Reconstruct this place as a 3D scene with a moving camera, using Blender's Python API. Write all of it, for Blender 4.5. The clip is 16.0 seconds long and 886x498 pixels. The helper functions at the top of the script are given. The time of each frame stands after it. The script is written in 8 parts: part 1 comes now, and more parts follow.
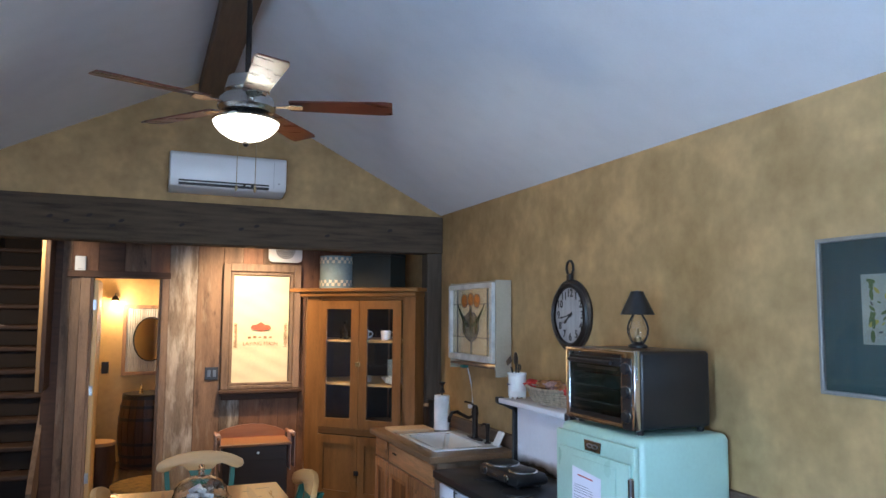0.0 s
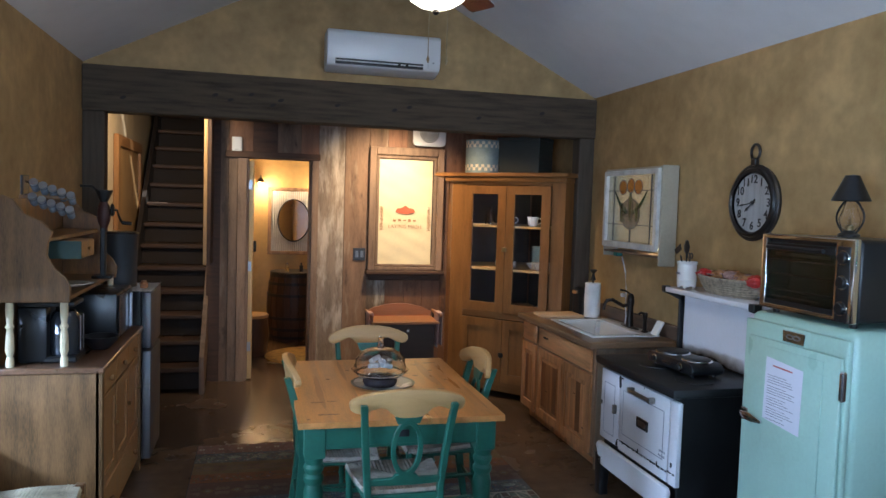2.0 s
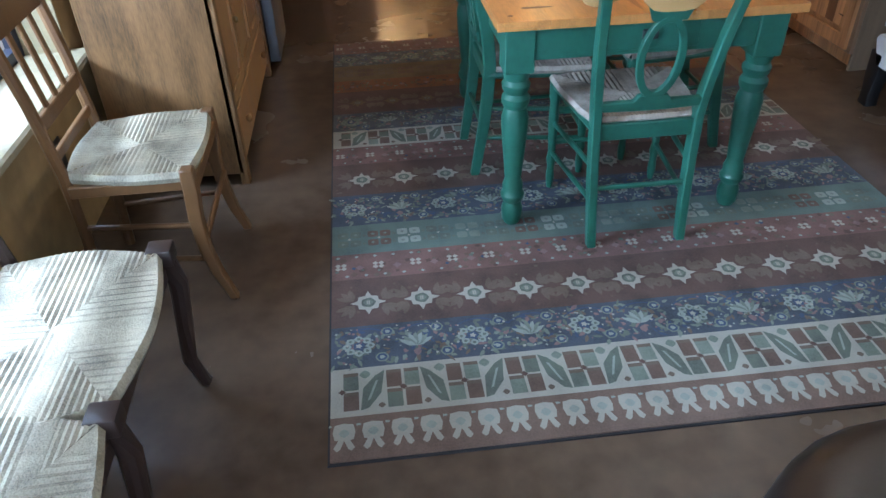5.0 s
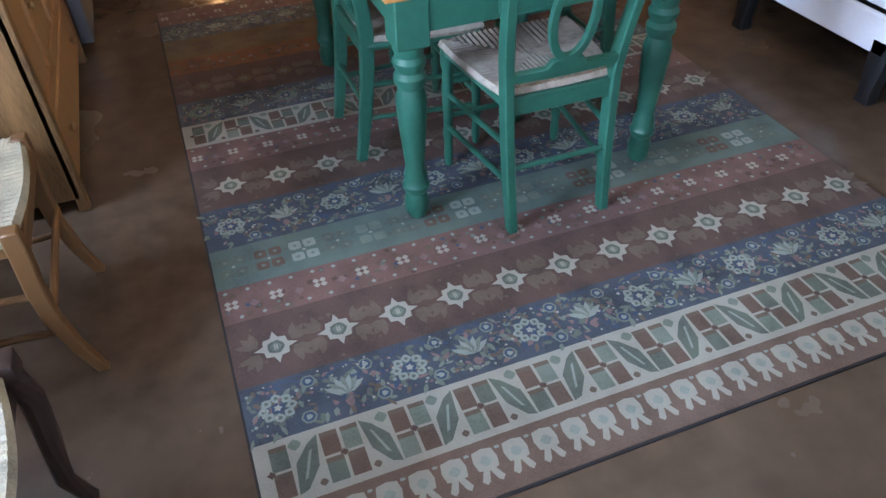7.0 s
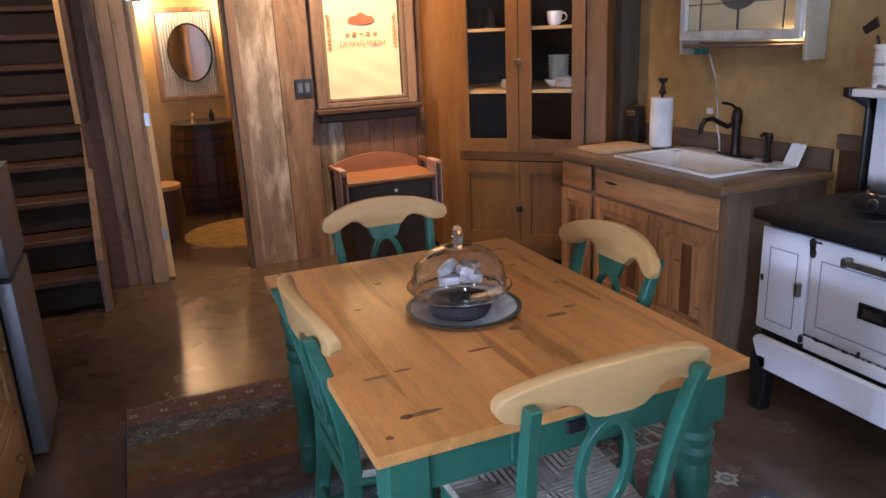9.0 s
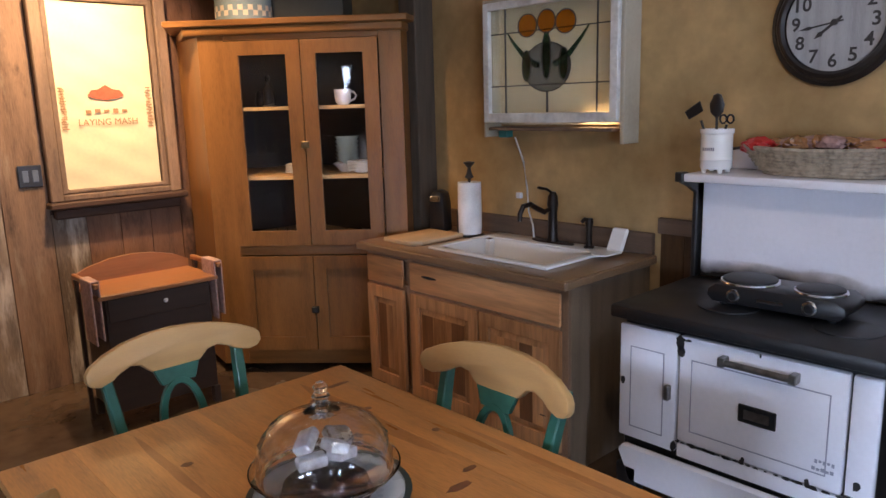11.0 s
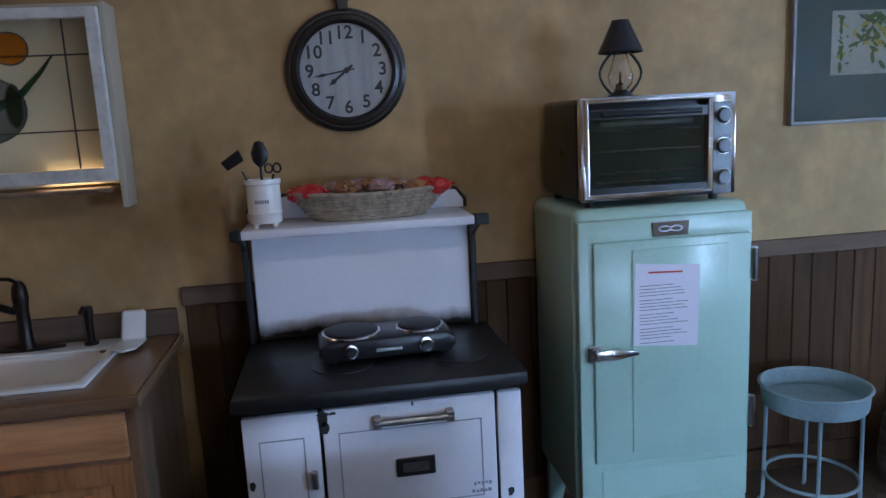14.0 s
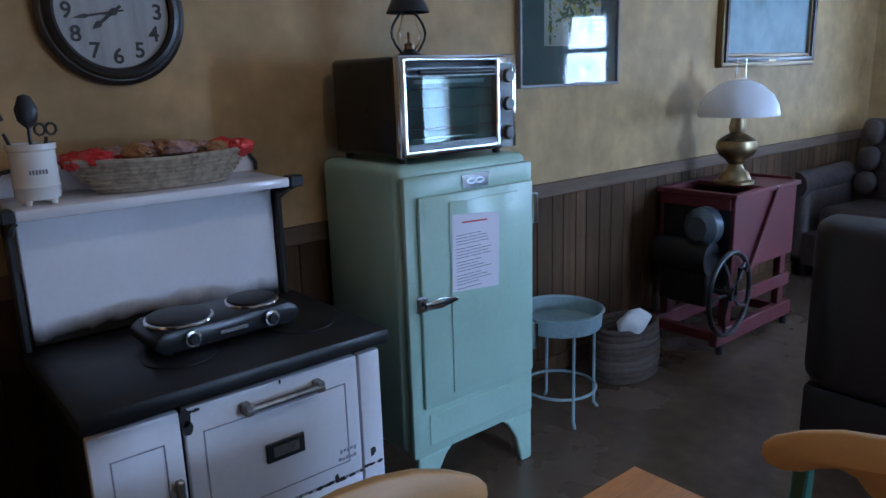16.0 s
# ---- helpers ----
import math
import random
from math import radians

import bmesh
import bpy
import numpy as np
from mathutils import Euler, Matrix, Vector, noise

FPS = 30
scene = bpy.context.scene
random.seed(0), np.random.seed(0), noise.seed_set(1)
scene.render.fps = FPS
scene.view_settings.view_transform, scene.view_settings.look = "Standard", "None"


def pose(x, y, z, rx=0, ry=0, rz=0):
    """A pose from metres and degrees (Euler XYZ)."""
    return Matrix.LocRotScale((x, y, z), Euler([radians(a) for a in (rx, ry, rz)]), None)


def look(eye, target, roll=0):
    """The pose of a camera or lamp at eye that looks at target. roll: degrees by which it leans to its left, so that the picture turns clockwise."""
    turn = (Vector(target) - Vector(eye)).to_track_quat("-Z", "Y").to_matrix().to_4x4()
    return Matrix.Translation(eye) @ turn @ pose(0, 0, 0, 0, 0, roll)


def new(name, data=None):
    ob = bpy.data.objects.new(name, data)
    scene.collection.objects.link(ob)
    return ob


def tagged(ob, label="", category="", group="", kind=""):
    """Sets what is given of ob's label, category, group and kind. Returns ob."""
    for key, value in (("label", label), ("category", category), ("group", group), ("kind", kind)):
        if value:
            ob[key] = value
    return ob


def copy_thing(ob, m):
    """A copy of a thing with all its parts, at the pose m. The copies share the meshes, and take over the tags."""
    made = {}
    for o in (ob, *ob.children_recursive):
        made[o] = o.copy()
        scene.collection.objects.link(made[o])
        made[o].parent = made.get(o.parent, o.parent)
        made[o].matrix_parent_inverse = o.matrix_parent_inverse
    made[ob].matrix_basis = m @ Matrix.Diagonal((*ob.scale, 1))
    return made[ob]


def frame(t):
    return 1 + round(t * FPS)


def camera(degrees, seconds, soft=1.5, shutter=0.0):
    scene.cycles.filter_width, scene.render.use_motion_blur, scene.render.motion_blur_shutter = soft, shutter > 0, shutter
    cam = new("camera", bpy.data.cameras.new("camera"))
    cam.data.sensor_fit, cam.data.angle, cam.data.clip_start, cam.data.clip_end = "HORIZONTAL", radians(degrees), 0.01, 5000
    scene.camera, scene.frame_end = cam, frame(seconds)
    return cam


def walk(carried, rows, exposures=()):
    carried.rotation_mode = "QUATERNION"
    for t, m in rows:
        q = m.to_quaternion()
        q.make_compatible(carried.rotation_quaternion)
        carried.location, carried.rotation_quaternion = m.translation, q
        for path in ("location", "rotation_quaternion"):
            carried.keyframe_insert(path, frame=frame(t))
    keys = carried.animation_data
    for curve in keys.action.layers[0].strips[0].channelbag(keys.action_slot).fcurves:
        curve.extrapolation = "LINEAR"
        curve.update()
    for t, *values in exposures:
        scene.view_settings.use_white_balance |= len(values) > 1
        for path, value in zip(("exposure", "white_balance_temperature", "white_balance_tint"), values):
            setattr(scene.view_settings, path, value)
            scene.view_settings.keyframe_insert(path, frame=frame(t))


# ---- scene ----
cam = camera(62.7, 16.0)
PATH = [
    (0, (0.797, 0.712, 1.796), (1.554, 2.555, 1.977), 0.4),
    (0.5, (0.775, 0.742, 1.803), (1.405, 2.633, 1.973), 0.4),
    (1, (0.677, 0.796, 1.787), (1.175, 2.731, 1.873), 1.1),
    (1.5, (0.581, 0.865, 1.745), (1.062, 2.804, 1.657), 1.5),
    (2, (0.473, 0.929, 1.73), (0.964, 2.864, 1.61), 1.8),
    (2.5, (0.399, 1.071, 1.71), (0.713, 3.043, 1.598), 1.8),
    (3, (0.298, 1.298, 1.678), (0.603, 3.263, 1.457), 1.0),
    (3.5, (0.26, 1.468, 1.654), (0.491, 3.411, 1.237), 1.8),
    (4, (0.256, 1.682, 1.598), (0.468, 3.586, 1.024), 0.1),
    (4.5, (0.231, 1.854, 1.527), (0.466, 3.634, 0.645), 0.4),
    (5, (0.267, 2.047, 1.457), (0.428, 3.664, 0.292), -1.8),
    (5.2, (0.273, 2.115, 1.415), (0.374, 3.628, 0.111), -3.0),
    (7.3, (0.18, 2.513, 1.436), (0.762, 3.913, 0.132), -0.1),
    (7.5, (0.181, 2.541, 1.441), (0.804, 3.99, 0.213), 0.5),
    (8, (0.223, 2.668, 1.47), (0.923, 4.259, 0.48), 0.1),
    (8.5, (0.29, 2.806, 1.515), (0.96, 4.539, 0.775), -1.5),
    (9, (0.316, 2.895, 1.547), (1.043, 4.669, 0.979), -2.6),
    (9.2, (0.333, 2.928, 1.55), (1.107, 4.696, 1.029), -3.3),
    (11.3, (0.375, 3.668, 1.559), (1.813, 5.0, 1.164), -2.4),
    (11.5, (0.342, 3.742, 1.591), (1.862, 4.972, 1.168), -2.9),
    (12, (0.316, 3.928, 1.578), (2.066, 4.808, 1.175), -2.4),
    (12.5, (0.371, 4.074, 1.565), (2.23, 4.677, 1.141), -2.0),
    (13, (0.448, 4.247, 1.573), (2.373, 4.625, 1.184), -2.3),
    (13.5, (0.481, 4.412, 1.587), (2.446, 4.507, 1.223), -2.7),
    (14, (0.454, 4.643, 1.598), (2.404, 4.36, 1.252), -3.0),
    (14.5, (0.475, 4.82, 1.592), (2.308, 4.099, 1.25), -2.7),
    (15, (0.571, 4.982, 1.583), (2.299, 4.033, 1.245), -3.6),
    (15.5, (0.661, 5.13, 1.591), (2.288, 4.032, 1.209), -2.1),
    (16, (0.783, 5.304, 1.581), (2.28, 4.062, 1.115), -1.8),
]
walk(cam, [(t, look(eye, target, roll)) for t, eye, target, roll in PATH],
     [(0, 0.75, 5950, 5), (1.5, 0.45, 6000, 4), (2.5, 0.5, 6100, 4), (3.5, 0.65, 5900, 1), (5, 1.1, 6300, 6), (7.5, 1.25, 6800, 13), (8, 1.4, 6700, 14), (9, 0.85, 6500, 17), (11.5, 0.75, 7000, 16), (12.5, 0.7, 6200, 13), (14, 0.15, 5750, 10), (16, -0.05, 5600, 8)])

# ---- world, sun, large lights ----
world = bpy.data.worlds.new("world")
scene.world = world
world.use_nodes = True
wn = world.node_tree
sky = wn.nodes.new("ShaderNodeTexSky")
sky.sky_type, sky.sun_disc = "NISHITA", False
sky.sun_elevation, sky.sun_rotation = radians(45), radians(155)
wn.links.new(sky.outputs[0], wn.nodes["Background"].inputs[0])
wn.nodes["Background"].inputs[1].default_value = 0.15
scene.view_settings.exposure = 0.0


def lamp(name, kind, loc, energy, color, target=None, size=0.1, size_y=None, angle=60, blend=0.6):
    data = bpy.data.lights.new(name, kind)
    data.energy, data.color = energy, color
    if kind == "AREA":
        data.shape, data.size, data.size_y = "RECTANGLE", size, size_y or size
    elif kind == "SPOT":
        data.shadow_soft_size, data.spot_size, data.spot_blend = size, radians(angle), blend
    elif kind == "SUN":
        data.angle = radians(0.6)
    else:
        data.shadow_soft_size = size
    ob = new(name, data)
    ob.matrix_world = look(loc, target) if target else Matrix.Translation(loc)
    return ob


WARM, COOL = (1.0, 0.62, 0.32), (0.50, 0.68, 1.0)
lamp("sun", "SUN", (2.0, -0.6, 4.6), 5.0, (1.0, 0.97, 0.92), (0, 3.6, 0))
lamp("sky_window_far", "AREA", (-1.35, 4.3, 2.05), 55, COOL, (0.6, 4.2, 0.2), 0.8, 0.9)
lamp("sky_window_near", "AREA", (-1.75, 3.30, 1.28), 70, COOL, (2.6, 3.6, 0.55), 1.10, 0.32).data.spread = radians(120)
lamp("sky_door", "AREA", (-0.92, 0.72, 1.40), 100, COOL, (1.5, 0.9, 1.4), 0.34, 1.1)
lamp("sky_south", "AREA", (0.1, -1.75, 1.60), 105, COOL, (1.0, 3.0, 2.4), 0.8, 1.2)
# Fill daylight for an unseen second south window, added to brighten the room.
lamp("sky_south_b", "AREA", (2.1, -1.75, 1.60), 70, COOL, (1.2, 3.0, 2.6), 0.8, 1.2)
lamp("alcove_lamp", "SPOT", (1.70, 7.25, 2.54), 108, (1.0, 0.70, 0.42), (1.7, 8.0, 1.5), 0.05, angle=110, blend=1.0)
lamp("alcove_lamp_c", "SPOT", (2.05, 6.98, 2.54), 40, (1.0, 0.66, 0.36), (2.3, 6.95, 0.6), 0.05, angle=120, blend=1.0)
# Unseen fill spot, added to brighten the tan wall by the stairs.
lamp("alcove_lamp_b", "SPOT", (-0.1, 7.1, 2.54), 48, (1.0, 0.76, 0.50), (-0.75, 8.7, 1.5), 0.05, angle=125, blend=1.0)
lamp("sconce_bulb", "POINT", (0.50, 10.38, 1.91), 16, WARM, size=0.04)
lamp("sconce_bulb_b", "POINT", (1.30, 10.38, 1.91), 16, WARM, size=0.04)
lamp("fan_bulb", "POINT", (1.195, 4.03, 2.63), 20, (1.0, 0.86, 0.7), size=0.05)

# ---- materials ----
MATS = {}


def mat(name, base=(0.5, 0.5, 0.5), rough=0.5, metal=0.0, var=0.25, scale=6.0, stretch=(1, 1, 1), fine=60.0, bump=0.15, dark=None,
        per_object=0.0, spec=0.5, clear=0.0, rotate=(0, 0, 0), per_island=0.0):
    """A surface: a colour that varies at two scales, with fine relief; stretch lengthens the grain."""
    if name in MATS:
        return MATS[name]
    m = bpy.data.materials.new(name)
    m.use_nodes = True
    nt = m.node_tree
    b = nt.nodes["Principled BSDF"]
    n, l = nt.nodes.new, nt.links.new
    tc, mp = n("ShaderNodeTexCoord"), n("ShaderNodeMapping")
    mp.inputs["Scale"].default_value = stretch
    mp.inputs["Rotation"].default_value = rotate
    src = tc.outputs["Object"]
    if per_object or per_island:
        add, oi = n("ShaderNodeVectorMath"), n("ShaderNodeObjectInfo") if per_object else n("ShaderNodeNewGeometry")
        sc = n("ShaderNodeMath")
        sc.operation, sc.inputs[1].default_value = "MULTIPLY", 37.0
        l(oi.outputs["Random" if per_object else "Random Per Island"], sc.inputs[0])
        l(src, add.inputs[0]), l(sc.outputs[0], add.inputs[1])
        src = add.outputs[0]
    l(src, mp.inputs[0])
    big, small = n("ShaderNodeTexNoise"), n("ShaderNodeTexNoise")
    big.inputs["Scale"].default_value, big.inputs["Detail"].default_value = scale, 5
    small.inputs["Scale"].default_value, small.inputs["Detail"].default_value = fine, 4
    l(mp.outputs[0], big.inputs[0]), l(mp.outputs[0], small.inputs[0])
    ramp = n("ShaderNodeValToRGB")
    lo = dark or tuple(c * (1 - var) for c in base)
    hi = tuple(min(1, c * (1 + var * 0.7)) for c in base)
    e = ramp.color_ramp.elements
    e[0].position, e[0].color = 0.3, (*lo, 1)
    e[1].position, e[1].color = 0.7, (*hi, 1)
    mid = ramp.color_ramp.elements.new(0.5)
    mid.color = (*base, 1)
    mixf = n("ShaderNodeMath")
    mixf.operation = "MULTIPLY_ADD"
    mixf.inputs[1].default_value, mixf.inputs[2].default_value = 0.35, 0.0
    l(small.outputs[0], mixf.inputs[0])
    sumf = n("ShaderNodeMath")
    sumf.operation = "MULTIPLY_ADD"
    sumf.inputs[1].default_value = 0.65
    l(big.outputs[0], sumf.inputs[0]), l(mixf.outputs[0], sumf.inputs[2])
    l(sumf.outputs[0], ramp.inputs[0])
    col = ramp.outputs[0]
    if per_object or per_island:
        hsv, rng = n("ShaderNodeHueSaturation"), n("ShaderNodeMapRange")
        k = per_object or per_island
        rng.inputs["To Min"].default_value, rng.inputs["To Max"].default_value = 1 - k, 1 + k * 0.7
        l(oi.outputs["Random" if per_object else "Random Per Island"], rng.inputs[0])
        l(rng.outputs[0], hsv.inputs["Value"]), l(col, hsv.inputs["Color"])
        col = hsv.outputs[0]
    l(col, b.inputs["Base Color"])
    rr = n("ShaderNodeMapRange")
    rr.inputs["To Min"].default_value, rr.inputs["To Max"].default_value = max(0.02, rough - 0.1), min(1, rough + 0.12)
    l(big.outputs[0], rr.inputs[0]), l(rr.outputs[0], b.inputs["Roughness"])
    b.inputs["Metallic"].default_value = metal
    b.inputs["Specular IOR Level"].default_value = spec
    b.inputs["Coat Weight"].default_value = clear
    b.inputs["Coat Roughness"].default_value = 0.12
    if bump:
        bp = n("ShaderNodeBump")
        bp.inputs["Strength"].default_value, bp.inputs["Distance"].default_value = bump, 0.004
        l(sumf.outputs[0], bp.inputs["Height"]), l(bp.outputs[0], b.inputs["Normal"])
    MATS[name] = m
    return m


def glow(name, color, strength):
    if name in MATS:
        return MATS[name]
    m = mat(name, color, 0.5, bump=0)
    b = m.node_tree.nodes["Principled BSDF"]
    b.inputs["Emission Color"].default_value, b.inputs["Emission Strength"].default_value = (*color, 1), strength
    return m


def glass(name, color=(1, 1, 1), rough=0.0, ior=1.45):
    if name in MATS:
        return MATS[name]
    m = bpy.data.materials.new(name)
    m.use_nodes = True
    b = m.node_tree.nodes["Principled BSDF"]
    b.inputs["Base Color"].default_value, b.inputs["Roughness"].default_value = (*color, 1), rough
    b.inputs["Transmission Weight"].default_value, b.inputs["IOR"].default_value = 1.0, ior
    MATS[name] = m
    return m


UP, ACROSS, ALONG = (14, 14, 1.2), (1.2, 14, 14), (14, 1.2, 14)
plaster = mat("mustard_plaster", (0.375, 0.245, 0.108), 0.66, var=0.55, scale=3.6, fine=14, bump=0.45, dark=(0.275, 0.168, 0.064))
white_ceil = mat("white_ceiling_paint", (0.72, 0.73, 0.76), 0.85, var=0.05, fine=90, bump=0.4)
beam_wood = mat("weathered_grey_beam", (0.084, 0.063, 0.044), 0.85, spec=0.25, var=0.6, scale=2.5, stretch=ACROSS, bump=0.6)
post_wood = mat("weathered_grey_post", (0.09, 0.07, 0.052), 0.85, spec=0.25, var=0.4, scale=2.5, stretch=UP, bump=0.6)


def weathered(name, base, pale, dark, worn=0.5, stain=0.4, rough=0.72):
    """Old sawn boards: grain along z, pale worn patches, dark stains and fine saw marks."""
    m = mat(name, base, rough, var=0.6, scale=1.5, stretch=(9, 9, 0.9), fine=26, bump=0.8, per_object=0.35)
    nt = m.node_tree
    n, l = nt.nodes.new, nt.links.new
    b = nt.nodes["Principled BSDF"]
    tc, oi, add, col = n("ShaderNodeTexCoord"), n("ShaderNodeObjectInfo"), n("ShaderNodeVectorMath"), b.inputs["Base Color"].links[0].from_socket
    mul = n("ShaderNodeMath")
    mul.operation, mul.inputs[1].default_value = "MULTIPLY", 61.0
    l(oi.outputs["Random"], mul.inputs[0]), l(tc.outputs["Object"], add.inputs[0]), l(mul.outputs[0], add.inputs[1])
    for colour, amount, scale, stretch, seed in ((pale, worn, 2.2, (4, 4, 0.8), 0.0), (dark, stain, 3.0, (2.2, 2.2, 0.9), 9.0), (dark, 0.30, 5.0, (16, 16, 0.5), 4.0)):
        mp, nz, mr, mx = n("ShaderNodeMapping"), n("ShaderNodeTexNoise"), n("ShaderNodeMapRange"), n("ShaderNodeMix")
        mp.inputs["Scale"].default_value, mp.inputs["Location"].default_value = stretch, (seed, seed, seed)
        nz.inputs["Scale"].default_value, nz.inputs["Detail"].default_value, nz.inputs["Roughness"].default_value = scale, 8, 0.65
        mr.inputs["From Min"].default_value, mr.inputs["From Max"].default_value = 0.72 - 0.3 * amount, 0.82 - 0.25 * amount
        mr.inputs["To Max"].default_value = 0.85
        mx.data_type = "RGBA"
        mx.inputs[7].default_value = (*colour, 1)
        l(add.outputs[0], mp.inputs[0]), l(mp.outputs[0], nz.inputs[0]), l(nz.outputs[0], mr.inputs[0])
        l(mr.outputs[0], mx.inputs[0]), l(col, mx.inputs[6])
        col = mx.outputs[2]
    l(col, b.inputs["Base Color"])
    return m


barn = weathered("reclaimed_barn_board", (0.20, 0.12, 0.075), (0.36, 0.27, 0.19), (0.04, 0.024, 0.018), 0.55, 0.5)
barn_pale = weathered("pale_weathered_board", (0.36, 0.27, 0.20), (0.62, 0.53, 0.44), (0.10, 0.055, 0.035), 0.8, 0.35, 0.75)
barn_red = weathered("reddish_barn_board", (0.21, 0.10, 0.055), (0.30, 0.19, 0.12), (0.05, 0.022, 0.015), 0.4, 0.5, 0.65)
barn_grey = weathered("grey_weathered_board", (0.24, 0.17, 0.12), (0.50, 0.44, 0.37), (0.07, 0.035, 0.025), 0.75, 0.45)
barn_dark = mat("dark_barn_board", (0.09, 0.045, 0.028), 0.7, var=0.5, scale=2.2, stretch=ACROSS, fine=26, bump=0.8, per_object=0.3)
barn_trim = mat("reclaimed_trim", (0.26, 0.17, 0.115), 0.7, var=0.5, scale=2.2, stretch=(9, 9, 1.1), fine=26, bump=0.8, per_object=0.3)
wain = mat("dark_wainscot_board", (0.066, 0.033, 0.014), 0.75, spec=0.25, var=0.5, scale=2.5, stretch=UP, bump=0.5, per_object=0.3)
rail_wood = mat("grey_chair_rail_wood", (0.13, 0.085, 0.058), 0.72, spec=0.3, var=0.35, scale=2.5, stretch=ALONG, bump=0.4)
concrete = mat("stained_concrete", (0.105, 0.07, 0.047), 0.24, var=0.6, scale=1.3, fine=11, bump=0.12, dark=(0.06, 0.036, 0.022))
oak = mat("golden_oak", (0.25, 0.11, 0.032), 0.36, var=0.4, scale=2.0, stretch=(7, 7, 1.0), fine=26, bump=0.2)
oak_h = mat("golden_oak_flat", (0.25, 0.11, 0.032), 0.36, var=0.4, scale=2.0, stretch=ACROSS, fine=30, bump=0.25)
hickory = mat("knotty_hickory", (0.56, 0.28, 0.125), 0.36, var=0.6, scale=1.6, stretch=(9, 9, 0.8), fine=9, bump=0.06, per_object=0.25, dark=(0.26, 0.11, 0.04))
hickory_h = mat("knotty_hickory_flat", (0.56, 0.275, 0.12), 0.36, var=0.5, scale=1.6, stretch=(9, 0.8, 9), fine=9, bump=0.06, per_object=0.25, dark=(0.30, 0.14, 0.055))
hickory_grey = mat("greyed_hickory_frame", (0.34, 0.205, 0.125), 0.42, var=0.4, scale=1.8, stretch=(9, 9, 0.9), bump=0.06, per_object=0.15)
hutch_wood = mat("brown_hutch_wood", (0.185, 0.092, 0.034), 0.45, var=0.75, scale=2.4, stretch=(7, 7, 1), fine=30, bump=0.2)
hutch_pine = mat("pine_door_wood", (0.36, 0.19, 0.075), 0.4, var=0.3, scale=2.0, stretch=UP, bump=0.2)
pine_top = mat("honey_pine_tabletop", (0.52, 0.222, 0.066), 0.3, var=0.45, scale=1.4, stretch=(11, 1.0, 11), fine=30, bump=0.12, clear=0.3, per_object=0.22)
green = mat("green_paint", (0.020, 0.108, 0.072), 0.38, var=0.25, scale=9, bump=0.15)
cream_wood = mat("pale_natural_maple", (0.51, 0.295, 0.115), 0.4, var=0.15, scale=2.0, stretch=ACROSS, bump=0.1)
rush = mat("woven_rush", (0.42, 0.36, 0.25), 0.75, var=0.35, scale=10, stretch=(1, 9, 1), bump=0.7)
enamel = mat("white_enamel", (0.80, 0.79, 0.83), 0.16, var=0.06, scale=5, bump=0.02)
black_iron = mat("black_cast_iron", (0.012, 0.012, 0.013), 0.42, var=0.4, scale=7, bump=0.2)
black = mat("black_plastic", (0.012, 0.012, 0.013), 0.3, var=0.2, bump=0.03)
mint = mat("mint_enamel", (0.41, 0.59, 0.50), 0.3, var=0.1, scale=3, bump=0.04)
chrome = mat("chrome", (0.75, 0.75, 0.76), 0.12, 1.0, var=0.1, bump=0.0)
steel = mat("brushed_steel", (0.42, 0.43, 0.45), 0.35, 1.0, var=0.15, stretch=UP, bump=0.03)
bronze = mat("oiled_bronze", (0.025, 0.018, 0.015), 0.35, 0.7, var=0.3, bump=0.05)
brass = mat("aged_brass", (0.33, 0.25, 0.14), 0.35, 1.0, var=0.35, scale=14, bump=0.2)
white_plastic = mat("white_plastic", (0.74, 0.75, 0.77), 0.32, var=0.03, bump=0.0)
white_china = mat("white_china", (0.78, 0.77, 0.74), 0.15, var=0.03, bump=0.0)
paper = mat("paper", (0.72, 0.70, 0.78), 0.8, var=0.04, bump=0.05)
ink = mat("grey_ink", (0.20, 0.19, 0.24), 0.8, var=0.05, bump=0)
red_ink = mat("red_ink", (0.45, 0.06, 0.05), 0.8, var=0.2, bump=0)
leather = mat("brown_leather", (0.035, 0.022, 0.018), 0.42, var=0.4, scale=8, bump=0.35)
leather_red = mat("red_brown_leather", (0.018, 0.010, 0.008), 0.42, var=0.4, scale=8, bump=0.3)
cut_glass = glass("cut_crystal", (1, 1, 1), 0.03, 1.5)
clear = glass("clear_glass", (1, 1, 1), 0.03)


# ---- mesh helpers ----
def bmnew():
    return bmesh.new()


def box(bm, x0, y0, z0, x1, y1, z1, m=None):
    co = [(x, y, z) for x in (x0, x1) for y in (y0, y1) for z in (z0, z1)]
    if m is not None:
        co = [m @ Vector(c) for c in co]
    v = [bm.verts.new(c) for c in co]
    for f in ((0, 1, 3, 2), (4, 6, 7, 5), (0, 4, 5, 1), (2, 3, 7, 6), (0, 2, 6, 4), (1, 5, 7, 3)):
        bm.faces.new([v[i] for i in f])
    return bm


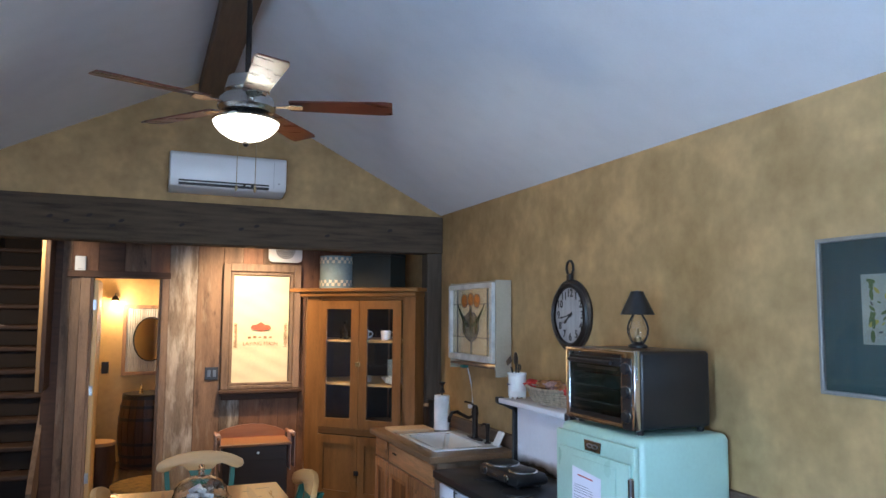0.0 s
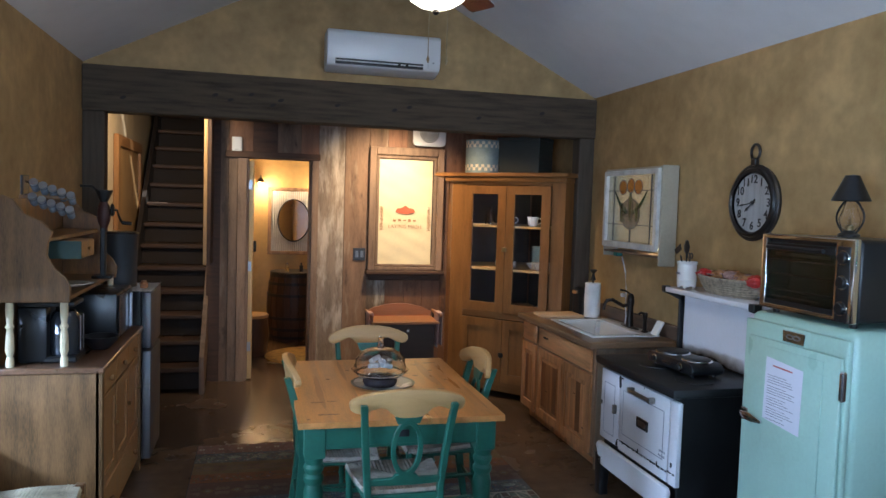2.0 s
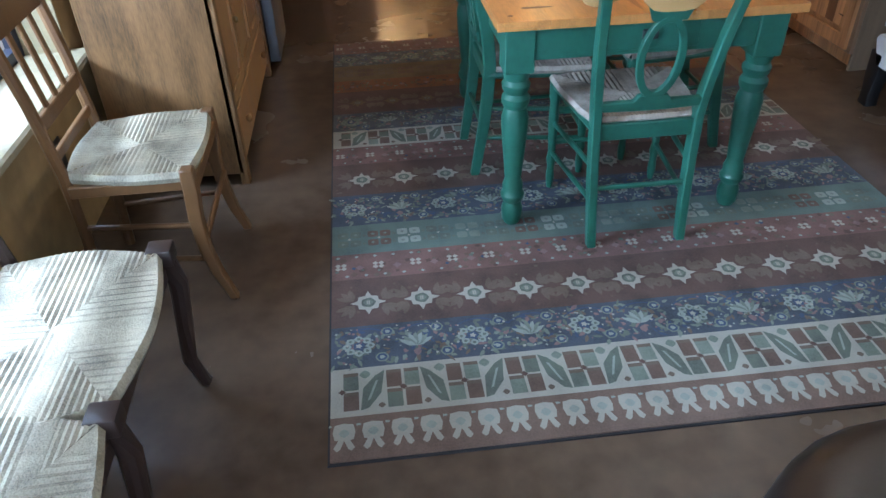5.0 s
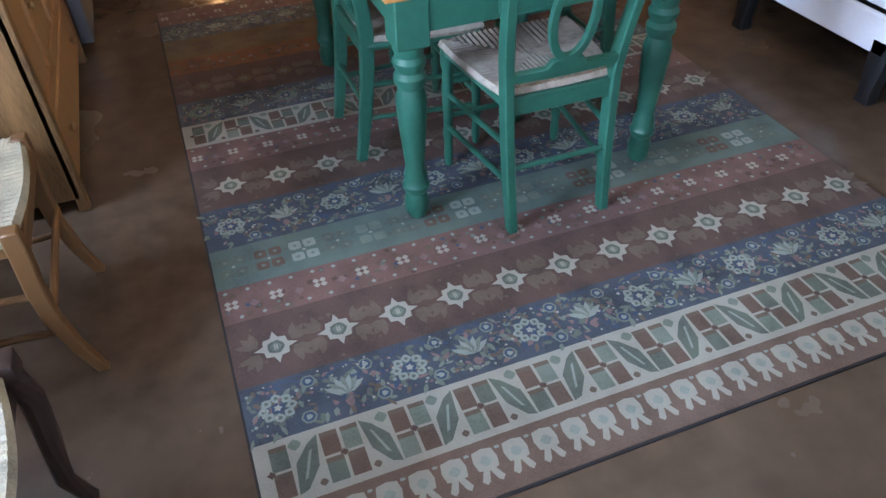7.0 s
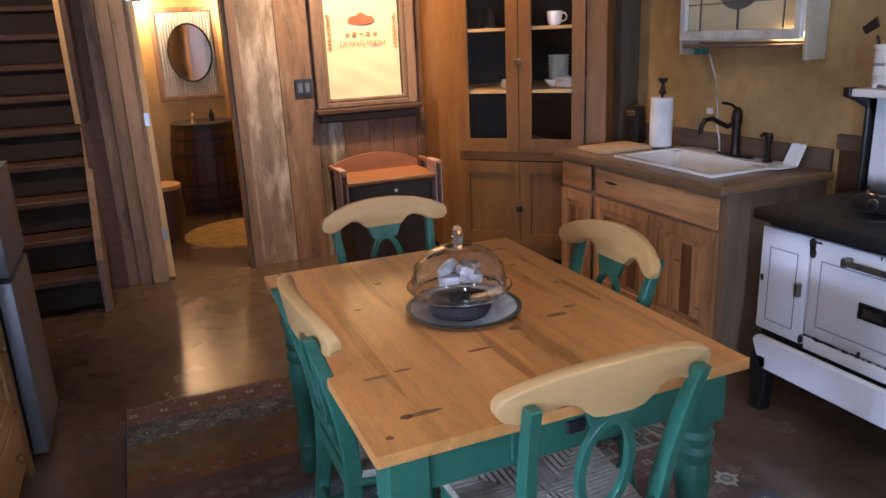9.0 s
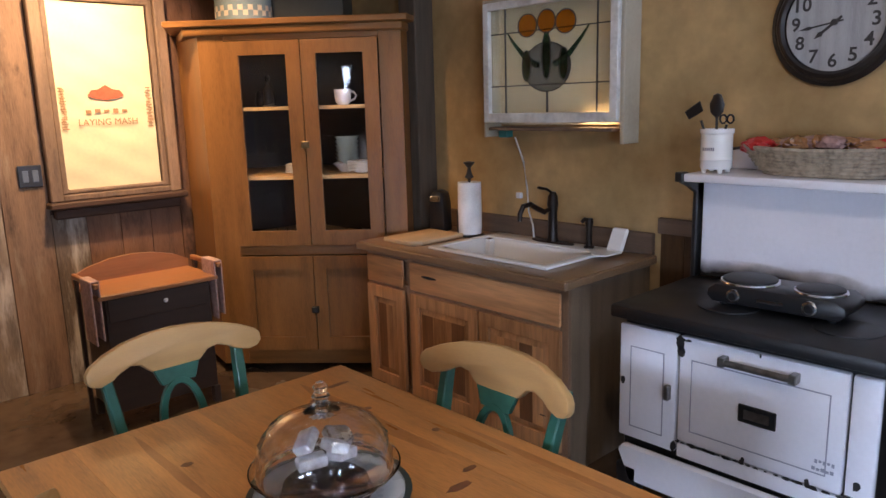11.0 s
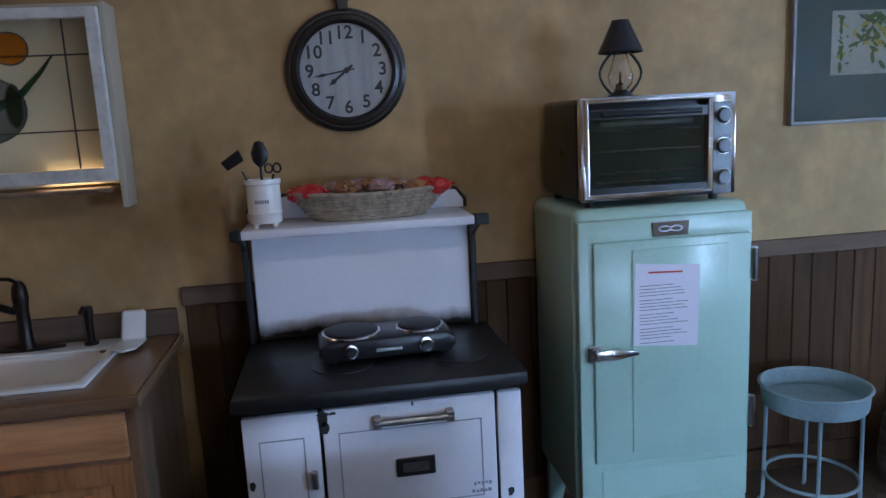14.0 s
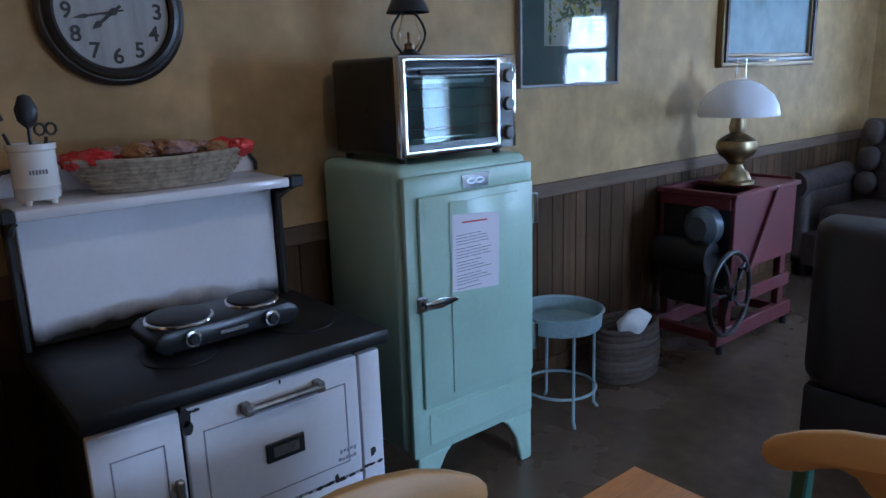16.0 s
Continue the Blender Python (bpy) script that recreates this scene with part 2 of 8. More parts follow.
def lathe(bm, prof, n=20, m=None, cx=0.0, cy=0.0):
    """Turns a profile of (radius, height) round the z axis."""
    m = m or Matrix()
    rings = []
    for r, z in prof:
        if r < 1e-5:
            rings.append([bm.verts.new(m @ Vector((cx, cy, z)))])
        else:
            rings.append([bm.verts.new(m @ Vector((cx + r * math.cos(2 * math.pi * k / n), cy + r * math.sin(2 * math.pi * k / n), z))) for k in range(n)])
    for a, b in zip(rings, rings[1:]):
        for k in range(n):
            j = (k + 1) % n
            if len(a) == 1 and len(b) > 1:
                bm.faces.new((a[0], b[k], b[j]))
            elif len(b) == 1 and len(a) > 1:
                bm.faces.new((a[k], a[j], b[0]))
            elif len(a) > 1:
                bm.faces.new((a[k], a[j], b[j], b[k]))
    return bm


def solid(bm, prof, n=20, m=None, cx=0.0, cy=0.0):
    return lathe(bm, [(0, prof[0][1]), *prof, (0, prof[-1][1])], n, m, cx, cy)


def cyl(bm, p, q, r, r2=None, n=12):
    p, q = Vector(p), Vector(q)
    m = Matrix.Translation(p) @ (q - p).to_track_quat("Z", "Y").to_matrix().to_4x4()
    return solid(bm, [(r, 0), (r if r2 is None else r2, (q - p).length)], n, m)


def tube(bm, pts, r, n=8, closed=False):
    """A round bar along points."""
    pts = [Vector(p) for p in pts]
    rings, count = [], len(pts)
    for i, p in enumerate(pts):
        a = pts[(i - 1) % count] if closed or i else p
        b = pts[(i + 1) % count] if closed or i < count - 1 else p
        q = (b - a).normalized().to_track_quat("Z", "Y")
        rad = r(i / (count - 1)) if callable(r) else r
        rings.append([bm.verts.new(p + q @ Vector((rad * math.cos(2 * math.pi * k / n), rad * math.sin(2 * math.pi * k / n), 0))) for k in range(n)])
    pairs = list(zip(rings, rings[1:])) + ([(rings[-1], rings[0])] if closed else [])
    for a, b in pairs:
        shift = min(range(n), key=lambda s: (a[0].co - b[s].co).length)
        for k in range(n):
            bm.faces.new((a[k], a[(k + 1) % n], b[(k + 1 + shift) % n], b[(k + shift) % n]))
    if not closed:
        bm.faces.new(rings[0][::-1]), bm.faces.new(rings[-1])
    return bm


def arc(cx, cy, r, a0, a1, n=10, ry=None):
    ry = ry or r
    return [(cx + r * math.cos(radians(a0 + (a1 - a0) * i / n)), cy + ry * math.sin(radians(a0 + (a1 - a0) * i / n))) for i in range(n + 1)]


def plate(bm, outline, d0, d1, m=None):
    """A flat shape of (u, v) points, made thick from d0 to d1 along its normal."""
    m = m or Matrix()
    a = [bm.verts.new(m @ Vector((u, v, d0))) for u, v in outline]
    b = [bm.verts.new(m @ Vector((u, v, d1))) for u, v in outline]
    bm.faces.new(a[::-1]), bm.faces.new(b)
    for i in range(len(a)):
        j = (i + 1) % len(a)
        bm.faces.new((a[i], a[j], b[j], b[i]))
    return bm


def ring(bm, outer, inner, d0, d1, m=None):
    """A flat frame between two outlines with as many points."""
    m = m or Matrix()
    r = [[bm.verts.new(m @ Vector((u, v, d))) for u, v in o] for o, d in ((outer, d0), (outer, d1), (inner, d1), (inner, d0))]
    n = len(outer)
    for i in range(n):
        j = (i + 1) % n
        for k in range(4):
            bm.faces.new((r[k][i], r[k][j], r[(k + 1) % 4][j], r[(k + 1) % 4][i]))
    return bm


def soften(bm, w=0.003, seg=1):
    bmesh.ops.recalc_face_normals(bm, faces=bm.faces)
    edges = [e for e in bm.edges if len(e.link_faces) == 2 and e.calc_face_angle(0) > 0.6]
    bmesh.ops.bevel(bm, geom=edges, offset=w, segments=seg, affect="EDGES", profile=0.5, clamp_overlap=True)
    return bm


def mesh(name, bm, material, smooth=35):
    bmesh.ops.recalc_face_normals(bm, faces=bm.faces)
    me = bpy.data.meshes.new(name)
    if smooth:
        for f in bm.faces:
            f.smooth = True
        for e in bm.edges:
            e.smooth = not (len(e.link_faces) == 2 and e.calc_face_angle(0) > radians(smooth))
    bm.to_mesh(me)
    bm.free()
    me.materials.append(material)
    return me


def part(name, bm, material, parent, label="", smooth=35):
    ob = new(name, mesh(name, bm, material, smooth))
    ob.parent = parent
    return tagged(ob, label)


def thing(name, label, category, at=(0, 0, 0), turn=0, group=""):
    ob = new(name)
    ob.empty_display_size = 0.1
    ob.matrix_basis = pose(*at, 0, 0, turn)
    return tagged(ob, label, category, group)


def structure(name, bm, material, label="", smooth=0, parent=None):
    ob = new(name, mesh(name, bm, material, smooth))
    ob.parent = parent
    return tagged(ob, label, "", "", "structure")


def bbox(x0, y0, z0, x1, y1, z1, w=0.003, m=None):
    return soften(box(bmnew(), x0, y0, z0, x1, y1, z1, m), w) if w else box(bmnew(), x0, y0, z0, x1, y1, z1, m)


# planes that face -x (u along -y, v up), -y (u along +x, v up)
def face_x(x, y=0.0, z=0.0):
    return Matrix(((0, 0, -1, x), (-1, 0, 0, y), (0, 1, 0, z), (0, 0, 0, 1)))


def face_y(y, x=0.0, z=0.0):
    return Matrix(((1, 0, 0, x), (0, 0, -1, y), (0, 1, 0, z), (0, 0, 0, 1)))


# ---- the plan ----
XL, XR, YB, YW, YS, ZE, XM, ZR = -0.78, 3.25, 6.71, 8.02, -1.45, 2.685, 1.24, 3.69
WT = 0.16


def wall_with(name, axis, at, thick, lo, hi, z0, z1, holes, material, label):
    """A wall in the plane axis = at, made thick outwards; holes are (from, to, bottom, top)."""
    bm = bmnew()
    cuts = sorted({lo, hi, *[v for h in holes for v in h[:2]]})
    for a, b in zip(cuts, cuts[1:]):
        spans, z = [], z0
        for h in sorted([h for h in holes if h[0] <= a and h[1] >= b], key=lambda h: h[2]):
            spans.append((z, h[2])), spans.append(None)
            z = h[3]
        spans.append((z, z1))
        for s in spans:
            if s and s[1] - s[0] > 1e-4:
                if axis == "x":
                    box(bm, min(at, at + thick), a, s[0], max(at, at + thick), b, s[1])
                else:
                    box(bm, a, min(at, at + thick), s[0], b, max(at, at + thick), s[1])
    return structure(name, bm, material, label)


W1, W2 = (3.84, 4.69, 0.555, 2.12), (2.88, 3.71, 0.555, 2.12)
DOORW = (0.22, 1.22, 0.0, 2.1)
SOUTHW, SOUTHW_ADDED = (-0.28, 0.45, 0.95, 2.25), (1.7, 2.5, 0.95, 2.25)
structure("floor", box(bmnew(), XL - 0.4, YS - 0.4, -0.12, XR + 0.4, 11.2, 0.0), concrete, "brown stained polished concrete floor")
wall_with("wall_east", "x", XR, 0.15, YS - 0.2, 8.2, 0, ZE + 0.02, [], plaster, "mustard trowelled plaster wall")
wall_with("wall_west", "x", XL, -WT - 0.04, YS - 0.2, YB + 0.15, 0, ZE + 0.02, [W1, W2, DOORW], plaster, "mustard trowelled plaster wall with windows")
wall_with("wall_south", "y", YS, -0.2, XL, XR, 0, ZR + 0.1, [SOUTHW, SOUTHW_ADDED], plaster, "mustard plaster end wall")
bm = bmnew()
plate(bm, [(XL, 2.36), (XR, 2.36), (XR, ZE), (XM, ZR), (XL, ZE)], -0.10, -0.02, face_y(YB))
structure("wall_gable", bm, plaster, "mustard plaster gable wall above the beam")
for name, xa, xb in (("ceiling", XL, XM), ("ceiling", XM, XR)):
    za, zb = (ZE, ZR) if xa == XL else (ZR, ZE)
    bm = bmnew()
    plate(bm, [(xa, za), (xb, zb), (xb, zb + 0.12), (xa, za + 0.12)], -(YB + 0.05), -(YS - 0.15), Matrix(((1, 0, 0, 0), (0, 0, -1, 0), (0, 1, 0, 0), (0, 0, 0, 1))))
    structure(name, bm, white_ceil, "white sloping vaulted ceiling")
structure("ceiling", box(bmnew(), XL - 0.2, YB + 0.1, 2.58, XR + 0.1, YW + 0.02, 2.7), barn_dark, "low boarded alcove ceiling")
structure("ridge_beam", bbox(XM - 0.1, YS, ZR - 0.17, XM + 0.1, YB, ZR - 0.01, 0.006), mat("brown_ridge_wood", (0.14, 0.085, 0.05), 0.7, var=0.4, scale=2.5, stretch=ALONG, bump=0.5), "brown wooden ridge beam")
knot_dark = mat("dark_knot", (0.02, 0.016, 0.014), 0.7)
crossb = structure("cross_beam", bbox(XL + 0.002, YB - 0.03, 2.335, XR - 0.002, YB + 0.15, 2.665, 0.008), beam_wood, "thick weathered grey timber beam")
for x, z in ((0.14, 2.50), (0.25, 2.47), (0.40, 2.52), (0.56, 2.45), (0.62, 2.49), (1.05, 2.48), (1.50, 2.47), (1.62, 2.50), (2.2, 2.45), (2.75, 2.52), (-0.5, 2.44)):
    part("knot", plate(bmnew(), [(x + 0.022 * math.cos(a), z + 0.014 * math.sin(a + 0.4)) for a in np.linspace(0, 5.7, 10)], 0, 0.0006, face_y(YB - 0.0302)), knot_dark, crossb)
for x0, x1 in ((XL + 0.002, XL + 0.15), (XR - 0.14, XR - 0.002)):
    structure("post", bbox(x0, YB - 0.01, 0.0, x1, YB + 0.13, 2.335, 0.006), post_wood, "weathered grey timber post")

# alcove: west wall with a window casing, stair wall, back wall with the bathroom door
cream = mat("pale_tan_paint", (0.50, 0.38, 0.24), 0.7, var=0.1, scale=2.5, bump=0.3)
wall_with("wall_alcove_west", "x", XL, -0.15, YB + 0.15, 11.0, 0, 2.9, [], cream, "pale tan painted alcove wall")
DX0, DX1, DZ = 0.355, 0.955, 2.115
wall_with("wall_alcove_north", "y", YW + 0.02, 0.12, 0.0, XR, 0, 2.9, [(DX0, DX1, 0, DZ)], barn_dark, "back wall clad in reclaimed boards")
wall_with("wall_stair_east", "x", 0.02, 0.1, YW - 0.0, 11.0, 0, 2.9, [], barn_dark, "boarded wall beside the stairs")
bath = mat("bathroom_yellow_plaster", (0.52, 0.38, 0.17), 0.6, var=0.2, scale=2.6, fine=14, bump=0.4)
structure("wall_bathroom_north", box(bmnew(), 0.12, 10.55, 0, 2.3, 10.65, 2.7), bath, "yellow plaster bathroom wall")
structure("wall_bathroom_west", box(bmnew(), 0.12, YW + 0.14, 0, 0.16, 10.55, 2.7), bath, "yellow plaster bathroom side wall")
structure("wall_bathroom_east", box(bmnew(), 2.2, YW + 0.14, 0, 2.3, 10.55, 2.7), bath, "yellow plaster bathroom side wall")
structure("ceiling", box(bmnew(), -1.0, YW + 0.14, 2.7, 2.3, 11.0, 2.8), white_ceil, "white bathroom ceiling")
structure("wall_stair_north", box(bmnew(), -1.0, 10.9, 0, 0.1, 11.0, 2.9), barn_dark, "dark wall at the head of the stairs")

# ---- stairs ----
tread_wood = mat("worn_red_tread_wood", (0.058, 0.028, 0.016), 0.65, var=0.8, scale=3, stretch=ACROSS, bump=0.4)
dark_stair = mat("dark_stair_wood", (0.022, 0.013, 0.009), 0.8, var=0.4, scale=2, stretch=ACROSS, bump=0.3)
stair = thing("staircase", "steep wooden staircase with worn reddish treads and dark risers", "staircase", (0, 0, 0))
for i in range(13):
    y, z = 7.62 + 0.2 * i, 0.235 + 0.205 * i
    part("tread", bbox(-0.66, y - 0.03, z - 0.045, -0.02, y + 0.2, z, 0.008), tread_wood, stair, "worn reddish tread" if not i else "")
    part("riser", box(bmnew(), -0.655, y + 0.02, z - 0.2, -0.025, y + 0.035, z - 0.046), dark_stair, stair)
for x in (-0.70, -0.02):
    bm = bmnew()
    plate(bm, [(7.56, 0.0), (7.72, 0.0), (10.3, 2.62), (10.3, 2.9), (10.1, 2.9), (7.56, 0.33)], x, x + 0.04, Matrix(((0, 0, 1, 0), (1, 0, 0, 0), (0, 1, 0, 0), (0, 0, 0, 1))))
    part("stringer", bm, dark_stair if x < -0.5 else barn_trim, stair, "" if x < -0.5 else "weathered light stringer")
structure("trim", bbox(0.0, 7.585, 1.14, 0.03, 7.60, 2.58, 0.003), mat("raw_pine", (0.45, 0.26, 0.10), 0.5, var=0.2, scale=2, stretch=UP), "raw pine edging board by the stairs")
structure("wall_stair_return", box(bmnew(), 0.03, 7.6, 1.14, 0.06, YW - 0.02, 2.58), barn_dark, "boarded return wall above the stairs")

# ---- boarded back wall ----
north = bpy.data.objects["wall_alcove_north"]
rnd = random.Random(4)
edges = (0.03, 0.19, 0.41, 0.63, 0.85, 1.02, 1.27, 1.505, 1.69, 1.88, 2.06, 2.25, 2.44, 2.65, 2.85, 3.05, 3.22)
for k, (x0, x1) in enumerate(zip(edges, edges[1:])):
    over_door, by_window = 0.19 <= x0 < 1.0, 1.5 < x0 < 2.2
    spans = [(DZ + 0.06, 2.58)] if over_door else [(0.0, 1.0), (2.27, 2.58)] if by_window else [(0.0, 2.58)]
    for z0, z1 in spans:
        kind = (barn, barn_red, barn_dark, barn, barn_red, barn_pale, barn, barn_grey if z0 < 1 else barn, barn_red, barn_red if z0 < 1 else barn, barn_red)[k] if k < 11 else barn_red
        d = rnd.uniform(0.012, 0.02)
        ob = new("board", mesh("board", bbox(x0 + 0.0015, YW + 0.02 - d, z0, x1 - 0.0015, YW + 0.019, z1, 0.002), kind, 0))
        ob.parent = north
for x0, x1, z0, z1, dy in ((0.192, 0.272, 0, DZ, 0.012), (0.274, DX0, 0, DZ, 0.03), (DX1, 1.018, 0, DZ, 0.03)):
    structure("door_casing", bbox(x0, YW - dy, z0, x1, YW + 0.0, z1, 0.003), barn_trim, "reclaimed board door casing")
structure("door_casing", bbox(0.16, YW - 0.045, DZ, 1.03, YW + 0.0, DZ + 0.06, 0.003), barn_dark, "dark plank over the doorway")
structure("door_jamb", bbox(DX0, YW, 0, DX0 + 0.02, YW + 0.14, DZ, 0.002), barn_trim)
structure("door_jamb", bbox(DX1 - 0.02, YW, 0, DX1, YW + 0.14, DZ, 0.002), barn_trim)
door = thing("door_1", "open pale wooden bathroom door on bright hinges", "door", (DX0 + 0.022, YW + 0.03, 0))
part("leaf", bbox(0, 0, 0.01, 0.04, 0.72, DZ - 0.02, 0.003), mat("pale_pine_door", (0.55, 0.38, 0.18), 0.45, var=0.15, scale=2, stretch=UP), door)
for z in (0.28, 1.05, 1.82):
    part("hinge", bbox(-0.03, -0.006, z, 0.03, 0.0, z + 0.09, 0.002), steel, door, "bright steel hinge")
tagged(door, kind="structure")

# ---- window with a glowing cloth in the back wall ----
win = thing("window_3", "window in a bevelled reclaimed frame with a printed feed-sack cloth over it", "window")
wx0, wx1, wz0, wz1 = 1.505, 2.25, 1.075, 2.28
for k, ((a, c), (d, e)) in enumerate((((wx0, wz0), (wx0 + 0.065, wz1)), ((wx1 - 0.065, wz0), (wx1, wz1)), ((wx0 + 0.066, wz1 - 0.075), (wx1 - 0.066, wz1)), ((wx0 + 0.066, wz0), (wx1 - 0.066, wz0 + 0.035)))):
    part("window_frame", bbox(a, YW - 0.055, c, d, YW + 0.0, e, 0.006), barn_trim, win)
inner = lambda s: [(wx0 + 0.0655 + s, wz0 + 0.0355 + s * 0.7), (wx1 - 0.0655 - s, wz0 + 0.0355 + s * 0.7), (wx1 - 0.0655 - s, wz1 - 0.0755 - s), (wx0 + 0.0655 + s, wz1 - 0.0755 - s)]
part("inner_moulding", soften(ring(bmnew(), inner(0), inner(0.035), 0.0, 0.034, face_y(YW)), 0.008), barn_trim, win)
part("window_sill", bbox(wx0 - 0.02, YW - 0.10, 1.035, wx1 + 0.02, YW, 1.073, 0.008), barn_dark, win, "dark window sill")
part("sill_apron", bbox(wx0 + 0.01, YW - 0.05, 0.975, wx1 - 0.01, YW, 1.034, 0.01), barn_dark, win)
cloth = bmnew()
nx, nz = 24, 40
grid = [[cloth.verts.new((1.60 + 0.54 * i / nx, YW - 0.012 + 0.004 * math.sin(j * 0.9 + i * 0.15) * math.sin(i * 0.33 + j * 0.21), 1.125 + 1.04 * j / nz)) for i in range(nx + 1)] for j in range(nz + 1)]
for j in range(nz):
    for i in range(nx):
        cloth.faces.new((grid[j][i], grid[j][i + 1], grid[j + 1][i + 1], grid[j + 1][i]))
part("sackcloth", cloth, mat("cream_sackcloth", (0.80, 0.70, 0.46), 0.85, var=0.08, scale=5, bump=0.4), win, "cream feed-sack cloth", 80)


def words(text, size, m, material, parent, name="lettering", extrude=0.0005, bold=0.0):
    cu = bpy.data.curves.new(name, "FONT")
    cu.body, cu.size, cu.extrude, cu.offset = text, size, extrude, bold
    cu.align_x, cu.align_y = "CENTER", "CENTER"
    cu.resolution_u = 3
    tmp = new(name, cu)
    me = bpy.data.meshes.new_from_object(tmp.evaluated_get(bpy.context.evaluated_depsgraph_get()))
    bpy.data.objects.remove(tmp)
    me.transform(m)
    me.materials.clear()
    me.materials.append(material)
    ob = new(name, me)
    ob.parent = parent
    return ob


cloth_red = mat("faded_red_print", (0.55, 0.13, 0.07), 0.85, var=0.3, scale=20)
cloth_brown = mat("faded_brown_print", (0.42, 0.24, 0.12), 0.85, var=0.3, scale=20)
words("LAYING MASH", 0.052, face_y(YW - 0.022, 1.87, 1.505), cloth_brown, win)
bm = bmnew()
plate(bm, [(1.77, 1.655), (1.79, 1.685), (1.83, 1.69), (1.87, 1.715), (1.91, 1.69), (1.95, 1.685), (1.97, 1.655), (1.94, 1.64), (1.87, 1.63), (1.80, 1.64)], 0.0215, 0.0225, face_y(YW))
part("print", bm, cloth_red, win, "faded red emblem", 0)
bm = bmnew()
rnd = random.Random(8)
for k in range(26):
    for x in (1.635, 2.11):
        z = 1.47 + 0.009 * k
        box(bm, x + rnd.uniform(-0.02, 0.0), YW - 0.0225, z, x + rnd.uniform(0.004, 0.02), YW - 0.0215, z + 0.006)
for k in range(5):
    box(bm, 1.75 + 0.05 * k, YW - 0.0225, 1.555 + 0.004 * (k % 3), 1.78 + 0.05 * k, YW - 0.0215, 1.575 + 0.006 * (k % 2))
part("print", bm, cloth_brown, win, "faded brown border print", 0)

# ---- bathroom ----
mir = thing("mirror", "rectangular mirror frame of wood and corrugated metal with an oval mirror", "mirror", (0.88, 10.55, 1.463))
O = [(-0.30, -0.43), (0.30, -0.43), (0.30, 0.43), (-0.30, 0.43)]
I = [(-0.258, -0.388), (0.258, -0.388), (0.258, 0.388), (-0.258, 0.388)]
part("frame", soften(ring(bmnew(), O, I, 0.0, 0.035, face_y(0)), 0.004), barn_trim, mir)
bm = bmnew()
n = 114
top = [(-0.257 + 0.514 * i / n, 0.012 + 0.006 * math.sin(i * 2 * math.pi / 6)) for i in range(n + 1)]
for i in range(n):
    (u0, d0), (u1, d1) = top[i], top[i + 1]
    bm.faces.new([bm.verts.new(face_y(0) @ Vector(c)) for c in ((u0, -0.387, d0), (u1, -0.387, d1), (u1, 0.387, d1), (u0, 0.387, d0))])
bmesh.ops.remove_doubles(bm, verts=bm.verts, dist=1e-5)
part("corrugated_panel", bm, mat("galvanised", (0.50, 0.54, 0.56), 0.4, 0.25, var=0.15, scale=10), mir, "corrugated galvanised sheet", 80)
part("mirror_rim", ring(bmnew(), arc(0.025, 0.01, 0.207, 0, 351, 39, 0.275), arc(0.025, 0.01, 0.192, 0, 351, 39, 0.26), 0.018, 0.035, face_y(0)), bronze, mir)
part("mirror_glass", plate(bmnew(), arc(0.025, 0.01, 0.192, 0, 351, 39, 0.26), 0.02, 0.026, face_y(0)), mat("mirror", (0.85, 0.85, 0.85), 0.02, 1.0, var=0, bump=0), mir, "oval mirror glass")
bpy.data.objects["mirror_glass"].matrix_basis = Matrix.Translation((0, -0.03, 0)) @ pose(0, 0, 0, 0, 0, -10)
stave = mat("dark_barrel_oak", (0.075, 0.034, 0.018), 0.5, var=0.5, scale=2, stretch=UP, bump=0.4, per_object=0.3)
barrel = thing("barrel_vanity", "dark oak wine barrel with iron hoops made into a washstand", "vanity", (0.905, 10.2, 0))
prof = lambda z: 0.28 + 0.05 * math.sin(math.pi * z / 0.84)
for k in range(22):
    a0, a1 = 2 * math.pi * k / 22 + 0.01, 2 * math.pi * (k + 1) / 22 - 0.01
    bm = bmnew()
    rows = []
    for z in [0.84 * j / 8 for j in range(9)]:
        r = prof(z)
        rows.append([bm.verts.new((rr * math.cos(a), rr * math.sin(a), z)) for rr, a in ((r, a0), (r, a1), (r - 0.02, a1), (r - 0.02, a0))])
    for p, q in zip(rows, rows[1:]):
        for i in range(4):
            bm.faces.new((p[i], p[(i + 1) % 4], q[(i + 1) % 4], q[i]))
    part("stave", bm, stave, barrel)
for z in (0.03, 0.13, 0.27, 0.55, 0.69, 0.79):
    part("hoop", lathe(bmnew(), [(prof(z) + 0.001, z), (prof(z) + 0.005, z), (prof(z + 0.03) + 0.005, z + 0.035), (prof(z + 0.03) + 0.001, z + 0.035)], 32), black_iron, barrel)
part("top", solid(bmnew(), [(0.281, 0.8), (0.29, 0.842), (0.283, 0.85)], 32), black_iron, barrel)
tap = thing("tap", "small chrome washbasin tap on the barrel", "tap", (0.82, 10.14, 0.85))
part("body", solid(bmnew(), [(0.03, 0), (0.02, 0.02), (0.016, 0.09), (0.02, 0.1)], 12), chrome, tap)
part("spout", tube(bmnew(), [(0, 0, 0.08), (0, -0.05, 0.1), (0, -0.1, 0.09), (0, -0.12, 0.06)], 0.01), chrome, tap)
sb = thing("soap_dispenser", "small dark soap bottle on the barrel", "bottle", (0.99, 10.13, 0.85))
part("bottle", solid(bmnew(), [(0.022, 0), (0.024, 0.07), (0.01, 0.085), (0.01, 0.11)], 12), black, sb)
